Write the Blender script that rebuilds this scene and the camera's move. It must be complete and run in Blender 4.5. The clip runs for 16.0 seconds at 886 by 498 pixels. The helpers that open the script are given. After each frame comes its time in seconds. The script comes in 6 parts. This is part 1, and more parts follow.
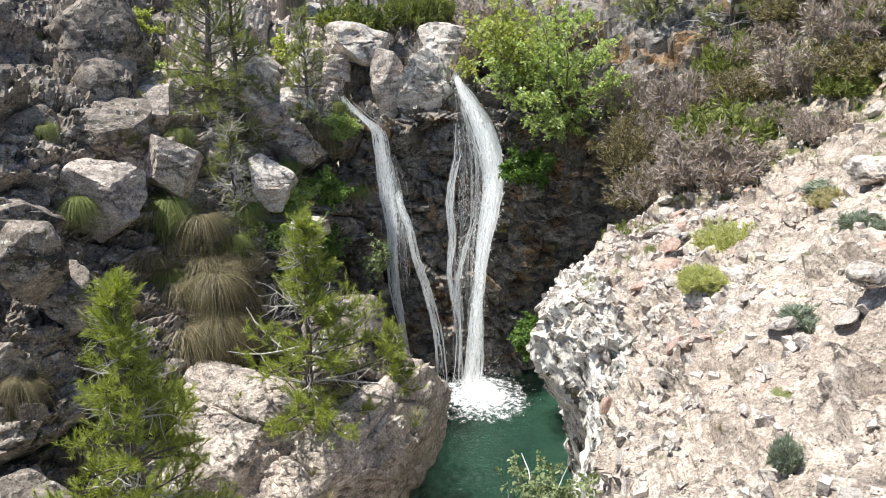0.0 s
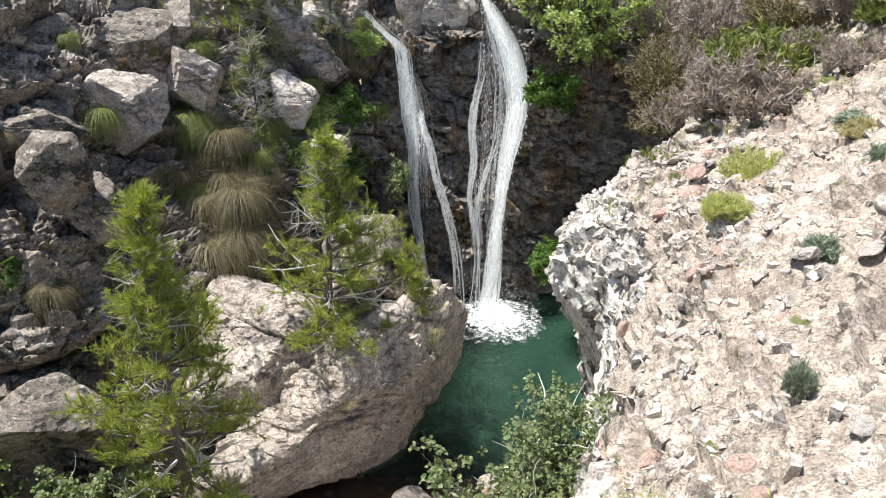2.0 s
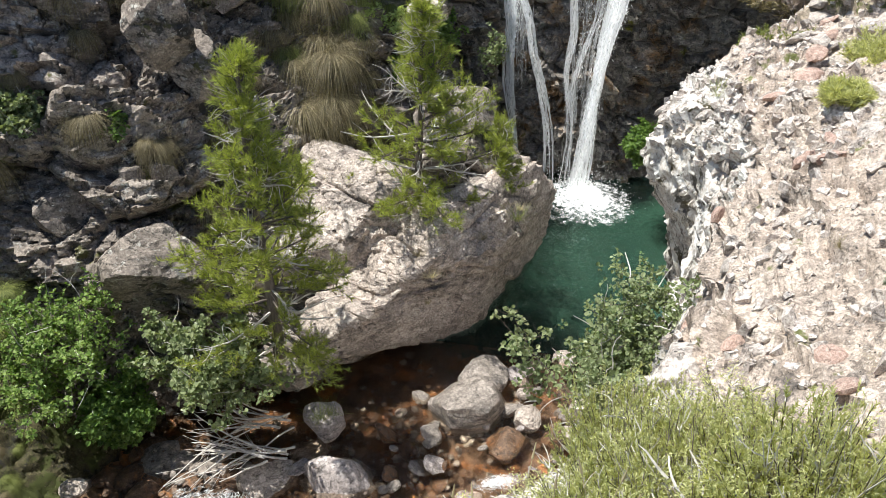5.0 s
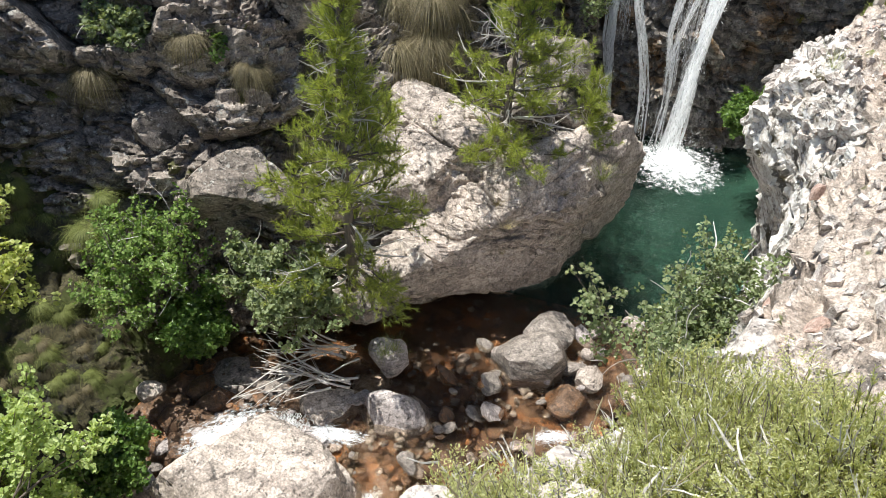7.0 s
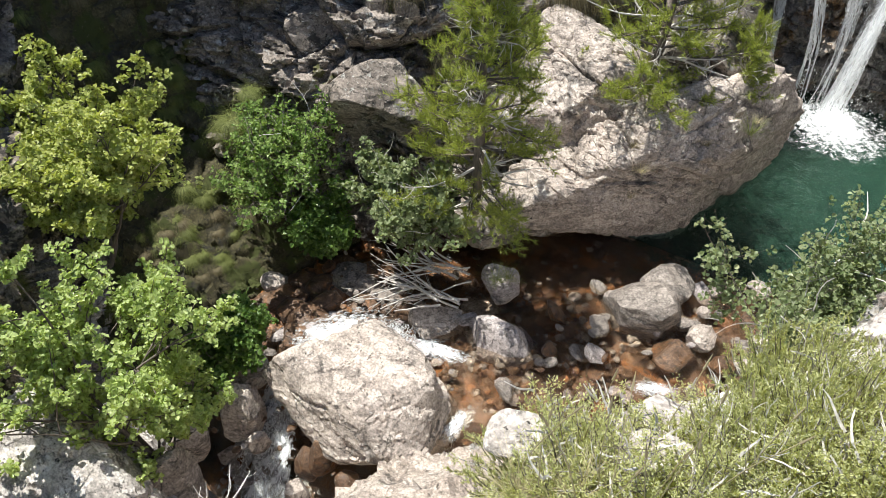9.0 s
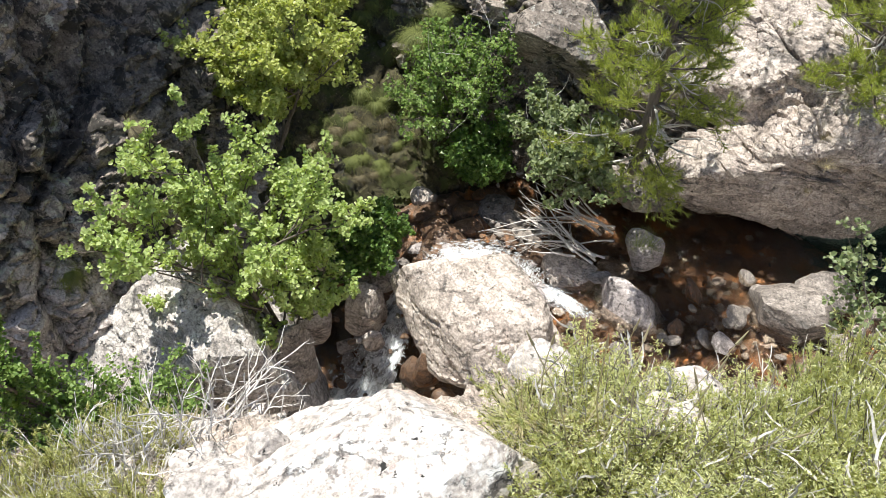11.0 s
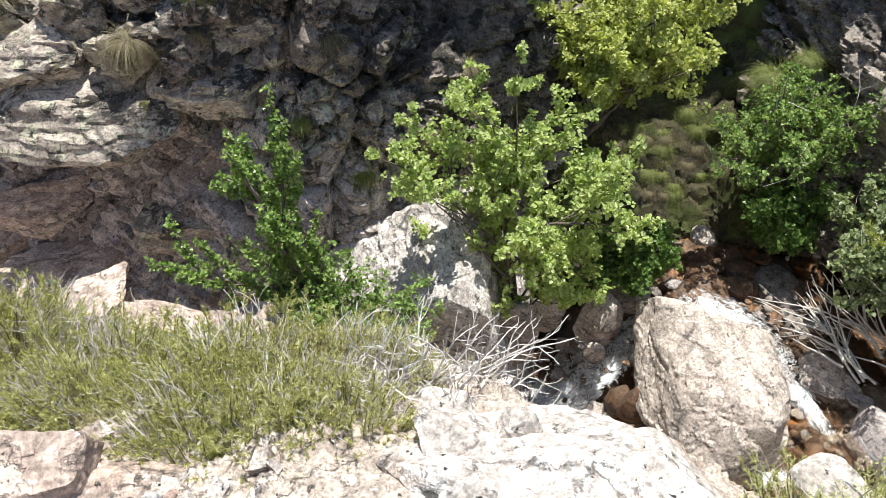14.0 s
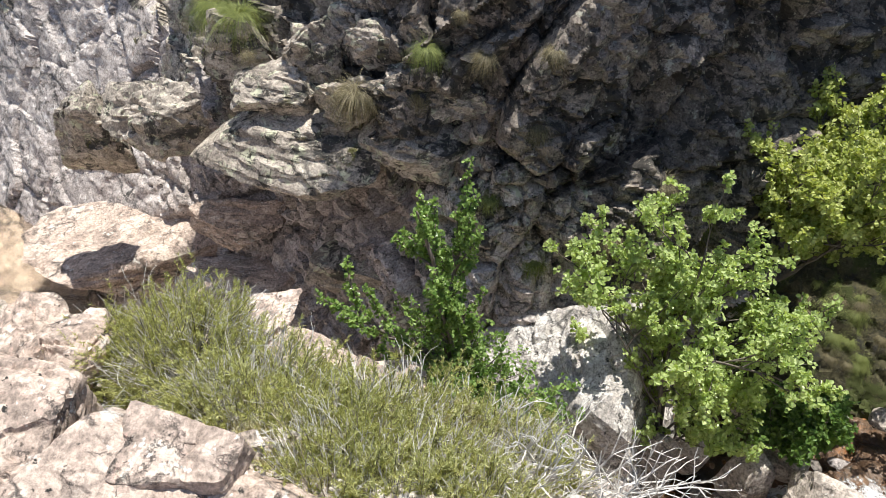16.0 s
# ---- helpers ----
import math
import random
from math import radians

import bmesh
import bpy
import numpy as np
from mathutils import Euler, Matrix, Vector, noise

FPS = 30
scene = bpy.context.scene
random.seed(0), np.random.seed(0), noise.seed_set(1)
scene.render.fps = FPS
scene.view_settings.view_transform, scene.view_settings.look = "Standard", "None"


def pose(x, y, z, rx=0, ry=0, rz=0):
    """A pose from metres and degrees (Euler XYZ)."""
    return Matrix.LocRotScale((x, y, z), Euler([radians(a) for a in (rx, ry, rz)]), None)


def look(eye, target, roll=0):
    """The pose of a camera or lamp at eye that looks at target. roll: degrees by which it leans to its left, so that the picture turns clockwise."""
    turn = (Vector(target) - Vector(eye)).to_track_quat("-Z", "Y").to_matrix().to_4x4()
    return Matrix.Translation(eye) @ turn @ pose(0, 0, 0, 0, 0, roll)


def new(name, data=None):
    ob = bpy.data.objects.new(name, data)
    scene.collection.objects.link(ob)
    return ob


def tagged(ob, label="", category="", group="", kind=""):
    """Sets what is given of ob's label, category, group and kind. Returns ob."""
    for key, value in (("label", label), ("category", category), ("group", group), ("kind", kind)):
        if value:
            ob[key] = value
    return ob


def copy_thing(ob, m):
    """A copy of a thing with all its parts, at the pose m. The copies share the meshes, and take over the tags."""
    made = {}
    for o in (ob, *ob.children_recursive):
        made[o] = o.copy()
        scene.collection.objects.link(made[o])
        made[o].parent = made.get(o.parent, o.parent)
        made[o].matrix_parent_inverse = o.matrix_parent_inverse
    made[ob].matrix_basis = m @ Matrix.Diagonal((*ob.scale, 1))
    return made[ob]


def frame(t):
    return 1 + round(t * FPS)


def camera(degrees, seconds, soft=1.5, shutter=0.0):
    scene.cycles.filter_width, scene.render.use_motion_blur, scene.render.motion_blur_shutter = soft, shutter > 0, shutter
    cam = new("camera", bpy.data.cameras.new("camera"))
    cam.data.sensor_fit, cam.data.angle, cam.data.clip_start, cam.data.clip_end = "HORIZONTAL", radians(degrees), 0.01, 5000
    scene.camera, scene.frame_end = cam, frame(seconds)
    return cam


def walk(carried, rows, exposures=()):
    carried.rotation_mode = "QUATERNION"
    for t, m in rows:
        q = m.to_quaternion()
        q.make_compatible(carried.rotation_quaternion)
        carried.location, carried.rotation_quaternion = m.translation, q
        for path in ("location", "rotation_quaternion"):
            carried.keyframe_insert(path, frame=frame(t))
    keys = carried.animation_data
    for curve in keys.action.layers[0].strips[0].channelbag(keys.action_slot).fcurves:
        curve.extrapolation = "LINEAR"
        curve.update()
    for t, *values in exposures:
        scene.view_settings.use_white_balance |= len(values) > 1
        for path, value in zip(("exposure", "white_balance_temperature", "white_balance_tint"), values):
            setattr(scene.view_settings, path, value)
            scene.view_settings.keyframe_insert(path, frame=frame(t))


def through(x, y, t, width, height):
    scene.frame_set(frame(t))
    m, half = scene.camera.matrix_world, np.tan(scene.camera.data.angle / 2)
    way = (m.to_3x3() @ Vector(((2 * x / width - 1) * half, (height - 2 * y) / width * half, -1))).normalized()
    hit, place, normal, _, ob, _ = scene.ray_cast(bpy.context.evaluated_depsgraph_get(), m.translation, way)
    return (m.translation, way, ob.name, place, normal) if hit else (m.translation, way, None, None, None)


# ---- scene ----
# the camera: held in the hand on the bank, turning from the falls down to the gorge below
cam = camera(60.17, 16.0, soft=0.6)
PATH = [
    (0.0, -0.02, 0.007, 7.025, 70.018, 0.062, 0.042),
    (0.5, -0.031, -0.005, 7.03, 69.098, -0.249, 0.113),
    (1.0, -0.038, -0.011, 7.033, 67.921, -0.194, 0.474),
    (1.5, -0.038, -0.008, 7.023, 66.254, -0.426, 1.392),
    (2.0, -0.044, -0.01, 7.015, 64.228, -0.899, 1.941),
    (2.5, -0.045, -0.001, 7.003, 61.739, -1.027, 2.665),
    (3.0, -0.046, 0.0, 6.992, 60.31, -0.74, 4.533),
    (3.5, -0.048, -0.004, 6.984, 58.99, -0.782, 5.751),
    (4.0, -0.055, -0.012, 6.981, 57.356, -0.776, 6.818),
    (6.5, -0.08, -0.032, 6.954, 52.252, -1.65, 14.755),
    (7.0, -0.087, -0.034, 6.945, 51.02, -2.181, 17.402),
    (7.5, -0.096, -0.035, 6.939, 49.702, -1.965, 20.365),
    (8.0, -0.107, -0.044, 6.938, 47.841, -1.937, 23.501),
    (8.5, -0.117, -0.05, 6.933, 46.437, -2.006, 26.247),
    (11.0, 0.223, 0.08, 6.907, 40.458, -1.779, 47.656),
    (11.5, 0.176, 0.054, 6.889, 39.085, -1.839, 53.081),
    (12.0, 0.141, 0.029, 6.875, 38.341, -2.324, 59.045),
    (12.5, 0.116, 0.002, 6.859, 38.425, -2.358, 63.934),
    (13.0, 0.08, -0.041, 6.841, 37.908, -3.179, 70.398),
    (13.5, 0.066, -0.068, 6.842, 38.419, -3.049, 73.592),
    (14.0, 0.052, -0.102, 6.834, 38.379, -3.57, 77.419),
    (14.5, 0.046, -0.121, 6.832, 38.973, -3.445, 80.774),
    (15.0, 0.055, -0.144, 6.829, 41.149, -3.458, 84.528),
    (15.5, 0.054, -0.178, 6.816, 42.63, -3.979, 90.603),
    (16.0, 0.045, -0.21, 6.796, 43.773, -4.529, 95.885),
]
walk(cam, [(t, pose(x, y, z, rx, ry, rz)) for t, x, y, z, rx, ry, rz in PATH],
     exposures=[(0.0, 0.52, 6300, 7), (8.7, 0.50, 6300, 7), (10.8, 0.60, 6300, 7), (14.4, 0.60, 6300, 7), (15.1, 0.48, 6300, 7), (16.0, 0.48, 6300, 7)])

# ---- light: high sun from beyond the far wall, clear sky ----
SUN = Vector((-0.36, 0.06, 0.93)).normalized()
world = bpy.data.worlds.new("sky")
scene.world = world
world.use_nodes = True
wn = world.node_tree.nodes
sky = wn.new("ShaderNodeTexSky")
sky.sky_type, sky.sun_disc = "NISHITA", False
sky.sun_elevation = math.asin(SUN.z)
sky.sun_rotation = math.atan2(SUN.x, SUN.y)
wn["Background"].inputs["Strength"].default_value = 0.105
world.node_tree.links.new(sky.outputs[0], wn["Background"].inputs["Color"])
sun = new("sun", bpy.data.lights.new("sun", "SUN"))
sun.data.energy, sun.data.angle, sun.data.color = 5.0, radians(0.5), (1.0, 0.95, 0.87)
sun.matrix_world = look(SUN * 40, (0, 0, 0))


# ---- materials ----
class Nodes:
    """A short way to write a node material."""
    def __init__(self, name):
        self.mat = bpy.data.materials.new(name)
        self.mat.use_nodes = True
        self.tree = self.mat.node_tree
        self.bsdf = self.tree.nodes["Principled BSDF"]
        self.out = self.tree.nodes["Material Output"]

    def node(self, kind, **inputs):
        n = self.tree.nodes.new("ShaderNode" + kind)
        for key, value in inputs.items():
            self.put(n, key.replace("_", " "), value)
        return n

    def put(self, n, key, value):
        sock = n.inputs[int(key[1:])] if key[0] == "i" and key[1:].isdigit() else n.inputs[key]
        if isinstance(value, bpy.types.NodeSocket):
            self.tree.links.new(value, sock)
        else:
            sock.default_value = value

    def coords(self, scale=(1, 1, 1), turn=(0, 0, 0)):
        c = self.node("TexCoord")
        m = self.node("Mapping", Vector=c.outputs["Object"], Scale=scale, Rotation=turn)
        return m.outputs[0]

    def noise(self, at, scale, detail=6.0, rough=0.6, warp=0.0):
        return self.node("TexNoise", Vector=at, Scale=scale, Detail=detail, Roughness=rough, Distortion=warp).outputs["Fac"]

    def ramp(self, fac, *stops):
        n = self.node("ValToRGB", Fac=fac)
        els = n.color_ramp.elements
        while len(els) < len(stops):
            els.new(0.5)
        for e, (pos, col) in zip(els, stops):
            e.position, e.color = pos, (*col, 1) if len(col) == 3 else col
        return n.outputs["Color"]

    def mix(self, fac, a, b, how="MIX"):
        n = self.tree.nodes.new("ShaderNodeMix")
        n.data_type, n.blend_type = "RGBA", how
        for sock, v in ((n.inputs[0], fac), (n.inputs[6], a), (n.inputs[7], b)):
            if isinstance(v, bpy.types.NodeSocket):
                self.tree.links.new(v, sock)
            else:
                sock.default_value = (*v, 1) if isinstance(v, tuple) and len(v) == 3 else v
        return n.outputs[2]

    def bump(self, height, strength=0.5, distance=0.02, normal=None):
        n = self.node("Bump", Height=height, Strength=strength, Distance=distance)
        if normal is not None:
            self.put(n, "Normal", normal)
        return n.outputs[0]

    def done(self, color, rough=0.85, normal=None, **more):
        self.put(self.bsdf, "Base Color", color if isinstance(color, bpy.types.NodeSocket) else (*color, 1))
        self.put(self.bsdf, "Roughness", rough)
        if normal is not None:
            self.put(self.bsdf, "Normal", normal)
        for key, value in more.items():
            self.put(self.bsdf, key.replace("_", " "), value)
        return self.mat


def grey(v, warm=0.0):
    return (v * (1 + warm), v, v * (1 - warm * 1.2))


def rock_material(name, low, high, lichen=(0.62, 0.61, 0.57), lichen_at=0.6, dark=(0.035, 0.033, 0.03), dark_at=0.62,
                  moss=None, moss_at=0.6, stain=None, rough=0.9, size=1.0):
    """Weathered volcanic rock: grain, blotched tone, chips with small shadows in the colour, cracks, pale lichen, black
    lichen, and moss where asked.
    """
    m = Nodes(name)
    at = m.coords()
    broad = m.noise(at, 0.9 / size, 5, 0.6, 0.4)
    fine = m.noise(at, 9 / size, 10, 0.7)
    grit = m.noise(at, 38 / size, 8, 0.78)
    base = m.ramp(m.mix(0.45, broad, fine), (0.34, low), (0.66, high))
    if stain:
        base = m.mix(m.ramp(m.noise(at, 1.7 / size, 6, 0.6, 0.6), (0.52, (0, 0, 0)), (0.66, (1, 1, 1))), base, stain)
    base = m.mix(0.9, base, m.ramp(grit, (0.36, grey(0.2)), (0.64, grey(0.8))), "OVERLAY")
    crooked = m.mix(0.10, at, m.node("TexNoise", Vector=at, Scale=11.0 / size, Detail=5, Roughness=0.7).outputs["Color"])
    chips = []
    for scale, turn in ((5.0, (0.3, 0.5, 0.1)), (17.0, (0.7, 0.1, 0.6))):
        v = m.node("TexVoronoi", Vector=m.node("Mapping", Vector=crooked, Rotation=turn, Scale=(0.8, 1.0, 1.9)).outputs[0], Scale=scale / size)
        chips.append(m.node("RGBToBW", Color=v.outputs["Color"]).outputs[0])
    # chips that lie low in the bump are darkened: micro-shadow put into the colour
    for tone in chips:
        base = m.mix(0.55, base, m.ramp(tone, (0.2, grey(0.34)), (0.8, grey(0.72))), "OVERLAY")
    pale = m.ramp(m.noise(at, 6.5 / size, 9, 0.68, 0.5), (lichen_at, (0, 0, 0)), (lichen_at + 0.05, (1, 1, 1)))
    base = m.mix(pale, base, lichen)
    black = m.ramp(m.noise(at, 3.4 / size, 10, 0.72, 0.3), (dark_at, (0, 0, 0)), (dark_at + 0.03, (1, 1, 1)))
    base = m.mix(m.mix(0.85, (0, 0, 0), black), base, dark)
    bent = m.mix(0.16, at, m.node("TexNoise", Vector=at, Scale=5.0 / size, Detail=6, Roughness=0.7).outputs["Color"])
    cuts = []
    for scale, wide, turn in ((0.7, 0.030, (0.5, 0.35, 0.2)), (2.2, 0.035, (0.2, 0.6, 0.9)), (7.0, 0.04, (0.8, 0.2, 0.4))):
        v = m.node("TexVoronoi", Vector=m.node("Mapping", Vector=bent, Rotation=turn, Scale=(0.8, 0.7, 2.6)).outputs[0], Scale=scale / size)
        v.feature = "DISTANCE_TO_EDGE"
        line = m.ramp(v.outputs["Distance"], (0.0, (0, 0, 0)), (wide, (1, 1, 1)))
        gone = m.ramp(m.noise(at, scale * 0.9 / size, 5, 0.6), (0.50, (1, 1, 1)), (0.60, (0, 0, 0)))
        cuts.append(m.mix(gone, line, (1, 1, 1)))
    lines = m.mix(1.0, m.mix(1.0, cuts[0], cuts[1], "DARKEN"), cuts[2], "DARKEN")
    base = m.mix(m.mix(0.75, (1, 1, 1), lines), grey(0.05), base)
    if moss:
        base = m.mix(m.ramp(m.noise(at, 2.2 / size, 8, 0.65), (moss_at, (0, 0, 0)), (moss_at + 0.05, (1, 1, 1))), base, moss)
    specks = m.noise(at, 26 / size, 5, 0.6)
    base = m.mix(m.ramp(specks, (0.64, (0, 0, 0)), (0.68, (1, 1, 1))), base, lichen)
    base = m.mix(m.ramp(specks, (0.32, (1, 1, 1)), (0.36, (0, 0, 0))), base, dark)
    n = m.bump(lines, 0.7, 0.03 * size)
    n = m.bump(chips[0], 0.35, 0.020 * size, n)
    n = m.bump(chips[1], 0.30, 0.006 * size, n)
    n = m.bump(fine, 0.5, 0.04 * size, n)
    n = m.bump(grit, 0.35, 0.008, n)
    return m.done(base, rough, n, Specular_IOR_Level=0.25)


def plain_material(name, low, high, scale=8.0, rough=0.8, bump=0.4, **more):
    m = Nodes(name)
    at = m.coords()
    f = m.noise(at, scale, 8, 0.65)
    return m.done(m.ramp(f, (0.3, low), (0.7, high)), rough, m.bump(m.noise(at, scale * 5, 6), bump, 0.01), **more)


def leaf_material(name, dark, light, through=0.35, rough=0.5, mid=None):
    """Leaves that differ one from the next and let some light through."""
    m = Nodes(name)
    geo = m.node("NewGeometry")
    tone = m.ramp(geo.outputs["Random Per Island"], (0.0, dark), *([(0.45, mid)] if mid else []), (1.0, light))
    m.done(tone, rough, Specular_IOR_Level=0.35)
    tr = m.node("BsdfTranslucent", Color=m.mix(1.0, tone, (1.0, 1.0, 0.45), "MULTIPLY"))
    mixed = m.node("MixShader", Fac=through, i1=m.bsdf.outputs[0], i2=tr.outputs[0])
    m.tree.links.new(mixed.outputs[0], m.out.inputs["Surface"])
    return m.mat


# cliff rock standing in shade: the shade is put into this darker tone
ROCK_SHADE = rock_material("shade_darkened_cliff_rock", (0.12, 0.10, 0.085), (0.36, 0.31, 0.265), lichen=(0.50, 0.485, 0.44), lichen_at=0.58, dark_at=0.55,
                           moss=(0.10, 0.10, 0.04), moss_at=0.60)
ROCK_WET = rock_material("wet_black_rock", (0.09, 0.08, 0.07), (0.33, 0.30, 0.27), lichen=(0.45, 0.44, 0.42), lichen_at=0.62, dark_at=0.57,
                         moss=(0.16, 0.155, 0.02), moss_at=0.63, stain=(0.24, 0.145, 0.07), rough=0.28)
ROCK_PALE = rock_material("pale_bank_rock", (0.40, 0.35, 0.31), (0.64, 0.585, 0.53), lichen=(0.78, 0.76, 0.72), lichen_at=0.57, dark_at=0.60, stain=(0.42, 0.31, 0.24))
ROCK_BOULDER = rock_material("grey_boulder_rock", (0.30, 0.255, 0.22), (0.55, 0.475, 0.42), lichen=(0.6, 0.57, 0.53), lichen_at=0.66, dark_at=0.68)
ROCK_LIGHT = rock_material("light_grey_boulder_rock", (0.36, 0.325, 0.30), (0.58, 0.535, 0.495), lichen=(0.64, 0.61, 0.58), lichen_at=0.63, dark_at=0.62)
ROCK_RUST = rock_material("rusty_stream_stone", (0.05, 0.032, 0.022), (0.22, 0.135, 0.085), lichen=(0.34, 0.29, 0.25), lichen_at=0.70, dark_at=0.58, stain=(0.30, 0.125, 0.04), rough=0.3, size=0.6)
SOIL = rock_material("stony_soil", (0.29, 0.23, 0.185), (0.53, 0.455, 0.39), lichen=(0.70, 0.64, 0.57), lichen_at=0.6, dark_at=0.7, moss=(0.15, 0.16, 0.06), moss_at=0.62, size=0.5)
POOL_BED = rock_material("mossy_pool_bed", (0.03, 0.05, 0.04), (0.11, 0.14, 0.10), lichen=(0.34, 0.36, 0.28), lichen_at=0.68, dark_at=0.66, size=0.7)
# soil tone kept near black: the gully's deep shade is in the colour
SHADED_TURF = rock_material("shade_dark_grassy_gully_soil", (0.035, 0.031, 0.018), (0.09, 0.08, 0.042), lichen=(0.18, 0.16, 0.1), lichen_at=0.66, dark_at=0.56, moss=(0.06, 0.07, 0.022), moss_at=0.5)
ROCK_WALL = rock_material("far_wall_rock", (0.21, 0.175, 0.145), (0.50, 0.435, 0.365), lichen=(0.56, 0.55, 0.40), lichen_at=0.55, dark_at=0.54, moss=(0.13, 0.125, 0.05), moss_at=0.62)
ROCK_BLACK = rock_material("black_lichened_wall_rock", (0.10, 0.083, 0.07), (0.32, 0.27, 0.225), lichen=(0.44, 0.42, 0.34), lichen_at=0.60, dark_at=0.51, moss=(0.13, 0.125, 0.05), moss_at=0.66)
HEATH_SOIL = rock_material("heath_soil", (0.27, 0.225, 0.17), (0.50, 0.42, 0.33), lichen=(0.34, 0.3, 0.25), lichen_at=0.64, dark_at=0.64, moss=(0.13, 0.14, 0.05), moss_at=0.52, size=0.6)
ROCK_PINK = rock_material("pinkish_bank_rock", (0.35, 0.265, 0.215), (0.55, 0.445, 0.375), lichen=(0.74, 0.70, 0.64), lichen_at=0.62, dark_at=0.66)
ROCK_FACE = rock_material("white_lichened_rock", (0.46, 0.42, 0.38), (0.70, 0.66, 0.61), lichen=(0.78, 0.77, 0.73), lichen_at=0.55, dark=(0.07, 0.06, 0.045), dark_at=0.54, moss=(0.10, 0.085, 0.05), moss_at=0.585)
ROCK_SLAB = rock_material("mauve_washed_slab", (0.33, 0.285, 0.265), (0.54, 0.475, 0.44), lichen=(0.55, 0.52, 0.46), lichen_at=0.64, dark_at=0.62, moss=(0.13, 0.125, 0.05), moss_at=0.70)
ROCK_STREAM = rock_material("brown_grey_stream_rock", (0.17, 0.145, 0.125), (0.33, 0.29, 0.26), lichen=(0.4, 0.37, 0.34), lichen_at=0.68, dark_at=0.66, rough=0.6)
ROCK_MAUVE = rock_material("mauve_stream_rock", (0.30, 0.26, 0.25), (0.48, 0.43, 0.41), lichen=(0.55, 0.52, 0.5), lichen_at=0.66, dark_at=0.7, rough=0.7)


# ---- building blocks ----
def part(name, bm, material, parent=None, label="", smooth=True, break_at=0):
    """Links a bmesh as one mesh object, under a thing where one is given."""
    me = bpy.data.meshes.new(name)
    bm.to_mesh(me)
    bm.free()
    return link(name, me, material, parent, label, smooth, break_at)


def link(name, me, material, parent=None, label="", smooth=True, break_at=0):
    if material and not me.materials:
        me.materials.append(material)
    if smooth:
        me.polygons.foreach_set("use_smooth", [True] * len(me.polygons))
        if break_at:
            me.set_sharp_from_angle(angle=radians(break_at))
    ob = new(name, me)
    if parent:
        ob.parent = parent
    if label:
        tagged(ob, label)
    return ob


def pydata(name, verts, faces, material, parent=None, label="", smooth=True, break_at=0):
    me = bpy.data.meshes.new(name)
    me.from_pydata(verts, [], faces)
    return link(name, me, material, parent, label, smooth, break_at)


def catmull(pts, n):
    """n points along a smooth curve through pts (an array of points)."""
    pts = np.asarray(pts, float)
    s = np.linspace(0, len(pts) - 1, n)
    i = np.clip(s.astype(int), 0, len(pts) - 2)
    f = (s - i).reshape(-1, *([1] * (pts.ndim - 1)))
    ext = np.concatenate([[2 * pts[0] - pts[1]], pts, [2 * pts[-1] - pts[-2]]])
    p0, p1, p2, p3 = ext[i], ext[i + 1], ext[i + 2], ext[i + 3]
    return 0.5 * (2 * p1 + (p2 - p0) * f + (2 * p0 - 5 * p1 + 4 * p2 - p3) * f**2 + (3 * p1 - p0 - 3 * p2 + p3) * f**3)


def crag(p, size, seed, tilt=0.5, dip=(0.25, 0.15)):
    """Broken-rock relief at p: blocks of about that size, each with its own tilt, with clefts between. Returns about -1 to 1."""
    w = noise.noise_vector(p * (0.7 / size) + Vector((seed, 0, 0))) * (0.35 * size)
    q = (p + w) / size
    q = Vector((q.x * 0.85 + dip[0] * q.z, q.y * 0.75 + dip[1] * q.z, q.z * 1.45 + 0.5 * q.y)) + Vector((seed * 1.7, seed, seed * 0.3))
    d, cells = noise.voronoi(q)
    c = cells[0]
    h = noise.cell_vector(c * 7.31 + Vector((0.5, 0.5, 0.5)))
    off = q - c
    slope = (h.x - 0.5) * off.x + (h.y - 0.5) * off.y + (h.z - 0.5) * off.z
    cleft = max(0.0, 1 - (d[1] - d[0]) * 9)
    return (h.x + h.y + h.z - 1.5) * 0.5 + slope * 3.2 * tilt - 0.4 * cleft


def relief(p, seed, big=0.9, amp=0.28):
    return (amp * crag(p, big, seed) + amp * 0.42 * crag(p, big * 0.36, seed + 5) + amp * 0.17 * crag(p, big * 0.13, seed + 9)
            + amp * 0.12 * noise.fractal(p * 5, 0.9, 2.0, 4))


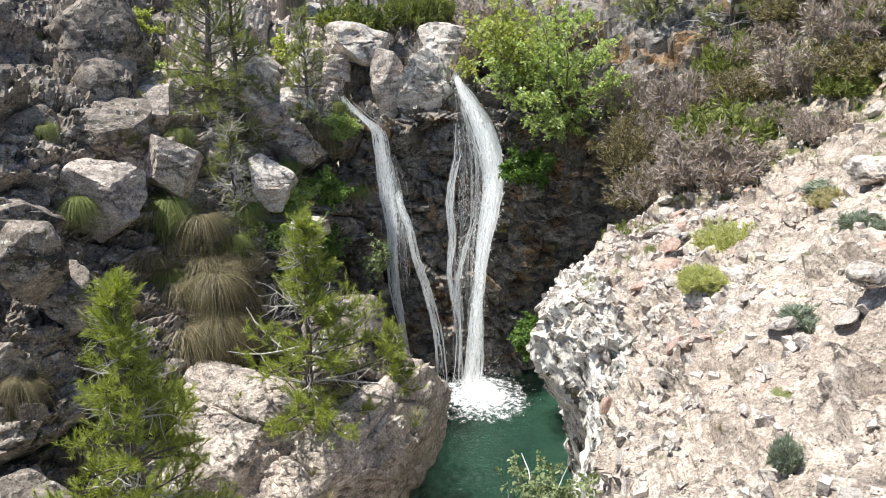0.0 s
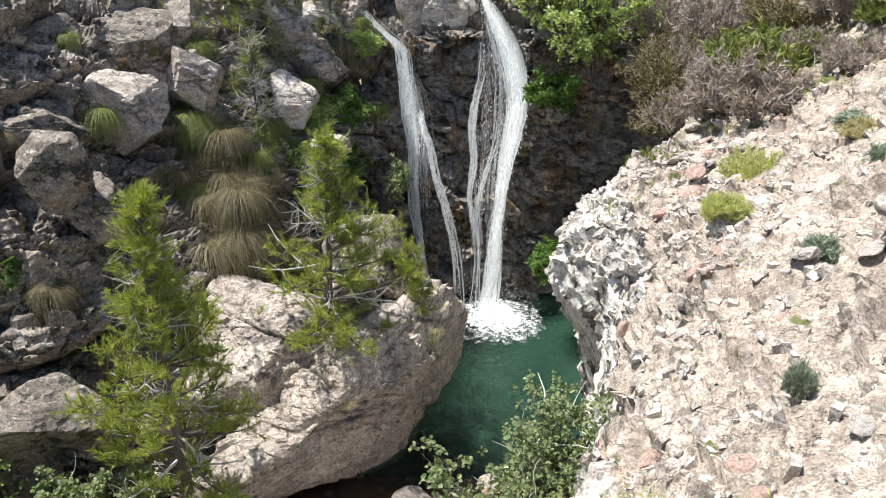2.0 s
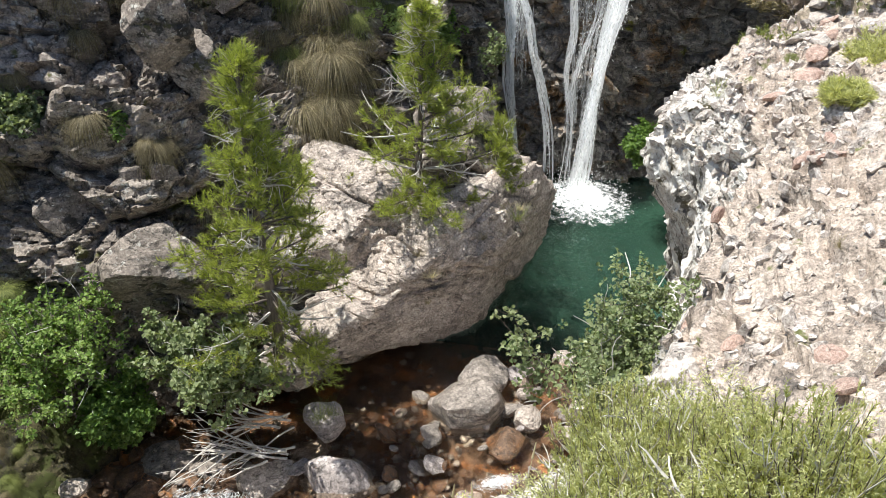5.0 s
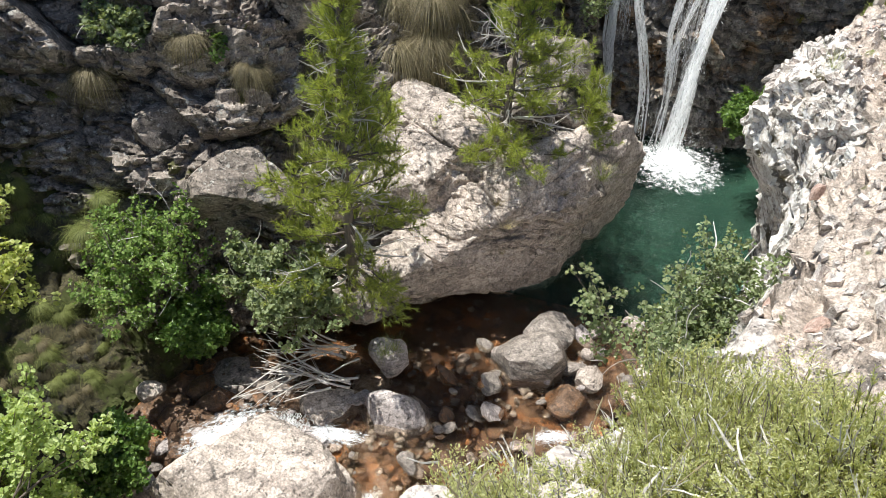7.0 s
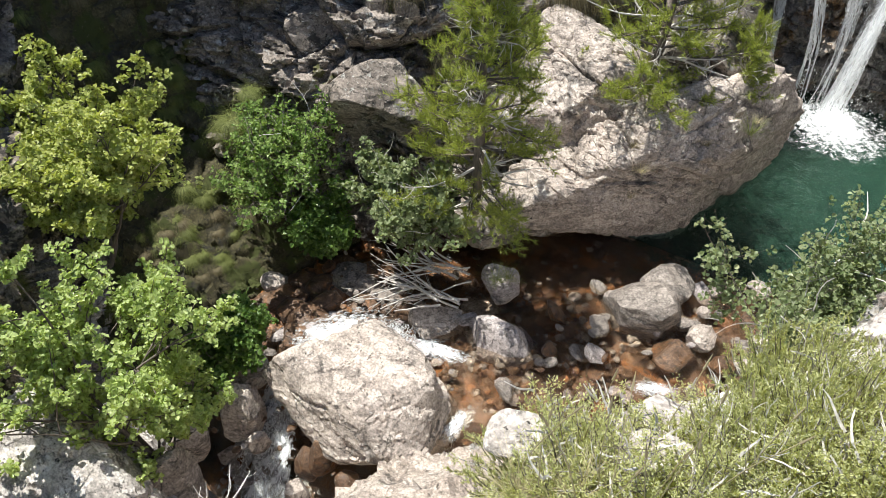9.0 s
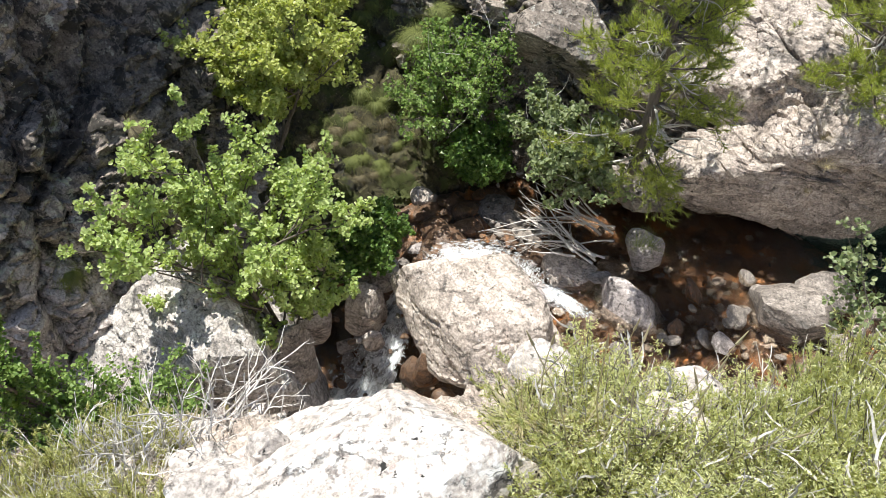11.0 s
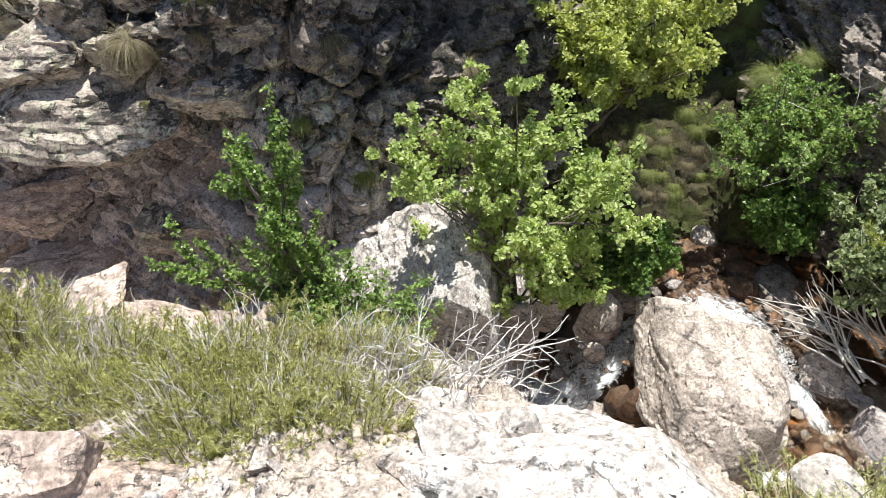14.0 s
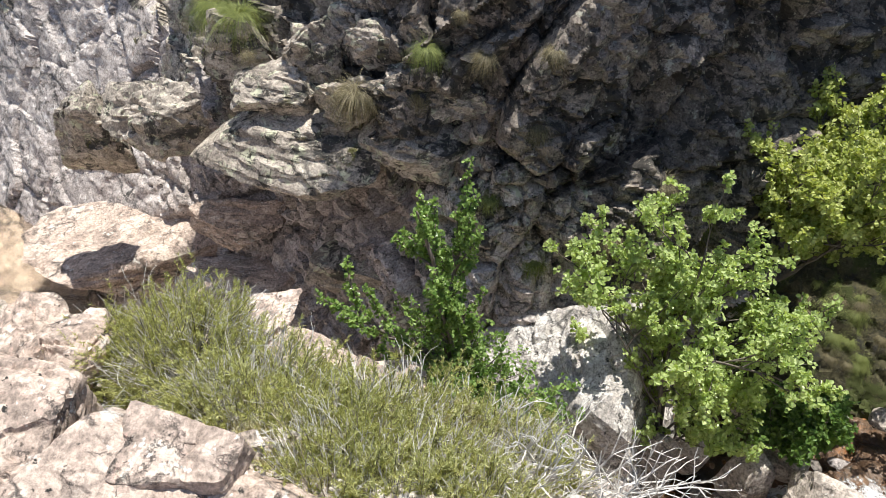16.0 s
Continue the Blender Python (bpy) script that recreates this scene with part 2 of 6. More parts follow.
def strata(p, seed, big=1.35, amp=0.5):
    """Relief of the far wall: beds that climb upstream, each overhanging the one beneath, split into long blocks."""
    w = noise.noise_vector(p * 0.55 + Vector((seed, 0, 0))) * 0.55
    lean = 0.50 if p.y + 0.5 * p.z + w.z > -0.2 else -0.22
    along, across = 0.80 * p.y + lean * p.z, -lean * p.y + 0.80 * p.z
    q = Vector((along * 0.62, across * 1.15, p.x * 0.6))
    s = (across + w.x) / 1.25
    step = s - math.floor(s)
    step = step if p.y < -0.6 else 1.0 - step
    fine = (across + 0.3 * w.y) / 0.42 + 0.35 * noise.noise(p * 1.7)
    small = 1.0 - (fine - math.floor(fine))
    low = max(0.0, min(1.0, (p.z - 0.2) / 1.6))
    calm = max(0.0, min(1.0, (-3.4 - p.y) / 1.2))
    amp *= 1.0 - 0.4 * calm
    low *= 1.0 + 0.5 * calm
    return (amp * (0.35 + 0.65 * low) * (0.38 * step ** 1.5 + 0.85 * crag(q, big * 0.62, seed)) + amp * 0.06 * small + amp * 0.36 * (1 - 0.6 * calm) * crag(q, big * 0.26, seed + 5)
            + amp * 0.14 * (1 - calm) * crag(p, big * 0.11, seed + 9) + amp * 0.09 * noise.fractal(p * 5, 0.9, 2.0, 4))


SURFACE = {}


def loft(name, rows, nu, nv, material, seed, big=0.9, amp=0.28, label="", category="", kind="structure", shape=None, second=None, pick=None, breaks=relief):
    """A rock face lofted over guide lines (rows run along it, from its foot to its top), broken up along its normals."""
    lines = np.array([catmull(np.reshape(r, (-1, 3)), nu) for r in rows])
    grid = catmull(lines, nv)
    du, dv = np.gradient(grid, axis=1), np.gradient(grid, axis=0)
    nrm = np.cross(du, dv)
    nrm /= np.linalg.norm(nrm, axis=2, keepdims=True) + 1e-9
    verts = []
    for j in range(nv):
        for i in range(nu):
            p = Vector(grid[j, i])
            a = amp if shape is None else amp * shape(p)
            verts.append(p + Vector(nrm[j, i]) * (breaks(p, seed, big, a) if a else 0.0))
    faces = [(j * nu + i, j * nu + i + 1, (j + 1) * nu + i + 1, (j + 1) * nu + i) for j in range(nv - 1) for i in range(nu - 1)]
    ob = pydata(name, verts, faces, material, smooth=True, break_at=40)
    if second:
        for extra in second:
            ob.data.materials.append(extra)
        for n, poly in enumerate(ob.data.polygons):
            poly.material_index = pick(Vector(grid[n // (nu - 1), n % (nu - 1)]))
    SURFACE[name] = (verts, nrm.reshape(-1, 3))
    return tagged(ob, label, category, kind=kind)


def boulder(name, at, size, material, seed, turn=(0, 0, 0), level=4, cuts=11, rough=0.10, label="", category="rock", group="", boxy=3.0, trim=(0.68, 0.95)):
    """A boulder: a blunt block split flat by chance planes, with broken relief; size is its full width, depth and height."""
    rnd = random.Random(seed)
    bm = bmesh.new()
    bmesh.ops.create_icosphere(bm, subdivisions=level, radius=1.0)
    spin = Euler((rnd.uniform(-0.4, 0.4), rnd.uniform(-0.4, 0.4), rnd.uniform(0, 3.1))).to_matrix()
    planes = []
    for _ in range(cuts):
        n = Vector((rnd.gauss(0, 1), rnd.gauss(0, 1), rnd.gauss(0, 0.8))).normalized()
        planes.append((n, rnd.uniform(*trim)))
    half = Vector(size) / 2
    scale = min(max(size), 1.6 * min(size))
    for v in bm.verts:
        p = spin @ v.co
        p /= (abs(p.x) ** boxy + abs(p.y) ** boxy + abs(p.z) ** boxy) ** (1 / boxy)
        p = spin.transposed() @ p
        for n, d in planes:
            over = p.dot(n) - d
            if over > 0:
                p -= n * over * 0.96
        q = Vector((p.x * half.x, p.y * half.y, p.z * half.z))
        out = v.normal
        c = p + Vector((seed * 3.1, 0, 0))
        r = rough * 0.35 * noise.fractal(c * 1.6, 0.8, 2.0, 5) + rough * 0.5 * crag(p, 0.62, seed * 0.77) + rough * 0.18 * crag(p, 0.22, seed * 0.31)
        v.co = q + out * r * scale * 0.6
    ob = part(name, bm, material, break_at=20)
    ob.matrix_world = pose(*at, *turn)
    return tagged(ob, label, category, group)


def hewn(name, at, planes, material, seed, level=6, edge=0.06, rough=0.06, label="", category="rock", group="", block=0.5):
    """A rock cut by planes, each a normal and its distance from the middle in metres; edges worn round, faces broken."""
    bm = bmesh.new()
    bmesh.ops.create_icosphere(bm, subdivisions=level, radius=1.0)
    cut = [(Vector(n).normalized(), d) for n, d in planes]
    mid = Vector(at)
    for v in bm.verts:
        out = v.co.normalized()
        near = [d / c for n, d in cut if (c := out.dot(n)) > 1e-3]
        r = min(near)
        r -= edge * math.log(sum(math.exp((r - x) / edge) for x in near))
        p = out * r
        w = p + mid
        n = min(cut, key=lambda c: c[1] / max(1e-3, out.dot(c[0])))[0]
        k = rough * (0.8 * crag(w, block, seed) + 0.4 * crag(w, block * 0.35, seed + 3) + 0.16 * crag(w, block * 0.12, seed + 7) + 0.35 * noise.fractal(w * 2.5, 0.9, 2, 6))
        v.co = p + n.lerp(out, 0.5) * k
    ob = part(name, bm, material, break_at=20)
    ob.matrix_world = pose(*at)
    return tagged(ob, label, category, group)


class Build:
    """Gathers vertices and faces of one mesh."""
    def __init__(self):
        self.v, self.f = [], []

    def tube(self, pts, r0, r1, sides=5):
        n = len(pts)
        base = len(self.v)
        for i, p in enumerate(pts):
            d = (pts[min(i + 1, n - 1)] - pts[max(i - 1, 0)]).normalized()
            a = d.orthogonal().normalized()
            b = d.cross(a)
            r = r0 + (r1 - r0) * i / max(1, n - 1)
            for k in range(sides):
                w = 2 * math.pi * k / sides
                self.v.append(p + (a * math.cos(w) + b * math.sin(w)) * r)
        for i in range(n - 1):
            for k in range(sides):
                q = base + i * sides
                self.f.append((q + k, q + (k + 1) % sides, q + sides + (k + 1) % sides, q + sides + k))
        self.f.append(tuple(base + (n - 1) * sides + k for k in range(sides)))

    def leaf(self, p, d, up, length, width, fold=0.25):
        """A folded, rounded leaf from p along d."""
        s = d.cross(up)
        if s.length < 1e-4:
            s = d.orthogonal()
        s.normalize()
        n = s.cross(d).normalized()
        b = len(self.v)
        lift = n * (width * fold)
        self.v += [p, p + d * length * 0.32 + s * width * 0.46 + lift, p + d * length * 0.74 + s * width * 0.42 + lift, p + d * length - n * width * 0.1,
                   p + d * length * 0.74 - s * width * 0.42 + lift, p + d * length * 0.32 - s * width * 0.46 + lift]
        self.f += [(b, b + 1, b + 2, b + 3), (b, b + 3, b + 4, b + 5)]

    def blade(self, p, d, length, width, droop, segs=3, side=None):
        """A narrow blade from p along d, bending down."""
        s = side or d.cross(Vector((0, 0, 1)))
        if s.length < 1e-4:
            s = Vector((1, 0, 0))
        s = s.normalized() * width * 0.5
        b = len(self.v)
        q, dd = p.copy(), d.copy()
        for i in range(segs + 1):
            w = 1 - 0.75 * (i / segs) ** 1.5
            self.v += [q - s * w, q + s * w]
            dd = (dd + Vector((0, 0, -droop / segs))).normalized()
            q = q + dd * (length / segs)
        for i in range(segs):
            self.f.append((b + 2 * i, b + 2 * i + 1, b + 2 * i + 3, b + 2 * i + 2))

    def needle(self, p, d, length, width):
        s = d.orthogonal().normalized() * width * 0.5
        b = len(self.v)
        self.v += [p - s, p + s, p + d * length]
        self.f.append((b, b + 1, b + 2))

    def done(self, name, material, parent=None, label="", smooth=False):
        return pydata(name, self.v, self.f, material, parent, label, smooth)


def rand_dir(rnd, zlow=-1.0, zhigh=1.0):
    z, a = rnd.uniform(zlow, zhigh), rnd.uniform(0, 2 * math.pi)
    r = math.sqrt(max(0.0, 1 - z * z))
    return Vector((r * math.cos(a), r * math.sin(a), z))


def wander(rnd, p, d, length, steps, bend=0.25, lift=0.0):
    pts = [p.copy()]
    for _ in range(steps):
        d = (d + rand_dir(rnd) * bend + Vector((0, 0, lift))).normalized()
        p = p + d * (length / steps)
        pts.append(p.copy())
    return pts, d


def thing(name, at, label, category, group="", kind=""):
    ob = new(name)
    ob.matrix_world = at if isinstance(at, Matrix) else pose(*at)
    return tagged(ob, label, category, group, kind)


def pine(at, height, width, seed, label, needles, bare=0.35, density=1.0, group="", needle_length=0.075):
    """A young pine: trunk, whorls of limbs with dead grey twigs inside, and tufts of needles at the outer ends."""
    rnd = random.Random(seed)
    ob = thing("pine_tree", at, label, "pine tree", group)
    trunk, limbs, dead, crown = Build(), Build(), Build(), Build()
    spine, _ = wander(rnd, Vector((0, 0, -0.1)), Vector((0, 0, 1)), height + 0.1, 10, 0.05, 0.1)
    trunk.tube(spine, 0.022 * height, 0.004 * height, 7)
    whorls = int(7 + height * 5.0)
    for w in range(whorls):
        f = (w + 0.6) / (whorls + 0.4)
        i = min(9, int(f * 10))
        base = spine[i].lerp(spine[i + 1], f * 10 - i)
        reach = width * 0.5 * (0.5 + 0.6 * math.sin(math.pi * min(1, f * 1.1 + 0.15))) * (1 - f) ** 0.6 + 0.06
        for k in range(rnd.randint(4, 7)):
            a = rnd.uniform(0, 2 * math.pi)
            d = Vector((math.cos(a), math.sin(a), rnd.uniform(-0.25, 0.25) + 0.9 * f * f))
            ln = reach * rnd.uniform(0.5, 1.2)
            pts, end = wander(rnd, base, d.normalized(), ln, 5, 0.20, 0.05)
            dry = rnd.random() < bare * (1.15 - f)
            (dead if dry else limbs).tube(pts, 0.011 + 0.007 * (1 - f), 0.004, 4)
            if dry or rnd.random() < bare * 0.5:
                for _ in range(9 if dry else 3):
                    q = pts[rnd.randint(1, 4)]
                    tw, _ = wander(rnd, q, (rand_dir(rnd) + d * 0.8).normalized(), rnd.uniform(0.12, 0.36), 5, 0.35)
                    dead.tube(tw, 0.0045, 0.0018, 3)
            if dry and rnd.random() < 0.75:
                continue
            shoots = [[pts[4], pts[5]]]
            for _ in range(int((4 + ln * 15) * density)):
                j = rnd.uniform(1.6, 5.0)
                c = min(4, int(j))
                q, _ = wander(rnd, pts[c].lerp(pts[c + 1], j - c), (end * 0.7 + rand_dir(rnd) * 0.85 + Vector((0, 0, 0.15))).normalized(), rnd.uniform(0.08, 0.24), 3, 0.25, 0.22)
                limbs.tube(q, 0.004, 0.0025, 3)
                shoots.append(q)
            for q in shoots:
                e = (q[-1] - q[-2]).normalized()
                for _ in range(30):
                    j = rnd.uniform(0.25, 1) * (len(q) - 1)
                    c = min(len(q) - 2, int(j))
                    nd = (e * 0.9 + rand_dir(rnd) * 0.8).normalized()
                    crown.needle(q[c].lerp(q[c + 1], j - c), nd, needle_length * rnd.uniform(0.6, 1.2), 0.0065)
    trunk.done("trunk", BARK, ob, smooth=True)
    tagged(limbs.done("branchwork", BARK, ob, smooth=True), kind="stuff")
    if dead.v:
        tagged(dead.done("deadwood", DEADWOOD, ob, "bare bleached twigs"), kind="stuff")
    crown.done("crown", needles, ob)
    return ob


def leafy(name, at, height, spread, seed, label, category, leaf, leaf_size=0.08, leaves=3500, stems=1, lean=(0, 0), levels=3, bark=None, narrow=1.0, thick=0.02, low=0.25, group="", flat=0.6, dead=0):
    """A broad-leaved tree or bush: stems that fork into limbs and twigs, each twig's end set with single leaves."""
    rnd = random.Random(seed)
    ob = thing(name, at, label, category, group)
    wood, crown, bare = Build(), Build(), Build()
    tips = []

    def grow(p, d, length, r, level):
        pts, e = wander(rnd, p, d, length, 5, 0.16, 0.05)
        if level == 0:
            stem = Build()
            stem.tube(pts, r, r * 0.55, 7)
            stem.done("trunk", bark or BARK, ob, smooth=True)
        else:
            wood.tube(pts, r, r * 0.55, 4)
        if level >= levels:
            tips.append((pts, e))
            return
        for _ in range(rnd.randint(4, 6) if level else rnd.randint(6, 8)):
            j = rnd.uniform(low if level == 0 else 0.3, 1.0) * 5
            i = min(4, int(j))
            q = pts[i].lerp(pts[i + 1], j - i)
            side = rand_dir(rnd, -0.35, 0.8)
            side = Vector((side.x * spread / height * 1.3, side.y * spread / height * 1.3, side.z))
            nd = (e * 0.45 + side).normalized()
            grow(q, nd, length * rnd.uniform(0.42, 0.62), r * 0.5, level + 1)
        grow(pts[-1], e, length * 0.5, r * 0.55, level + 1)

    for k in range(stems):
        a = rnd.uniform(0, 2 * math.pi)
        out = 0.0 if stems == 1 else rnd.uniform(0.2, 1.0) * spread / height
        d = Vector((lean[0] + out * math.cos(a), lean[1] + out * math.sin(a), 1)).normalized()
        grow(Vector((0, 0, -0.05)), d, height * rnd.uniform(0.5, 0.62), thick * height * (1 if stems == 1 else 0.45), 0)
    per = max(1, leaves // (5 * max(1, len(tips))))
    for pts, e in tips:
        for _ in range(per):
            j = rnd.uniform(1.0, 5.0)
            i = min(4, int(j))
            q = pts[i].lerp(pts[i + 1], j - i) + rand_dir(rnd) * leaf_size * 0.8
            axis = (e * 0.5 + rand_dir(rnd, -0.3, 0.9)).normalized()
            side = axis.orthogonal().normalized()
            a0 = rnd.uniform(0, 6.28)
            for k in range(5):
                a = a0 + k * 1.257 + rnd.uniform(-0.4, 0.4)
                d = (side * math.cos(a) + axis.cross(side) * math.sin(a) + axis * rnd.uniform(-0.1, 0.5)).normalized()
                up = (axis * 0.5 + Vector((0, 0, 1.1)) + rand_dir(rnd) * flat).normalized()
                sz = leaf_size * rnd.uniform(0.6, 1.2)
                crown.leaf(q + d * 0.01, d, up, sz, sz * 0.9 * narrow)
    for _ in range(dead):
        p, e = rnd.choice(tips)
        tw, _ = wander(rnd, p[2], (e + rand_dir(rnd) * 0.7).normalized(), height * rnd.uniform(0.12, 0.3), 5, 0.3)
        bare.tube(tw, 0.005, 0.002, 3)
    tagged(wood.done("branchwork", bark or BARK, ob, smooth=True), kind="stuff")
    crown.done("foliage", leaf, ob)
    if dead:
        tagged(bare.done("deadwood", DEADWOOD, ob, "bare bleached twigs"), kind="stuff")
    return ob


def broom_plant(at, width, height, seed, label, green, stems=140, leaf=0.03, per=26, dead=0.25, category="shrub", group="", thin=0.0022, blade=0.0045, spreadz=0.5):
    """A low heath-like bush: many fine upright twigs set with tiny narrow leaves, some twigs dead and grey."""
    rnd = random.Random(seed)
    ob = thing("shrub", at, label, category, group)
    wood, crown, bare = Build(), Build(), Build()
    for _ in range(stems):
        a, r = rnd.uniform(0, 2 * math.pi), math.sqrt(rnd.random())
        foot = Vector((math.cos(a) * r * width * 0.33, math.sin(a) * r * width * 0.33, -0.03))
        d = Vector((math.cos(a) * r * 0.8, math.sin(a) * r * 0.8, spreadz + 0.4)) + rand_dir(rnd) * 0.28
        ln = height * rnd.uniform(0.6, 1.1) * (1.08 - 0.25 * r)
        pts, e = wander(rnd, foot, d.normalized(), ln, 6, 0.2, 0.06)
        if rnd.random() < dead:
            bare.tube(pts, thin * 1.3, thin * 0.6, 3)
            for _ in range(3):
                tw, _ = wander(rnd, pts[rnd.randint(2, 5)], (e + rand_dir(rnd) * 0.8).normalized(), ln * 0.35, 3, 0.35)
                bare.tube(tw, thin * 0.8, thin * 0.4, 3)
            continue
        wood.tube(pts, thin * 1.4, thin * 0.6, 3)
        shoots = [pts]
        for _ in range(4):
            sh, _ = wander(rnd, pts[rnd.randint(2, 5)], (e + rand_dir(rnd) * 0.75 + Vector((0, 0, 0.25))).normalized(), ln * rnd.uniform(0.2, 0.45), 4, 0.22, 0.1)
            shoots.append(sh)
        for sh in shoots:
            n = len(sh) - 1
            for _ in range(per // 2 if sh is not pts else per):
                j = rnd.uniform(0.45, 1) * n
                i = min(n - 1, int(j))
                q = sh[i].lerp(sh[i + 1], j - i)
                d = ((sh[i + 1] - sh[i]).normalized() * 0.9 + rand_dir(rnd) * 0.8).normalized()
                s = d.cross(rand_dir(rnd))
                crown.blade(q, d, leaf * rnd.uniform(0.6, 1.25), blade, 0.15, 1, s)
    tagged(wood.done("stemwork", BARK, ob), kind="stuff")
    crown.done("foliage", green, ob)
    if bare.v:
        tagged(bare.done("deadwood", DEADWOOD, ob, "bare bleached twigs"), kind="stuff")
    return ob


PLANTS = {}


def broom(at, width, height, seed, label, green, stems=140, leaf=0.03, per=26, dead=0.25, category="shrub", group="", **more):
    """A bush like the last of its kind, turned and scaled; three of each kind are grown."""
    kind = (green.name, stems, seed % 3)
    rnd = random.Random(seed)
    if kind not in PLANTS:
        PLANTS[kind] = (broom_plant(at, width, height, seed, label, green, stems, leaf, per, dead, category, group, **more), width, height)
        return PLANTS[kind][0]
    proto, w, h = PLANTS[kind]
    m = pose(*at, 0, 0, rnd.uniform(0, 360)) @ Matrix.Diagonal((width / w, width / w, height / h, 1))
    return tagged(copy_thing(proto, m), label, category, group)


def tuft(at, length, blades, seed, label, green, droop=1.3, width=0.006, spread=0.10, lean=(0, 0, 0), group="", upright=0.8):
    """A tussock of grass whose blades arch over and hang."""
    rnd = random.Random(seed)
    b = Build()
    for _ in range(blades):
        a, r = rnd.uniform(0, 2 * math.pi), math.sqrt(rnd.random())
        foot = Vector((math.cos(a) * r * spread, math.sin(a) * r * spread, -0.02))
        d = (Vector((math.cos(a) * (0.25 + r), math.sin(a) * (0.25 + r), upright)) + Vector(lean) + rand_dir(rnd) * 0.45).normalized()
        b.blade(foot, d, length * rnd.uniform(0.3, 1.2), width, droop * rnd.uniform(0.4, 1.6), 4)
    ob = b.done("grass_tuft", green)
    ob.matrix_world = at if isinstance(at, Matrix) else pose(*at)
    return tagged(ob, label, "grass", group)


def wood_material(name, low, high):
    m = Nodes(name)
    at = m.coords((14, 14, 2))
    n = m.noise(at, 3, 8, 0.65)
    return m.done(m.ramp(n, (0.3, low), (0.7, high)), 0.85, m.bump(n, 0.6, 0.01))


BARK = wood_material("grey_brown_bark", (0.07, 0.055, 0.045), (0.22, 0.185, 0.155))
DEADWOOD = wood_material("bleached_dead_wood", (0.42, 0.39, 0.36), (0.72, 0.68, 0.63))
NEEDLES = leaf_material("yellow_green_needles", (0.20, 0.25, 0.04), (0.50, 0.56, 0.14), 0.4)
NEEDLES_DULL = leaf_material("dull_green_needles", (0.17, 0.20, 0.06), (0.40, 0.43, 0.16), 0.35)
LEAF_BRIGHT = leaf_material("bright_spring_leaves", (0.32, 0.42, 0.12), (0.66, 0.75, 0.36), 0.45, 0.3)
LEAF_YELLOW = leaf_material("yellow_spring_leaves", (0.28, 0.34, 0.07), (0.64, 0.67, 0.26), 0.4, 0.35)
LEAF_DEEP = leaf_material("deep_green_leaves", (0.07, 0.14, 0.03), (0.24, 0.36, 0.10), 0.4, 0.3)
LEAF_MID = leaf_material("fresh_green_leaves", (0.11, 0.20, 0.04), (0.36, 0.48, 0.16), 0.4, 0.3)
BROOM_OLIVE = leaf_material("olive_green_broom", (0.30, 0.31, 0.11), (0.78, 0.76, 0.42), 0.4)
LEAF_GREY = leaf_material("grey_green_leaves", (0.13, 0.18, 0.07), (0.38, 0.43, 0.24), 0.35, 0.4)
BROOM_GREEN = leaf_material("yellow_green_broom", (0.40, 0.42, 0.18), (0.82, 0.82, 0.50), 0.55)
BROOM_DARK = leaf_material("mid_green_broom", (0.27, 0.28, 0.09), (0.66, 0.65, 0.29), 0.4)
BROOM_DRY = leaf_material("olive_dry_broom", (0.38, 0.34, 0.19), (0.72, 0.66, 0.46), 0.35)
JUNIPER = leaf_material("blue_grey_juniper", (0.19, 0.23, 0.17), (0.42, 0.46, 0.37), 0.2)
HEATH = leaf_material("purple_brown_heath", (0.25, 0.205, 0.19), (0.58, 0.49, 0.455), 0.2, 0.8)
GRASS_DRY = leaf_material("straw_green_grass", (0.07, 0.055, 0.035), (0.46, 0.39, 0.26), 0.3, 0.6, (0.20, 0.17, 0.085))
GRASS_GREEN = leaf_material("green_grass", (0.06, 0.085, 0.02), (0.44, 0.48, 0.16), 0.35, 0.6)
STRAW = leaf_material("pale_straw", (0.42, 0.36, 0.22), (0.66, 0.58, 0.40), 0.3, 0.6)


# ---- the gorge: rock walls and banks ----
def bank_cover(p):
    """What covers the near bank at p: 0 stony soil, 1 bare pale rock, 2 dark soil of the heath."""
    if p.y > 7.4 + 0.5 * noise.noise(p * 1.3) and p.x > 2.2 and p.z > 4.4:
        return 2
    rock = (p.z < 4.25 and p.y > 3.0) or (p.z < 4.6 and p.y > 4.2 and p.x < 1.35)
    return 1 if rock else 0


# near bank, from the water's edge up to the hillside; each line runs upstream
bank_water = [-6.6, -8.5, -2.4, -4.9, -3.2, -1.8, -3.7, 0, -1.3, -2.2, 3.5, -0.8, -0.6, 5.0, -0.5, 1.2, 7.0, -0.3, 1.95, 9.3, -0.3, 2.4, 11.0, -0.3, 3.2, 12.5, 0.2]
bank_low = [-5.2, -8.6, 0.4, -4.0, -3.0, 0.7, -3.2, -0.1, 0.8, -1.6, 2.6, 1.5, 0.0, 4.1, 1.3, 1.6, 6.5, 1.8, 1.5, 8.3, 2.0, 2.8, 10.5, 2.0, 3.4, 12.2, 2.5]
bank_edge = [-3.5, -8.5, 2.6, -2.1, -2.4, 3.3, -2.0, 0.1, 3.2, -0.85, 1.25, 3.55, 0.3, 2.9, 3.0, 1.1, 5.1, 3.6, 0.85, 6.4, 4.0, 2.6, 8.8, 4.3, 3.4, 11.5, 4.5]
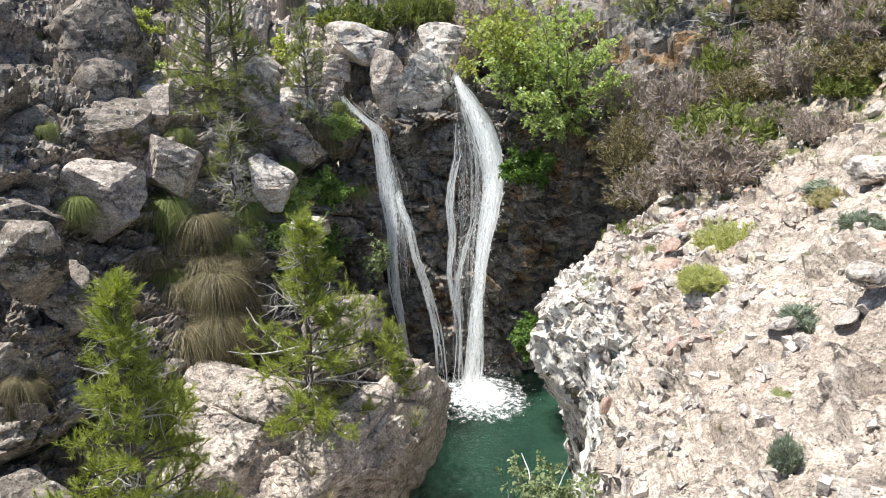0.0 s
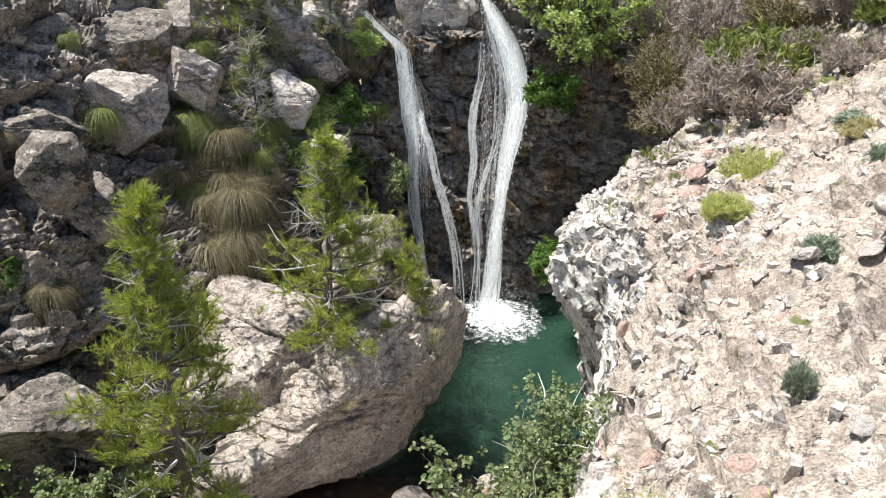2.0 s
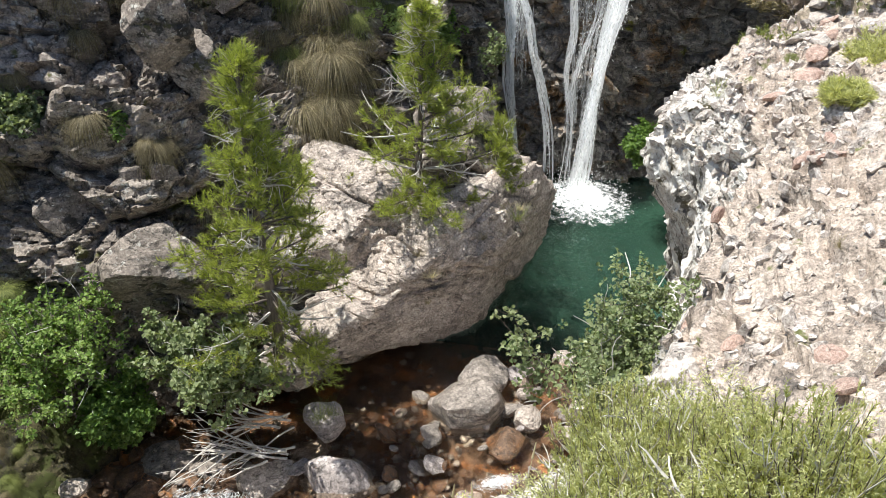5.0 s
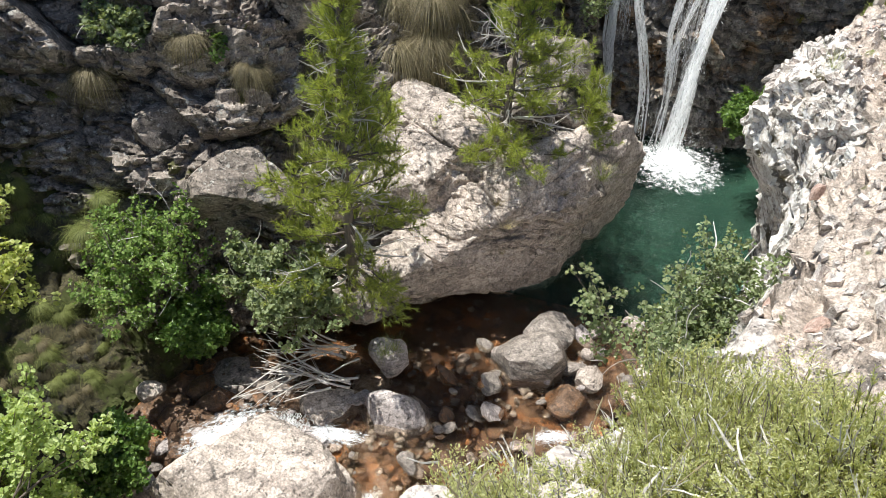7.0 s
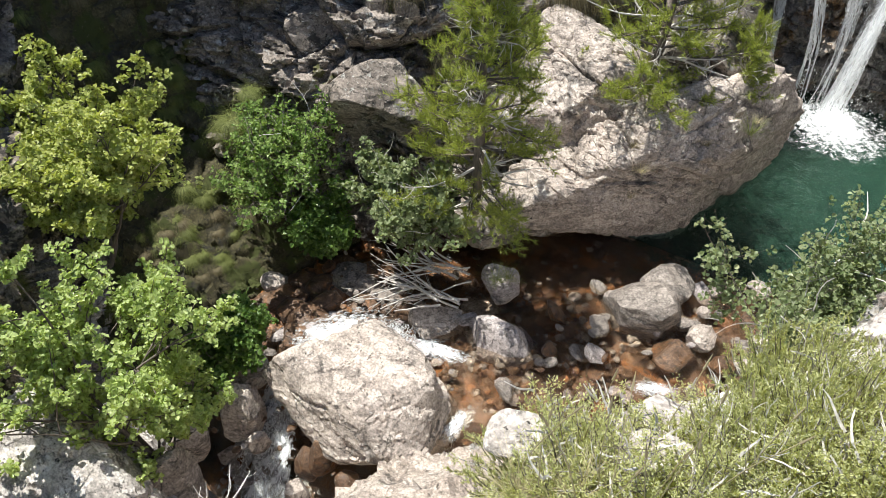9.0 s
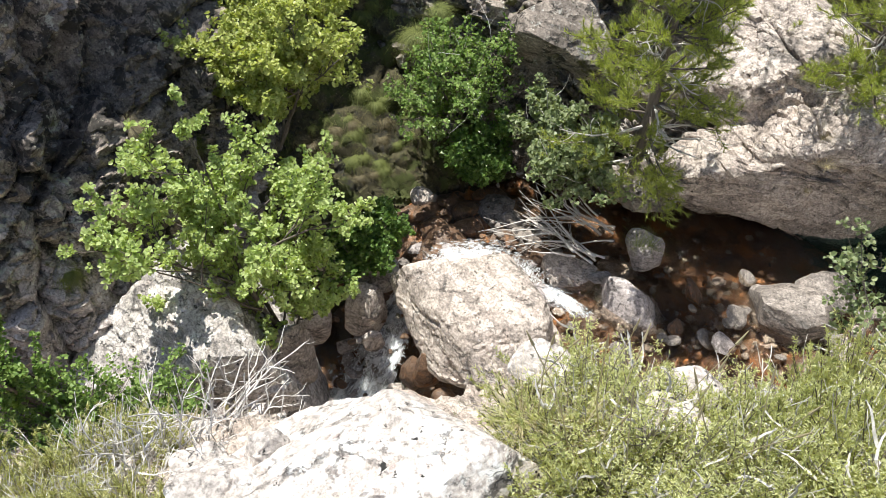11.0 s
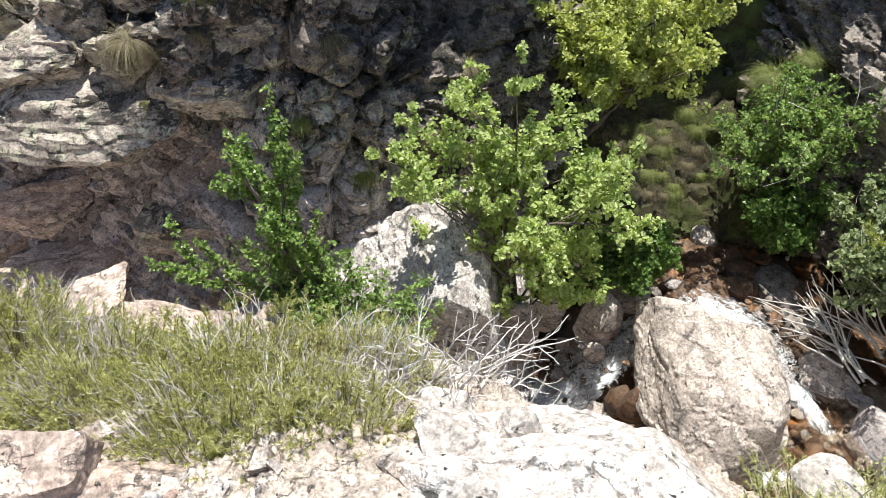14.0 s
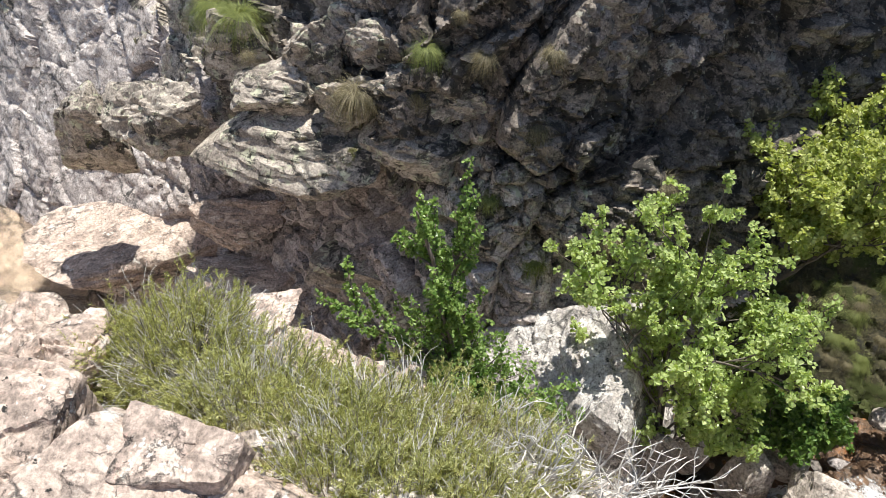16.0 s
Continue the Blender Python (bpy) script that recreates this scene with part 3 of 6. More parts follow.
bank_top = [-0.5, -8, 4.3, -1.1, -1.7, 4.5, -1.0, 0.3, 4.7, -0.30, 0.72, 4.80, 0.5, 2.2, 4.65, 1.35, 4.5, 4.8, 1.6, 6.2, 4.6, 3.0, 8.5, 4.8, 4.0, 11.5, 5.2]
bank_mid = [2, -8, 6.0, 0.0, -1.5, 5.2, 0.1, -0.3, 5.3, 0.4, 0.5, 5.35, 1.3, 1.5, 5.4, 2.2, 3.9, 5.5, 2.9, 6.3, 5.0, 4.0, 8.5, 5.5, 5.0, 11.5, 6.3]
bank_back = [8, -8, 9, 5, -2, 7, 5, 0, 7, 5, 1, 7.2, 5.5, 2.5, 7.4, 6, 4, 7.6, 7, 7, 8.0, 8, 9.5, 8.7, 9, 12.5, 9.6]
loft("ground_near_bank", [bank_water, bank_low, bank_edge, bank_top, bank_mid, bank_back], 460, 300, SOIL, 3, 0.55, 0.085, shape=lambda p: min(1.0, 0.25 + 0.45 * (Vector((p.x + 0.4, p.y - 0.3, 0)).length)) + max(0.0, min(0.35, (p.y - 2.2) * 0.3)) - 0.55 * max(0.0, min(1.0, (4.5 - p.z) * 2.0)) * (p.y > 3),
     second=(ROCK_FACE, HEATH_SOIL), pick=bank_cover)

# far wall below the falls
def wall_cover(p):
    """What shows on the far wall at p: 1 black lichen, 2 bare mauve slabs washed by floods, 0 lichened rock."""
    f = noise.fractal(p * 0.9, 0.9, 2, 5)
    if p.z + 0.10 * p.y + 0.6 * f < 0.9 - 0.25 * max(0.0, -2.5 - p.y):
        return 2
    return int(p.z + 0.35 * p.y + 1.6 * f > 1.35 and -3.4 < p.y)


wall_foot = [-10, -9.5, -2.8, -7.0, -6.2, -2.4, -5.5, -3.6, -2.1, -4.75, -1.5, -1.9, -4.8, 0.5, -1.6, -5.2, 2.6, -1.2, -6.8, 4.6, -0.8]
wall_low = [-11.5, -9.5, -0.6, -8.9, -5.8, -0.2, -7.4, -3.3, 0.1, -6.2, -1.4, 0.4, -5.3, 0.6, 0.6, -5.9, 2.9, 0.6, -7.6, 4.8, 0.8]
wall_mid = [-12, -9, 2, -10.0, -5, 1.6, -7.5, -2.9, 1.7, -6.3, -1.2, 2.2, -6.1, 0.6, 2.2, -6.8, 3.0, 2.4, -8.6, 5.2, 2.6]
wall_high = [-15, -9, 5, -12, -5, 4.6, -9.6, -2.6, 4.6, -8.2, -1, 4.8, -7.7, 0.8, 5.0, -8.4, 3.2, 5.5, -9.8, 6, 6]
wall_top = [-20, -9, 10, -16, -5, 9.5, -14, -2.5, 9, -14, -1, 9, -14, 1, 9, -15, 4, 9, -16, 8, 9.5]
loft("wall_far", [wall_foot, wall_low, wall_mid, wall_high, wall_top], 500, 400, ROCK_WALL, 11, 1.35, 0.5, breaks=strata, second=(ROCK_BLACK, ROCK_SLAB),
     pick=wall_cover)

# left cliff beside the falls
cliff_foot = [-8.2, 4.6, -0.9, -6.0, 5.4, -0.6, -4.5, 5.8, -0.4, -3.6, 6.4, -0.3, -2.6, 8.5, -0.2, -1.9, 11.5, -0.3, -1.0, 12.6, -0.3]
cliff_low = [-8.6, 5.0, 1.4, -6.6, 6.0, 1.4, -4.7, 6.5, 1.6, -3.8, 7.6, 1.6, -2.9, 9.4, 1.8, -2.0, 11.9, 2.0, -1.2, 12.8, 2.0]
cliff_mid = [-9, 6, 3.6, -7, 7.0, 3.6, -5.2, 8.0, 3.5, -4.4, 9.6, 3.5, -3.4, 11.2, 3.6, -2.2, 12.4, 3.7, -1.6, 13.0, 3.9]
# the first points are raised above the view to shade the gully
cliff_high = [-9.4, 7.4, 8.5, -7.6, 8.6, 7.6, -6.2, 10.8, 6.0, -5.2, 12.2, 6, -4, 13.2, 5.7, -2.8, 13.8, 5.4, -1.9, 14.2, 5.2]
cliff_top = [-14, 11, 13, -12, 14, 12, -10, 18, 9, -8, 19, 8.6, -6, 20, 8.2, -4, 20, 7.6, -2, 20, 7.2]
# upper rock near the falls takes a lighter colour to read as sunlit
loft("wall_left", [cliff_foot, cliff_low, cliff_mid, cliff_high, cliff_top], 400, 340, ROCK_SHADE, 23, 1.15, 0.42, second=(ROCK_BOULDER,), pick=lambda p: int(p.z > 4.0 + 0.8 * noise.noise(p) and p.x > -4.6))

# rock step of the falls and the hollow beside it
step_foot = [-1.6, 12.5, -0.4, -0.7, 12.7, -0.4, 0.2, 12.5, -0.4, 1.0, 12.4, -0.4, 1.9, 12.6, -0.4, 2.8, 12.4, -0.4, 3.6, 11.5, -0.2]
step_low = [-1.7, 12.7, 2, -0.7, 12.9, 2, 0.1, 12.75, 2, 1.0, 12.85, 2, 2.0, 13.2, 2, 2.9, 12.8, 2, 3.6, 11.6, 2]
step_mid = [-1.9, 13.2, 3.9, -0.8, 13.2, 3.9, 0, 13.1, 3.9, 0.9, 13.2, 3.9, 1.9, 13.2, 3.8, 2.9, 12.6, 3.8, 3.8, 11.7, 4.1]
step_lip = [-2.0, 13.7, 4.9, -1.2, 13.7, 4.9, -0.1, 13.6, 5.2, 0.7, 13.6, 5.1, 1.8, 13.0, 5.2, 3.0, 12.4, 5.4, 4.4, 12, 5.7]
step_back = [-3, 20, 7.2, -1.5, 20, 7, 0, 20, 7, 1.5, 20, 7.4, 3, 19, 8, 5, 18, 8.6, 9, 16, 9.6]
loft("wall_falls", [step_foot, step_low, step_mid, step_lip, step_back], 230, 230, ROCK_WET, 31, 0.6, 0.26)

# grassy gully between the two walls; its ground colour carries their shade
gully_foot = [-4.6, 2.6, -1.0, -4.7, 4.4, -0.6, -4.5, 6.2, -0.4]
gully_low = [-5.8, 2.8, 0.3, -6.0, 4.6, 0.4, -5.6, 6.6, 0.8]
gully_mid = [-7.2, 3.0, 2.0, -7.4, 5.2, 1.8, -6.8, 7.4, 2.4]
# extra height added here, above the view, to keep sun off the gully
gully_high = [-8.8, 3.2, 7.2, -9.0, 6.0, 7.2, -8.8, 8.6, 7.5]
gully_top = [-13, 4, 12, -13.5, 9, 12, -13, 13, 12]
loft("ground_gully", [gully_foot, gully_low, gully_mid, gully_high, gully_top], 120, 180, SHADED_TURF, 41, 0.7, 0.12)

# stream bed and pool
def bed(name, x0, x1, y0, y1, nx, ny, material):
    verts = []
    for j in range(ny + 1):
        for i in range(nx + 1):
            p = Vector((x0 + (x1 - x0) * i / nx, y0 + (y1 - y0) * j / ny, 0))
            deep = math.exp(-((p.x - 0.4) / 1.3) ** 2 - ((p.y - 10.6) / 1.9) ** 2)
            fall = max(0.0, min(1.0, (4.3 - p.y) / 1.2))
            down = max(0.0, min(1.0, (1.0 - p.y) / 6))
            p.z = -0.38 - 1.5 * deep - 1.1 * fall - 0.7 * down + 0.10 * noise.fractal(p * 1.7, 0.9, 2, 5) + 0.05 * crag(p, 0.22, 4)
            verts.append(p)
    faces = [(j * (nx + 1) + i, j * (nx + 1) + i + 1, (j + 1) * (nx + 1) + i + 1, (j + 1) * (nx + 1) + i) for j in range(ny) for i in range(nx)]
    return tagged(pydata(name, verts, faces, material), kind="structure")


bed("ground_pool_bed", -3, 4, 7.9, 13.5, 70, 60, POOL_BED)
bed("ground_stream_bed", -6.5, 3, 0, 7.9, 150, 130, ROCK_RUST)
bed("ground_lower_bed", -14, -2, -10, 0, 60, 60, ROCK_BOULDER)


def water_material(name, tint, ripple, scale):
    m = Nodes(name)
    at = m.coords()
    m.done(tint, 0.04, m.bump(m.noise(at, scale, 4, 0.6, 0.6), ripple, 0.10), Transmission_Weight=1.0, IOR=1.33)
    return m.mat


POOL = water_material("green_pool_water", (0.09, 0.27, 0.225), 1.0, 8.0)
BROOK = water_material("clear_brown_water", (0.62, 0.52, 0.40), 0.7, 8.0)
bm = bmesh.new()
bmesh.ops.create_grid(bm, x_segments=170, y_segments=170, size=1)
for v in bm.verts:
    p = Vector((v.co.x * 3.0 + 0.4, v.co.y * 2.75 + 10.4, 0.0))
    p.z = 0.012 * noise.fractal(p * 3, 1, 2, 3) + 0.014 * max(0.0, min(1.0, (9.9 - p.y) / 1.4)) * noise.fractal(Vector((p.x * 9, p.y * 6, 0)), 1, 2, 2)
    v.co = p
pool = tagged(part("water_pool", bm, POOL), kind="structure")
pool.visible_shadow = False
brook_a = [1.6, 7.66, 0, 0.5, 6.3, -0.08, -0.6, 4.8, -0.16, -2.0, 3.4, -0.24, -3.0, 2.2, -1.25, -3.6, 0, -1.4, -5.0, -3.3, -1.7, -7.0, -8.6, -2.2]
brook_b = [0.0, 7.66, 0, -0.6, 7.0, -0.08, -1.6, 6.3, -0.16, -3.2, 5.6, -0.28, -3.9, 3.0, -1.2, -4.3, 0.3, -1.4, -5.7, -3.4, -1.7, -7.8, -8.4, -2.2]
brook_c = [-2.6, 7.66, 0, -2.4, 7.4, -0.08, -3.0, 6.8, -0.2, -5.0, 6.2, -0.3, -5.4, 3.6, -1.1, -5.0, 0.6, -1.4, -6.4, -3.5, -1.7, -8.6, -8.2, -2.2]
lines = np.array([catmull(np.reshape(r, (-1, 3)), 160) for r in (brook_a, brook_b, brook_c)])
grid = catmull(lines, 36)
verts = [Vector(p) + Vector((0, 0, 0.03 * noise.fractal(Vector(p) * 2.6, 1, 2, 4))) for row in grid for p in row]
faces = [(j * 160 + i, (j + 1) * 160 + i, (j + 1) * 160 + i + 1, j * 160 + i + 1) for j in range(35) for i in range(159)]
brook = tagged(pydata("water_brook", verts, faces, BROOK), kind="structure")
brook.visible_shadow = False

# the land beyond, below and behind the gorge, out to the horizon
bm = bmesh.new()
bmesh.ops.create_grid(bm, x_segments=80, y_segments=80, size=600)
for v in bm.verts:
    v.co.z = -4.5 + 0.04 * max(0.0, v.co.length - 40) * (0.6 + noise.noise(v.co * 0.006))
tagged(part("ground_far", bm, HEATH_SOIL), kind="structure")

# ---- boulders ----
def planes_by(mid, *faces):
    """Cutting planes from points on them: (normal, point) turned to (normal, distance from the middle)."""
    return [(n, (Vector(p) - Vector(mid)).dot(Vector(n).normalized())) for n, p in faces]


mid = (-1.5, 7.75, 0.9)
hewn("boulder", mid, planes_by(mid, ((-0.34, -0.41, 0.85), (-1.54, 7.22, 1.38)), ((0.58, -0.68, -0.13), (-1.54, 7.22, 1.38)), ((0.30, -0.58, -0.75), (-1.62, 6.88, 0.50)), ((0.92, -0.35, -0.12), (-0.55, 8.5, 0.9)),
                               ((0.62, -0.30, 0.72), (-1.15, 7.85, 1.60)), ((0.85, -0.3, 0.43), (-0.6, 8.5, 1.25)), ((0.0, 0.15, 1.0), (-1.5, 8.5, 1.88)), ((-0.4, 0.9, 0.0), (-1.6, 9.5, 1.0)), ((-0.88, -0.30, -0.15), (-2.75, 6.5, 0.5)), ((-0.9, 0.35, 0.2), (-2.62, 7.6, 1.1)), ((0, 0, -1), (-1.5, 7.5, -0.3)), ((0.35, -0.85, -0.45), (-2.2, 6.35, 0.3))),
     ROCK_BOULDER, 5, 7, 0.05, 0.15, "huge rounded grey boulder overhanging the stream by the pool", "boulder", block=0.95)
mid = (-2.7, 8.35, 1.75)
hewn("rock", mid, planes_by(mid, ((-0.25, -0.5, 0.83), (-2.75, 8.0, 1.86)), ((0.75, -0.6, 0.1), (-2.15, 7.8, 1.8)), ((0.2, -0.95, 0.05), (-2.75, 7.45, 1.6)), ((-0.9, 0.2, 0.2), (-3.5, 8.3, 1.8)), ((0, 1, 0.2), (-2.7, 9.2, 1.8)), ((0.3, 0.3, 1), (-2.6, 8.6, 2.12)), ((0, 0, -1), (0, 0, 0.9))),
     ROCK_BOULDER, 6, 6, 0.05, 0.09, "sunlit flat slab of grey rock behind the boulder", "rock", block=0.55)
mid = (-2.85, 3.72, -0.15)
hewn("boulder", mid, planes_by(mid, ((-0.05, 0.05, 1.0), (-2.85, 3.7, 0.58)), ((0.55, -0.35, 0.75), (-2.45, 3.45, 0.5)), ((-0.1, -0.75, 0.35), (-2.9, 3.08, 0.15)), ((-0.45, -0.75, -0.5), (-3.35, 3.12, -0.15)), ((0.9, 0.1, 0.2), (-2.0, 3.8, 0)), ((-0.8, 0.5, 0.2), (-3.7, 4.0, 0)), ((0.2, 0.9, 0.3), (-2.8, 4.6, 0)), ((0.6, 0.7, 0.3), (-2.2, 4.35, 0)), ((0.45, -0.75, -0.5), (-2.45, 3.15, -0.1)), ((0, 0, -1), (0, 0, -1.0))),
     ROCK_BOULDER, 8, 6, 0.06, 0.045, "large pale rounded boulder parting the white water", "boulder", block=0.45).scale = (0.93, 0.93, 0.93)
mid = (-4.5, 1.15, 0.1)
hewn("boulder", mid, planes_by(mid, ((0.05, -0.6, 0.8), (-4.4, 0.95, 0.75)), ((0.85, -0.35, 0.15), (-3.85, 0.9, 0.2)), ((0.3, 0.9, 0.35), (-4.4, 1.95, 0.4)), ((0.3, 0.2, 0.93), (-4.4, 1.5, 1.05)), ((-1, 0, 0.1), (-5.2, 1.1, 0.3)), ((0.1, -0.95, -0.3), (-4.5, 0.15, 0.1)), ((0.6, -0.6, -0.5), (-4.0, 0.5, -0.2)), ((0, 0, -1), (0, 0, -1.2))),
     ROCK_LIGHT, 9, 6, 0.05, 0.06, "large pale boulder leaning at the foot of the far wall", "boulder", block=0.5)
boulder("rock", (-0.41, 0.52, 4.83), (0.74, 1.25, 0.62), ROCK_PALE, 157, (10, 2, -38), 6, 12, 0.07, label="broad pale sunlit ledge of rock on the bank's edge", category="rock", boxy=5.0)

# ---- boulders and stones in the stream, on the banks and on the cliffs ----
boulder("stone", (-0.77, 6.57, -0.07), (1.00, 0.75, 0.65), ROCK_STREAM, 21, (0, 0, 17), 4, 11, 0.05, label="dark grey boulder in shallow water by the pool", category="stone", group="stones in the stream")
boulder("stone", (-0.63, 7.10, -0.01), (0.65, 0.62, 0.40), ROCK_STREAM, 22, (0, 0, 17), 4, 11, 0.05, label="grey stone lying half under water in the stream", category="stone", group="stones in the stream")
boulder("stone", (0.70, 6.88, -0.10), (0.57, 0.54, 0.40), ROCK_BOULDER, 23, (0, 0, 17), 4, 11, 0.05, label="grey stone lying half under water in the stream", category="stone", group="stones in the stream")
boulder("stone", (0.00, 6.52, -0.06), (0.36, 0.34, 0.32), ROCK_BOULDER, 24, (0, 0, 17), 4, 11, 0.05, label="grey stone lying half under water in the stream", category="stone", group="stones in the stream")
boulder("stone", (-0.21, 6.16, -0.19), (0.51, 0.48, 0.30), ROCK_RUST, 25, (0, 0, 17), 4, 11, 0.05, label="rust-brown wet stone in the stream bed", category="stone", group="stones in the stream")
boulder("stone", (0.40, 7.60, -0.05), (0.32, 0.30, 0.25), ROCK_BOULDER, 26, (0, 0, 17), 4, 11, 0.05, label="grey stone lying half under water in the stream", category="stone", group="stones in the stream")
boulder("stone", (0.55, 6.39, -0.09), (0.25, 0.24, 0.23), ROCK_BOULDER, 27, (0, 0, 17), 4, 11, 0.05, label="grey stone lying half under water in the stream", category="stone", group="stones in the stream")
boulder("stone", (0.33, 6.32, -0.15), (0.30, 0.28, 0.23), ROCK_RUST, 28, (0, 0, 17), 4, 11, 0.05, label="rust-brown wet stone in the stream bed", category="stone", group="stones in the stream")
boulder("stone", (-0.06, 7.29, 0.00), (0.17, 0.16, 0.15), ROCK_BOULDER, 29, (0, 0, 17), 4, 11, 0.05, label="grey stone lying half under water in the stream", category="stone", group="stones in the stream")
boulder("stone", (-0.08, 6.86, 0.00), (0.17, 0.16, 0.13), ROCK_BOULDER, 30, (0, 0, 17), 4, 11, 0.05, label="grey stone lying half under water in the stream", category="stone", group="stones in the stream")
boulder("stone", (1.16, 6.99, 0.04), (0.39, 0.36, 0.40), ROCK_BOULDER, 35, (0, 0, 17), 4, 11, 0.05, label="grey stone lying half under water in the stream", category="stone", group="stones in the stream")
boulder("stone", (-2.08, 5.37, -0.37), (0.93, 0.61, 0.89), ROCK_MAUVE, 31, (0, 0, 17), 4, 11, 0.05, label="pinkish grey rock worn smooth in the brown pool", category="stone", group="stones in the stream")
boulder("stone", (-2.85, 5.31, -0.34), (0.76, 0.72, 0.57), ROCK_BOULDER, 32, (0, 0, 17), 4, 11, 0.05, label="grey stone lying half under water in the stream", category="stone", group="stones in the stream")
boulder("stone", (-2.40, 6.03, 0.02), (0.46, 0.43, 0.61), ROCK_MAUVE, 33, (0, 0, 17), 4, 11, 0.05, label="grey stone lying half under water in the stream", category="stone", group="stones in the stream")
boulder("stone", (-1.39, 5.93, -0.36), (0.33, 0.31, 0.38), ROCK_RUST, 34, (0, 0, 17), 4, 11, 0.05, label="rust-brown wet stone in the stream bed", category="stone", group="stones in the stream")
boulder("stone", (-2.51, 5.71, -0.33), (0.45, 0.42, 0.35), ROCK_BOULDER, 36, (0, 0, 17), 4, 11, 0.05, label="grey stone lying half under water in the stream", category="stone", group="stones in the stream")
boulder("stone", (-3.20, 5.29, -0.33), (0.44, 0.42, 0.31), ROCK_RUST, 37, (0, 0, 17), 4, 11, 0.05, label="rust-brown wet stone in the stream bed", category="stone", group="stones in the stream")
boulder("stone", (-4.24, 4.90, -0.43), (0.46, 0.43, 0.38), ROCK_RUST, 40, (0, 0, 17), 3, 11, 0.05, label="rust-brown wet stone in the stream bed", category="stone", group="stones in the stream")
boulder("stone", (-4.27, 4.55, -0.44), (0.52, 0.49, 0.43), ROCK_RUST, 41, (0, 0, 17), 3, 11, 0.05, label="rust-brown wet stone in the stream bed", category="stone", group="stones in the stream")
boulder("stone", (-4.29, 5.42, -0.46), (0.62, 0.59, 0.40), ROCK_STREAM, 42, (0, 0, 17), 3, 11, 0.05, label="grey stone lying half under water in the stream", category="stone", group="stones in the stream")
boulder("stone", (-3.98, 5.41, -0.41), (0.35, 0.33, 0.32), ROCK_STREAM, 43, (0, 0, 17), 3, 11, 0.05, label="grey stone lying half under water in the stream", category="stone", group="stones in the stream")
boulder("stone", (-4.77, 4.79, -0.44), (0.54, 0.51, 0.36), ROCK_RUST, 44, (0, 0, 17), 3, 11, 0.05, label="rust-brown wet stone in the stream bed", category="stone", group="stones in the stream")
boulder("stone", (-5.02, 4.82, -0.42), (0.39, 0.37, 0.33), ROCK_STREAM, 45, (0, 0, 17), 3, 11, 0.05, label="grey stone lying half under water in the stream", category="stone", group="stones in the stream")
boulder("stone", (-4.21, 4.26, -0.46), (0.59, 0.55, 0.46), ROCK_RUST, 46, (0, 0, 17), 3, 11, 0.05, label="rust-brown wet stone in the stream bed", category="stone", group="stones in the stream")
boulder("stone", (-4.56, 4.59, -0.43), (0.45, 0.43, 0.35), ROCK_RUST, 47, (0, 0, 17), 3, 11, 0.05, label="rust-brown wet stone in the stream bed", category="stone", group="stones in the stream")
boulder("stone", (-3.72, 5.38, -0.43), (0.46, 0.43, 0.32), ROCK_STREAM, 48, (0, 0, 17), 3, 11, 0.05, label="grey stone lying half under water in the stream", category="stone", group="stones in the stream")
boulder("stone", (-3.85, 5.12, -0.44), (0.53, 0.50, 0.31), ROCK_RUST, 49, (0, 0, 17), 3, 11, 0.05, label="rust-brown wet stone in the stream bed", category="stone", group="stones in the stream")
boulder("stone", (-3.54, 5.34, -0.42), (0.38, 0.36, 0.24), ROCK_STREAM, 50, (0, 0, 17), 3, 11, 0.05, label="grey stone lying half under water in the stream", category="stone", group="stones in the stream")
boulder("stone", (-4.95, 4.49, -0.43), (0.46, 0.44, 0.32), ROCK_RUST, 51, (0, 0, 17), 3, 11, 0.05, label="rust-brown wet stone in the stream bed", category="stone", group="stones in the stream")
boulder("stone", (-3.55, 4.93, -0.42), (0.37, 0.35, 0.23), ROCK_RUST, 52, (0, 0, 17), 3, 11, 0.05, label="rust-brown wet stone in the stream bed", category="stone", group="stones in the stream")
boulder("stone", (-4.49, 5.10, -0.42), (0.39, 0.37, 0.27), ROCK_RUST, 53, (0, 0, 17), 3, 11, 0.05, label="rust-brown wet stone in the stream bed", category="stone", group="stones in the stream")
boulder("stone", (-3.53, 5.64, -0.42), (0.42, 0.40, 0.29), ROCK_STREAM, 54, (0, 0, 17), 3, 11, 0.05, label="grey stone lying half under water in the stream", category="stone", group="stones in the stream")
boulder("stone", (-3.92, 1.98, 0.03), (0.60, 0.57, 0.99), ROCK_STREAM, 60, (0, 0, 48), 4, 11, 0.05, label="tall grey rock standing beside the small cascade", category="stone", group="stones in the stream")
boulder("stone", (-3.80, 1.58, -0.40), (0.85, 0.80, 0.74), ROCK_STREAM, 61, (0, 0, 48), 4, 11, 0.05, label="dark rounded boulder below the small cascade", category="stone", group="stones in the stream")
boulder("stone", (-4.17, 1.78, -0.33), (0.60, 0.57, 0.55), ROCK_STREAM, 62, (0, 0, 48), 4, 11, 0.05, label="grey stone lying half under water in the stream", category="stone", group="stones in the stream")
boulder("stone", (-4.05, 3.06, -0.21), (0.55, 0.51, 0.64), ROCK_BOULDER, 63, (0, 0, 48), 4, 11, 0.05, label="grey stone lying half under water in the stream", category="stone", group="stones in the stream")
boulder("stone", (-4.33, 3.45, -0.12), (0.56, 0.53, 0.43), ROCK_BOULDER, 64, (0, 0, 48), 4, 11, 0.05, label="grey stone lying half under water in the stream", category="stone", group="stones in the stream")
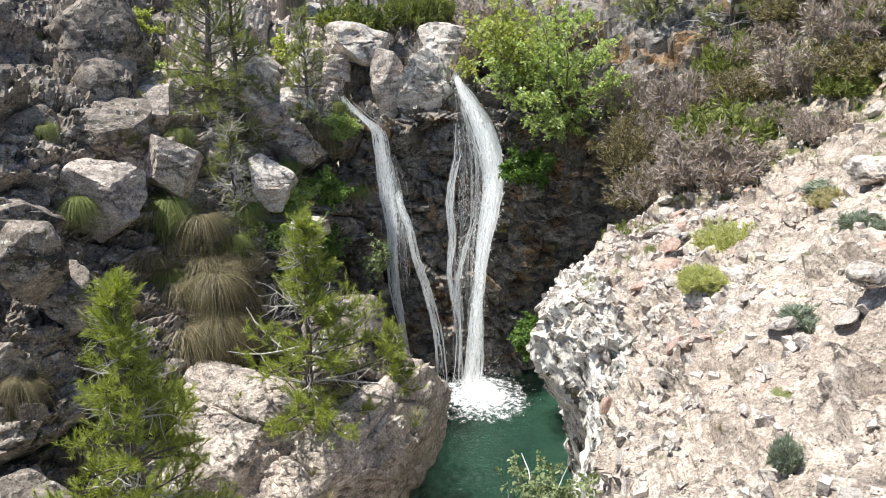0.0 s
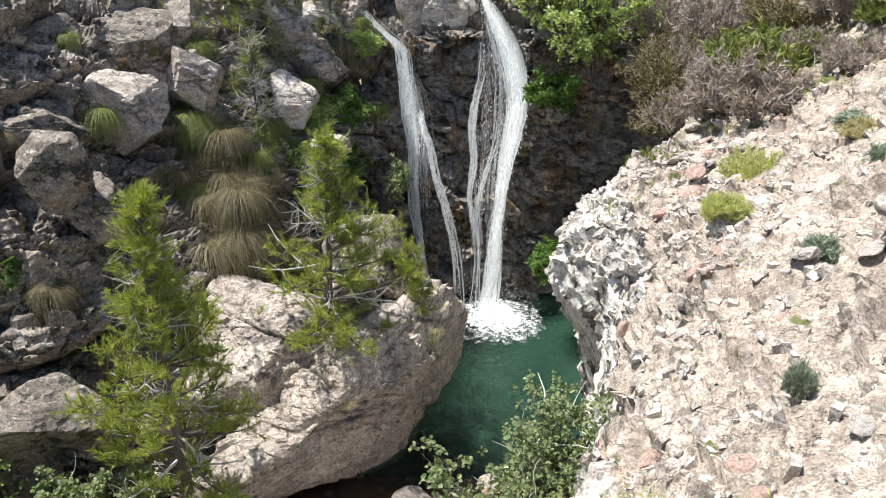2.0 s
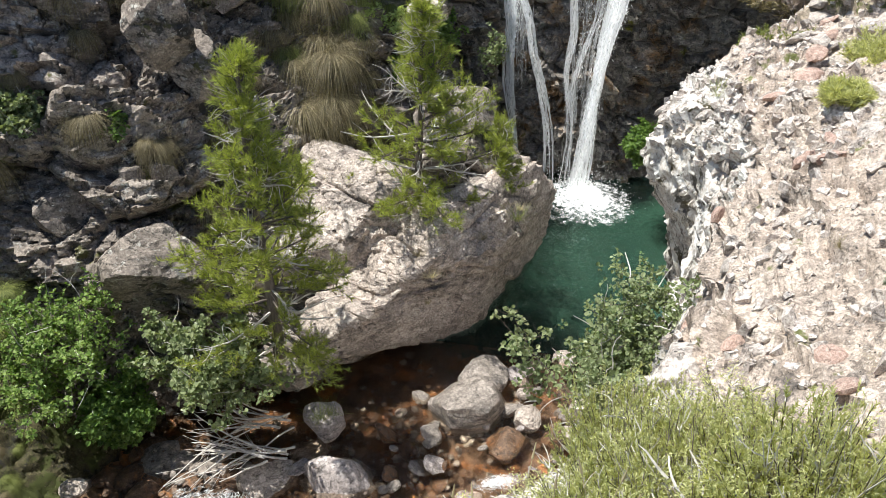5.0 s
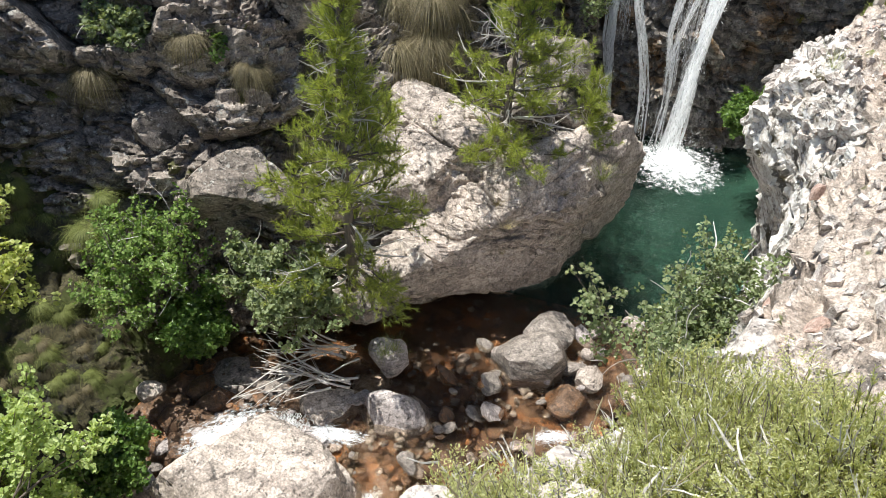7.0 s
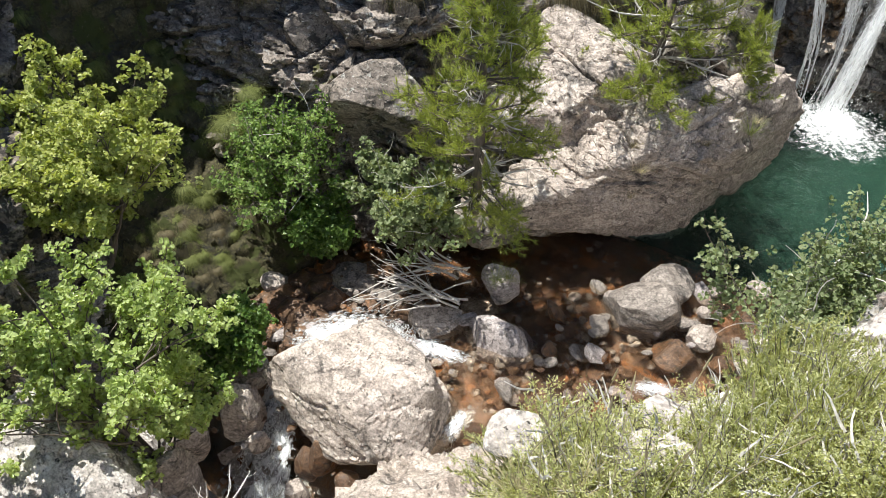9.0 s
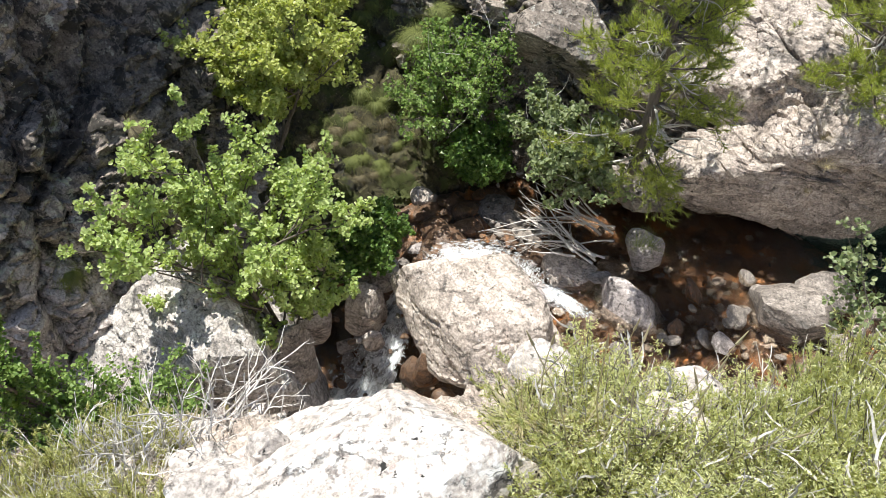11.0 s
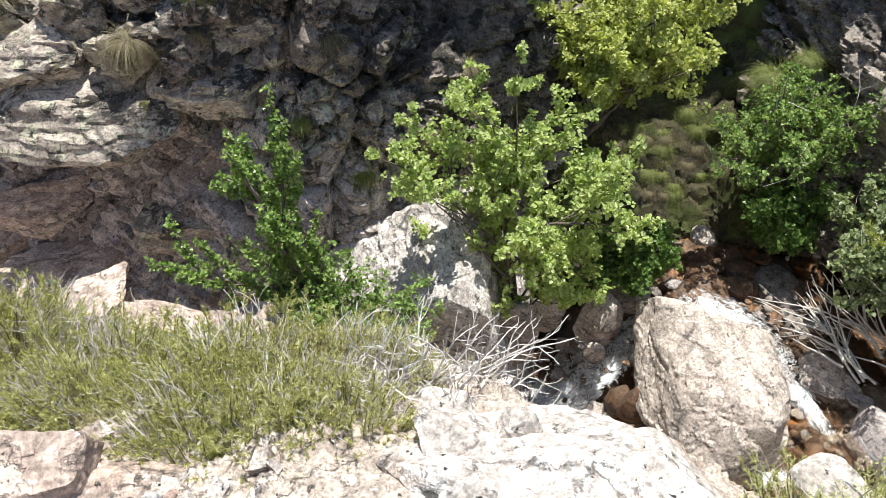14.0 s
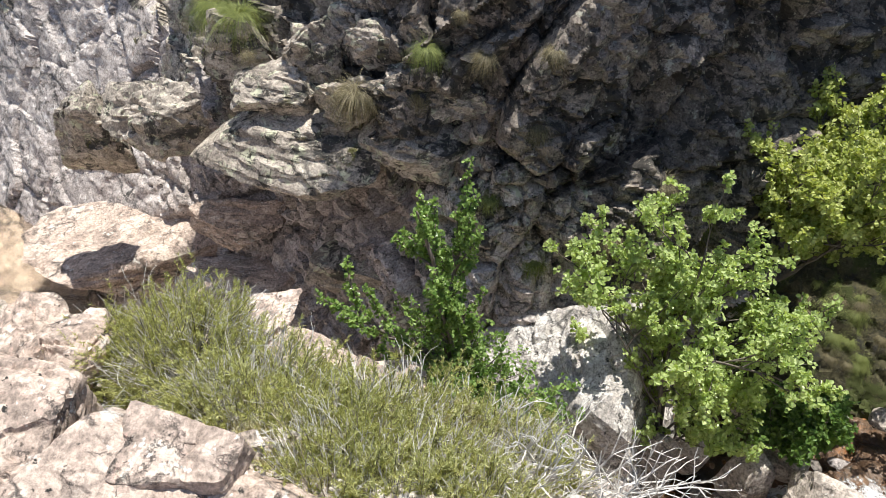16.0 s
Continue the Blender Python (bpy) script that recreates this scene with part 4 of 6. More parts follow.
boulder("stone", (-4.81, 4.59, 0.00), (0.27, 0.26, 0.22), ROCK_BOULDER, 65, (0, 0, 48), 4, 11, 0.05, label="grey stone lying half under water in the stream", category="stone", group="stones in the stream")
boulder("stone", (-3.16, 3.06, -0.52), (0.34, 0.32, 0.42), ROCK_RUST, 66, (0, 0, 48), 4, 11, 0.05, label="rust-brown wet stone in the stream bed", category="stone", group="stones in the stream")
boulder("stone", (-3.09, 2.71, -0.53), (0.27, 0.25, 0.28), ROCK_BOULDER, 67, (0, 0, 48), 4, 11, 0.05, label="grey stone lying half under water in the stream", category="stone", group="stones in the stream")
boulder("stone", (-3.73, 2.91, -0.38), (0.25, 0.23, 0.28), ROCK_BOULDER, 68, (0, 0, 48), 4, 11, 0.05, label="grey stone lying half under water in the stream", category="stone", group="stones in the stream")
boulder("stone", (-4.60, 3.05, 0.04), (0.41, 0.39, 0.32), ROCK_BOULDER, 69, (0, 0, 48), 4, 11, 0.05, label="grey stone lying half under water in the stream", category="stone", group="stones in the stream")
boulder("stone", (-4.29, 3.21, -0.21), (0.35, 0.33, 0.43), ROCK_BOULDER, 70, (0, 0, 48), 4, 11, 0.05, label="grey stone lying half under water in the stream", category="stone", group="stones in the stream")
boulder("stone", (-3.01, 3.08, -0.28), (0.33, 0.31, 0.47), ROCK_RUST, 71, (0, 0, 64), 4, 11, 0.05, label="rust-brown wet stone in the stream bed", category="stone", group="stones in the stream")
boulder("stone", (-2.63, 3.00, -0.33), (0.26, 0.24, 0.24), ROCK_RUST, 72, (0, 0, 64), 4, 11, 0.05, label="rust-brown wet stone in the stream bed", category="stone", group="stones in the stream")
boulder("stone", (-4.35, 2.55, -0.36), (0.41, 0.39, 0.57), ROCK_BOULDER, 73, (0, 0, 64), 4, 11, 0.05, label="grey stone lying half under water in the stream", category="stone", group="stones in the stream")
boulder("stone", (-5.29, -0.75, -0.32), (0.48, 0.46, 0.29), ROCK_BOULDER, 74, (0, 0, 96), 4, 11, 0.05, label="grey stone lying half under water in the stream", category="stone", group="stones in the stream")
boulder("stone", (-4.70, -1.76, 0.03), (0.59, 0.56, 0.27), ROCK_BOULDER, 75, (0, 0, 64), 4, 11, 0.05, label="grey stone lying half under water in the stream", category="stone", group="stones in the stream")
# sunlit cliff rocks get paler materials, shaded ones ROCK_SHADE: light in the colour
boulder("rock", (-5.27, 11.83, 5.87), (1.63, 1.38, 2.20), ROCK_SHADE, 101, (0, 0, 0), 5, 10, 0.1, label="tall rock tower standing on the cliff", category="rock", boxy=5.0, trim=(0.55, 0.88))
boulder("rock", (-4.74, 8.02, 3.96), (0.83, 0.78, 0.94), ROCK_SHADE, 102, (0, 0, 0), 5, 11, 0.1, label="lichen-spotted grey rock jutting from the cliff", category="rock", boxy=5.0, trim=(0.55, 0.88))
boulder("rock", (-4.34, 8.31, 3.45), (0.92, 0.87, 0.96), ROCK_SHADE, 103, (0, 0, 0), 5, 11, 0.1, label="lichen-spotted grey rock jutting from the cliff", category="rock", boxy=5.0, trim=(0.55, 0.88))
boulder("rock", (-3.98, 10.83, 4.33), (1.00, 0.94, 0.99), ROCK_BOULDER, 104, (0, 0, 0), 5, 11, 0.1, label="lichen-spotted grey rock jutting from the cliff", category="rock", boxy=5.0, trim=(0.55, 0.88))
boulder("rock", (-3.25, 12.80, 5.22), (1.32, 1.25, 1.22), ROCK_PALE, 105, (0, 0, 0), 5, 11, 0.1, label="lichen-spotted grey rock jutting from the cliff", category="rock", boxy=5.0, trim=(0.55, 0.88))
boulder("rock", (-1.62, 14.42, 5.76), (1.50, 1.42, 0.81), ROCK_PALE, 106, (0, 0, 0), 5, 11, 0.1, label="pale boulder lodged above the lip of the falls", category="rock", boxy=5.0, trim=(0.55, 0.88))
boulder("rock", (-0.35, 13.41, 5.18), (0.99, 0.93, 1.30), ROCK_PALE, 107, (0, 0, 0), 5, 11, 0.1, label="white rounded rock between the two falls", category="rock", boxy=5.0, trim=(0.55, 0.88))
boulder("rock", (-0.95, 13.51, 5.26), (0.63, 0.60, 1.21), ROCK_BOULDER, 108, (0, 0, 0), 4, 11, 0.1, label="lichen-spotted grey rock jutting from the cliff", category="rock", boxy=5.0, trim=(0.55, 0.88))
boulder("rock", (-2.75, 11.71, 3.87), (0.96, 0.90, 0.79), ROCK_PALE, 109, (0, 0, 0), 4, 11, 0.1, label="lichen-spotted grey rock jutting from the cliff", category="rock", boxy=5.0, trim=(0.55, 0.88))
boulder("rock", (-1.88, 13.84, 5.40), (0.65, 0.62, 0.45), ROCK_BOULDER, 110, (0, 0, 0), 4, 11, 0.1, label="lichen-spotted grey rock jutting from the cliff", category="rock", boxy=5.0, trim=(0.55, 0.88))
boulder("rock", (-0.02, 14.81, 5.67), (1.09, 1.02, 0.83), ROCK_PALE, 111, (0, 0, 0), 4, 11, 0.1, label="lichen-spotted grey rock jutting from the cliff", category="rock", boxy=5.0, trim=(0.55, 0.88))
boulder("rock", (-5.02, 10.85, 4.69), (1.57, 1.48, 1.15), ROCK_SHADE, 112, (0, 0, 0), 5, 10, 0.1, label="lichen-spotted grey rock jutting from the cliff", category="rock", boxy=5.0, trim=(0.55, 0.88))
boulder("rock", (-5.61, 10.26, 4.70), (1.27, 1.20, 1.04), ROCK_SHADE, 113, (0, 0, 0), 5, 10, 0.1, label="lichen-spotted grey rock jutting from the cliff", category="rock", boxy=5.0, trim=(0.55, 0.88))
boulder("rock", (-4.48, 9.94, 4.15), (1.12, 1.06, 0.98), ROCK_BOULDER, 114, (0, 0, 0), 5, 10, 0.1, label="lichen-spotted grey rock jutting from the cliff", category="rock", boxy=5.0, trim=(0.55, 0.88))
boulder("rock", (-5.19, 8.82, 4.16), (0.90, 0.85, 0.59), ROCK_SHADE, 115, (0, 0, 0), 5, 11, 0.1, label="lichen-spotted grey rock jutting from the cliff", category="rock", boxy=5.0, trim=(0.55, 0.88))
boulder("rock", (-5.03, 11.51, 5.37), (1.07, 1.01, 0.91), ROCK_SHADE, 116, (0, 0, 0), 4, 11, 0.1, label="lichen-spotted grey rock jutting from the cliff", category="rock", boxy=5.0, trim=(0.55, 0.88))
boulder("rock", (-2.55, 13.01, 5.05), (0.83, 0.78, 0.64), ROCK_PALE, 117, (0, 0, 0), 4, 11, 0.1, label="lichen-spotted grey rock jutting from the cliff", category="rock", boxy=5.0, trim=(0.55, 0.88))
boulder("rock", (-3.80, 16.91, 6.00), (1.46, 1.38, 1.52), ROCK_PALE, 118, (0, 0, 0), 4, 11, 0.1, label="lichen-spotted grey rock jutting from the cliff", category="rock", boxy=5.0, trim=(0.55, 0.88))
boulder("rock", (-2.41, 16.03, 6.00), (1.00, 0.95, 0.78), ROCK_PALE, 119, (0, 0, 0), 4, 11, 0.1, label="lichen-spotted grey rock jutting from the cliff", category="rock", boxy=5.0, trim=(0.55, 0.88))
boulder("rock", (-2.08, 11.00, 3.36), (0.73, 0.69, 0.47), ROCK_PALE, 120, (0, 0, 0), 4, 11, 0.1, label="lichen-spotted grey rock jutting from the cliff", category="rock", boxy=5.0, trim=(0.55, 0.88))
boulder("rock", (-4.36, 11.63, 4.96), (0.78, 0.73, 0.81), ROCK_BOULDER, 121, (0, 0, 0), 4, 11, 0.1, label="lichen-spotted grey rock jutting from the cliff", category="rock", boxy=5.0, trim=(0.55, 0.88))
boulder("rock", (-2.43, 13.86, 5.41), (0.66, 0.62, 0.68), ROCK_PALE, 122, (0, 0, 0), 4, 11, 0.1, label="lichen-spotted grey rock jutting from the cliff", category="rock", boxy=5.0, trim=(0.55, 0.88))
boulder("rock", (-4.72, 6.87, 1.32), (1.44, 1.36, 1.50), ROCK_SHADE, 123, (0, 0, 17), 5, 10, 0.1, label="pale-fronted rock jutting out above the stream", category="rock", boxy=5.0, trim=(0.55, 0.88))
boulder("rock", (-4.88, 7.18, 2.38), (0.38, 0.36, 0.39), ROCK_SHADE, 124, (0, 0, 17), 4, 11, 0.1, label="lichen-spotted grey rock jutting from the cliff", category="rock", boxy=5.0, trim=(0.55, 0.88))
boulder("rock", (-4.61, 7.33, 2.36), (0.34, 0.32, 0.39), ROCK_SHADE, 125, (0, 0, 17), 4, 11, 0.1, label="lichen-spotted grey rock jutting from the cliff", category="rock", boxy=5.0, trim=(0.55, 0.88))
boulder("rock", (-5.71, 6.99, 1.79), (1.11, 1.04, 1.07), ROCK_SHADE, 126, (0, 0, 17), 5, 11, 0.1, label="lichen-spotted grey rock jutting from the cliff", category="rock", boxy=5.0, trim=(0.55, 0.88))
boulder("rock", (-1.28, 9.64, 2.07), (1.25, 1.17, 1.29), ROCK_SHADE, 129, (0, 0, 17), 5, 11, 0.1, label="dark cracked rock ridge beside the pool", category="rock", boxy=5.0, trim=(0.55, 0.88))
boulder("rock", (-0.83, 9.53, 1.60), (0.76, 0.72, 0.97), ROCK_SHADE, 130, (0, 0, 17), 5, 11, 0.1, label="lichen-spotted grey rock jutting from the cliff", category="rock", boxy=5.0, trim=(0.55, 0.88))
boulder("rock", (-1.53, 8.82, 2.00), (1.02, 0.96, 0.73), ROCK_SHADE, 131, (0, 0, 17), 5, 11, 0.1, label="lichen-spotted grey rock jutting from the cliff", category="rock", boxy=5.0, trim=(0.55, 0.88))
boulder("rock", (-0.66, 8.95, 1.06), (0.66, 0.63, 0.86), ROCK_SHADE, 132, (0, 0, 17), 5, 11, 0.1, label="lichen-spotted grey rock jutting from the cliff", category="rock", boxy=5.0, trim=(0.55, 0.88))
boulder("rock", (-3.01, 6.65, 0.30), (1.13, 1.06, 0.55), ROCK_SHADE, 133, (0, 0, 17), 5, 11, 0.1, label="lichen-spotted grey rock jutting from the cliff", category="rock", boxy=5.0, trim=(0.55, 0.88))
boulder("rock", (0.62, 2.51, 4.59), (0.38, 0.29, 0.42), ROCK_PALE, 151, (0, 0, 17), 5, 11, 0.1, label="pale grey rock bedded in the stony bank", category="rock")
boulder("rock", (-0.07, 1.36, 4.98), (0.24, 0.23, 0.13), ROCK_PALE, 152, (0, 0, 17), 5, 11, 0.1, label="pale grey rock bedded in the stony bank", category="rock")
boulder("rock", (0.57, 2.17, 4.76), (0.29, 0.27, 0.10), ROCK_PALE, 153, (0, 0, 17), 4, 11, 0.1, label="pale grey rock bedded in the stony bank", category="rock")
boulder("rock", (-0.73, 0.39, 4.97), (0.13, 0.13, 0.12), ROCK_PALE, 154, (0, 0, 48), 5, 11, 0.1, label="pale grey rock bedded in the stony bank", category="rock")
boulder("rock", (-0.86, 0.24, 4.83), (0.20, 0.19, 0.11), ROCK_PALE, 155, (0, 0, 48), 4, 11, 0.1, label="pale grey rock bedded in the stony bank", category="rock")
boulder("rock", (-0.82, 0.50, 4.76), (0.11, 0.11, 0.08), ROCK_PALE, 156, (0, 0, 48), 4, 11, 0.1, label="pale grey rock bedded in the stony bank", category="rock")
boulder("rock", (-0.72, 0.24, 4.96), (0.25, 0.24, 0.15), ROCK_PALE, 158, (0, 0, 77), 5, 11, 0.1, label="pale grey rock bedded in the stony bank", category="rock")
boulder("rock", (-0.70, 0.54, 4.86), (0.25, 0.24, 0.10), ROCK_PALE, 159, (0, 0, 77), 5, 11, 0.1, label="pale grey rock bedded in the stony bank", category="rock")
boulder("rock", (-0.42, 1.14, 4.98), (0.19, 0.18, 0.09), ROCK_PALE, 160, (0, 0, 48), 5, 11, 0.1, label="pale grey rock bedded in the stony bank", category="rock")
boulder("rock", (-0.02, 1.22, 5.03), (0.25, 0.23, 0.20), ROCK_PALE, 161, (0, 0, 48), 5, 11, 0.1, label="pale grey rock bedded in the stony bank", category="rock")
mid = (-0.74, -0.80, 4.80)
hewn("rock", mid, planes_by(mid, ((0.12, 0.10, 1.0), (-0.80, -0.84, 4.98)), ((-0.92, 0.25, 0.1), (-0.93, -0.75, 4.9)), ((-0.45, -0.85, 0.05), (-0.9, -1.12, 4.9)), ((-0.3, 0.9, 0.25), (-0.75, -0.42, 4.9)), ((1, 0, 0.1), (-0.45, -0.8, 4.9)), ((-0.55, 0.25, 0.8), (-0.87, -0.76, 4.95)), ((0, 0, -1), (0, 0, 4.45))),
     ROCK_PINK, 162, 6, 0.012, 0.022, "pinkish grey slab of rock on the bank", "rock", block=0.22)
mid = (-0.90, -1.42, 4.80)
hewn("rock", mid, planes_by(mid, ((0.1, -0.05, 1.0), (-1.0, -1.3, 5.0)), ((-0.2, 0.97, -0.05), (-0.95, -1.17, 4.9)), ((-0.97, 0.1, 0.15), (-1.12, -1.4, 4.9)), ((0.2, -1, 0.1), (-0.9, -1.8, 4.9)), ((1, 0, 0), (-0.55, -1.4, 4.9)), ((-0.6, 0.1, 0.75), (-1.08, -1.4, 4.97)), ((0, 0, -1), (0, 0, 4.3))),
     ROCK_PINK, 163, 6, 0.012, 0.022, "pinkish grey block of rock on the bank", "rock", block=0.25)
mid = (-0.88, -0.80, 4.99)
hewn("rock", mid, planes_by(mid, ((0.05, -0.05, 1.0), (-0.88, -0.8, 5.01)), ((-0.9, 0.2, 0.2), (-0.95, -0.8, 5.0)), ((0.2, 1, 0.1), (-0.88, -0.68, 5.0)), ((0.1, -1, 0.2), (-0.88, -1.0, 5.0)), ((1, 0.1, 0.2), (-0.78, -0.8, 5.0)), ((0, 0, -1), (0, 0, 4.9))),
     ROCK_PINK, 164, 5, 0.008, 0.01, "flat lichened stone lying on the slab", "stone", block=0.12)
boulder("rock", (-1.65, -1.77, 4.31), (0.39, 0.37, 0.21), ROCK_PINK, 165, (0, 0, 96), 5, 13, 0.17, label="pale grey rock bedded in the stony bank", category="rock", boxy=6.0, trim=(0.50, 0.85))
boulder("rock", (-1.43, -1.58, 4.44), (0.42, 0.40, 0.27), ROCK_PINK, 166, (0, 0, 96), 5, 13, 0.17, label="pale grey rock bedded in the stony bank", category="rock", boxy=6.0, trim=(0.50, 0.85))
boulder("rock", (-2.92, -1.47, 2.77), (0.67, 0.63, 0.28), ROCK_PINK, 167, (0, 0, 96), 5, 13, 0.17, label="pale grey rock bedded in the stony bank", category="rock", boxy=6.0, trim=(0.50, 0.85))
boulder("rock", (-3.04, -1.07, 2.20), (0.85, 0.80, 0.23), ROCK_PINK, 168, (0, 0, 96), 5, 13, 0.17, label="pale grey rock bedded in the stony bank", category="rock", boxy=6.0, trim=(0.50, 0.85))
boulder("rock", (-3.03, -0.57, 1.90), (0.83, 0.79, 0.22), ROCK_PINK, 169, (0, 0, 96), 5, 13, 0.17, label="pale grey rock bedded in the stony bank", category="rock", boxy=6.0, trim=(0.50, 0.85))
boulder("rock", (-2.24, 0.44, 2.73), (0.47, 0.44, 0.16), ROCK_PINK, 170, (0, 0, 96), 5, 13, 0.17, label="pale grey rock bedded in the stony bank", category="rock", boxy=6.0, trim=(0.50, 0.85))
boulder("rock", (-2.76, 0.03, 2.07), (0.59, 0.56, 0.16), ROCK_PINK, 171, (0, 0, 77), 5, 13, 0.17, label="pale grey rock bedded in the stony bank", category="rock", boxy=6.0, trim=(0.50, 0.85))
boulder("rock", (-2.68, -0.53, 2.27), (0.61, 0.58, 0.15), ROCK_PINK, 172, (0, 0, 77), 5, 13, 0.17, label="pale grey rock bedded in the stony bank", category="rock", boxy=6.0, trim=(0.50, 0.85))
boulder("rock", (-3.28, -0.67, 1.47), (0.87, 0.82, 0.14), ROCK_PINK, 173, (0, 0, 64), 5, 13, 0.17, label="pale grey rock bedded in the stony bank", category="rock", boxy=6.0, trim=(0.50, 0.85))
boulder("rock", (1.78, 4.58, 5.01), (0.49, 0.46, 0.30), ROCK_PALE, 174, (0, 0, 0), 5, 11, 0.1, label="pale grey rock bedded in the stony bank", category="rock")
boulder("rock", (1.99, 4.47, 4.98), (0.45, 0.42, 0.17), ROCK_PALE, 175, (0, 0, 0), 5, 11, 0.1, label="pale grey rock bedded in the stony bank", category="rock")
boulder("rock", (1.54, 4.76, 4.81), (0.30, 0.28, 0.18), ROCK_PALE, 176, (0, 0, 0), 4, 11, 0.1, label="pale grey rock bedded in the stony bank", category="rock")
boulder("rock", (3.17, 5.59, 5.62), (0.36, 0.34, 0.21), ROCK_PALE, 177, (0, 0, 0), 4, 11, 0.1, label="pale grey rock bedded in the stony bank", category="rock")
boulder("rock", (2.02, 4.90, 5.04), (0.26, 0.25, 0.18), ROCK_PALE, 178, (0, 0, 0), 4, 11, 0.1, label="pale grey rock bedded in the stony bank", category="rock")
boulder("rock", (1.93, 3.29, 5.70), (0.16, 0.15, 0.12), ROCK_PALE, 179, (0, 0, 0), 4, 11, 0.1, label="pale grey rock bedded in the stony bank", category="rock")
boulder("rock", (-6.60, -3.68, 1.31), (1.34, 0.88, 1.10), ROCK_WALL, 201, (0, 0, 91), 5, 12, 0.16, label="lichen-grown block jutting from the far wall", category="rock", boxy=5.0, trim=(0.58, 0.9))
boulder("rock", (-7.18, -2.88, 2.14), (0.97, 0.64, 0.79), ROCK_WALL, 202, (0, 0, 91), 5, 12, 0.16, label="lichen-grown block jutting from the far wall", category="rock", boxy=5.0, trim=(0.58, 0.9))
boulder("rock", (-6.36, -0.47, 2.45), (1.12, 0.74, 0.70), ROCK_WALL, 203, (0, 0, 91), 5, 12, 0.16, label="lichen-grown block jutting from the far wall", category="rock", boxy=5.0, trim=(0.58, 0.9))
boulder("rock", (-6.38, -2.02, 1.59), (2.07, 1.37, 0.65), ROCK_WALL, 204, (0, 0, 91), 5, 12, 0.16, label="lichen-grown block jutting from the far wall", category="rock", boxy=5.0, trim=(0.58, 0.9))
boulder("rock", (-6.20, -0.68, 1.90), (1.55, 1.02, 0.56), ROCK_WALL, 205, (0, 0, 91), 5, 12, 0.16, label="lichen-grown block jutting from the far wall", category="rock", boxy=5.0, trim=(0.58, 0.9))
boulder("rock", (-6.86, -4.68, 0.79), (0.94, 0.62, 1.22), ROCK_WALL, 206, (0, 0, 91), 5, 12, 0.16, label="lichen-grown block jutting from the far wall", category="rock", boxy=5.0, trim=(0.58, 0.9))
boulder("rock", (-6.90, -1.97, 2.32), (0.72, 0.47, 0.78), ROCK_WALL, 207, (0, 0, 91), 5, 12, 0.16, label="lichen-grown block jutting from the far wall", category="rock", boxy=5.0, trim=(0.58, 0.9))
boulder("rock", (-6.73, -1.22, 2.56), (0.74, 0.49, 0.64), ROCK_WALL, 208, (0, 0, 91), 5, 12, 0.16, label="lichen-grown block jutting from the far wall", category="rock", boxy=5.0, trim=(0.58, 0.9))
boulder("rock", (-6.59, -2.18, 2.00), (1.03, 0.68, 0.57), ROCK_WALL, 209, (0, 0, 91), 5, 12, 0.16, label="lichen-grown block jutting from the far wall", category="rock", boxy=5.0, trim=(0.58, 0.9))
boulder("rock", (-6.42, -1.44, 2.14), (0.80, 0.53, 0.58), ROCK_WALL, 210, (0, 0, 91), 5, 12, 0.16, label="lichen-grown block jutting from the far wall", category="rock", boxy=5.0, trim=(0.58, 0.9))
boulder("rock", (-6.96, -4.63, -1.28), (3.38, 2.23, 1.05), ROCK_PINK, 231, (0, 0, 91), 5, 12, 0.14, label="smooth pinkish slab of rock by the lower stream", category="rock", boxy=5.0, trim=(0.58, 0.9))
boulder("rock", (-6.27, -2.51, -0.89), (2.28, 1.51, 0.87), ROCK_PINK, 232, (0, 0, 91), 5, 12, 0.14, label="smooth pinkish slab of rock by the lower stream", category="rock", boxy=5.0, trim=(0.58, 0.9))
boulder("rock", (-6.62, -2.95, -0.10), (1.29, 0.85, 0.55), ROCK_PINK, 233, (0, 0, 91), 5, 12, 0.14, label="smooth pinkish slab of rock by the lower stream", category="rock", boxy=5.0, trim=(0.58, 0.9))
boulder("rock", (-6.27, -1.04, -0.13), (2.23, 1.47, 0.94), ROCK_WALL, 241, (0, 0, 91), 5, 12, 0.14, label="water-worn grey-brown rock at the foot of the far wall", category="rock", boxy=5.0, trim=(0.58, 0.9))
boulder("rock", (-5.98, 0.61, 0.70), (1.80, 1.19, 0.93), ROCK_WALL, 242, (0, 0, 91), 5, 12, 0.14, label="water-worn grey-brown rock at the foot of the far wall", category="rock", boxy=5.0, trim=(0.58, 0.9))
boulder("rock", (-5.68, -0.19, -0.00), (1.73, 1.14, 0.76), ROCK_WALL, 243, (0, 0, 91), 5, 12, 0.14, label="water-worn grey-brown rock at the foot of the far wall", category="rock", boxy=5.0, trim=(0.58, 0.9))


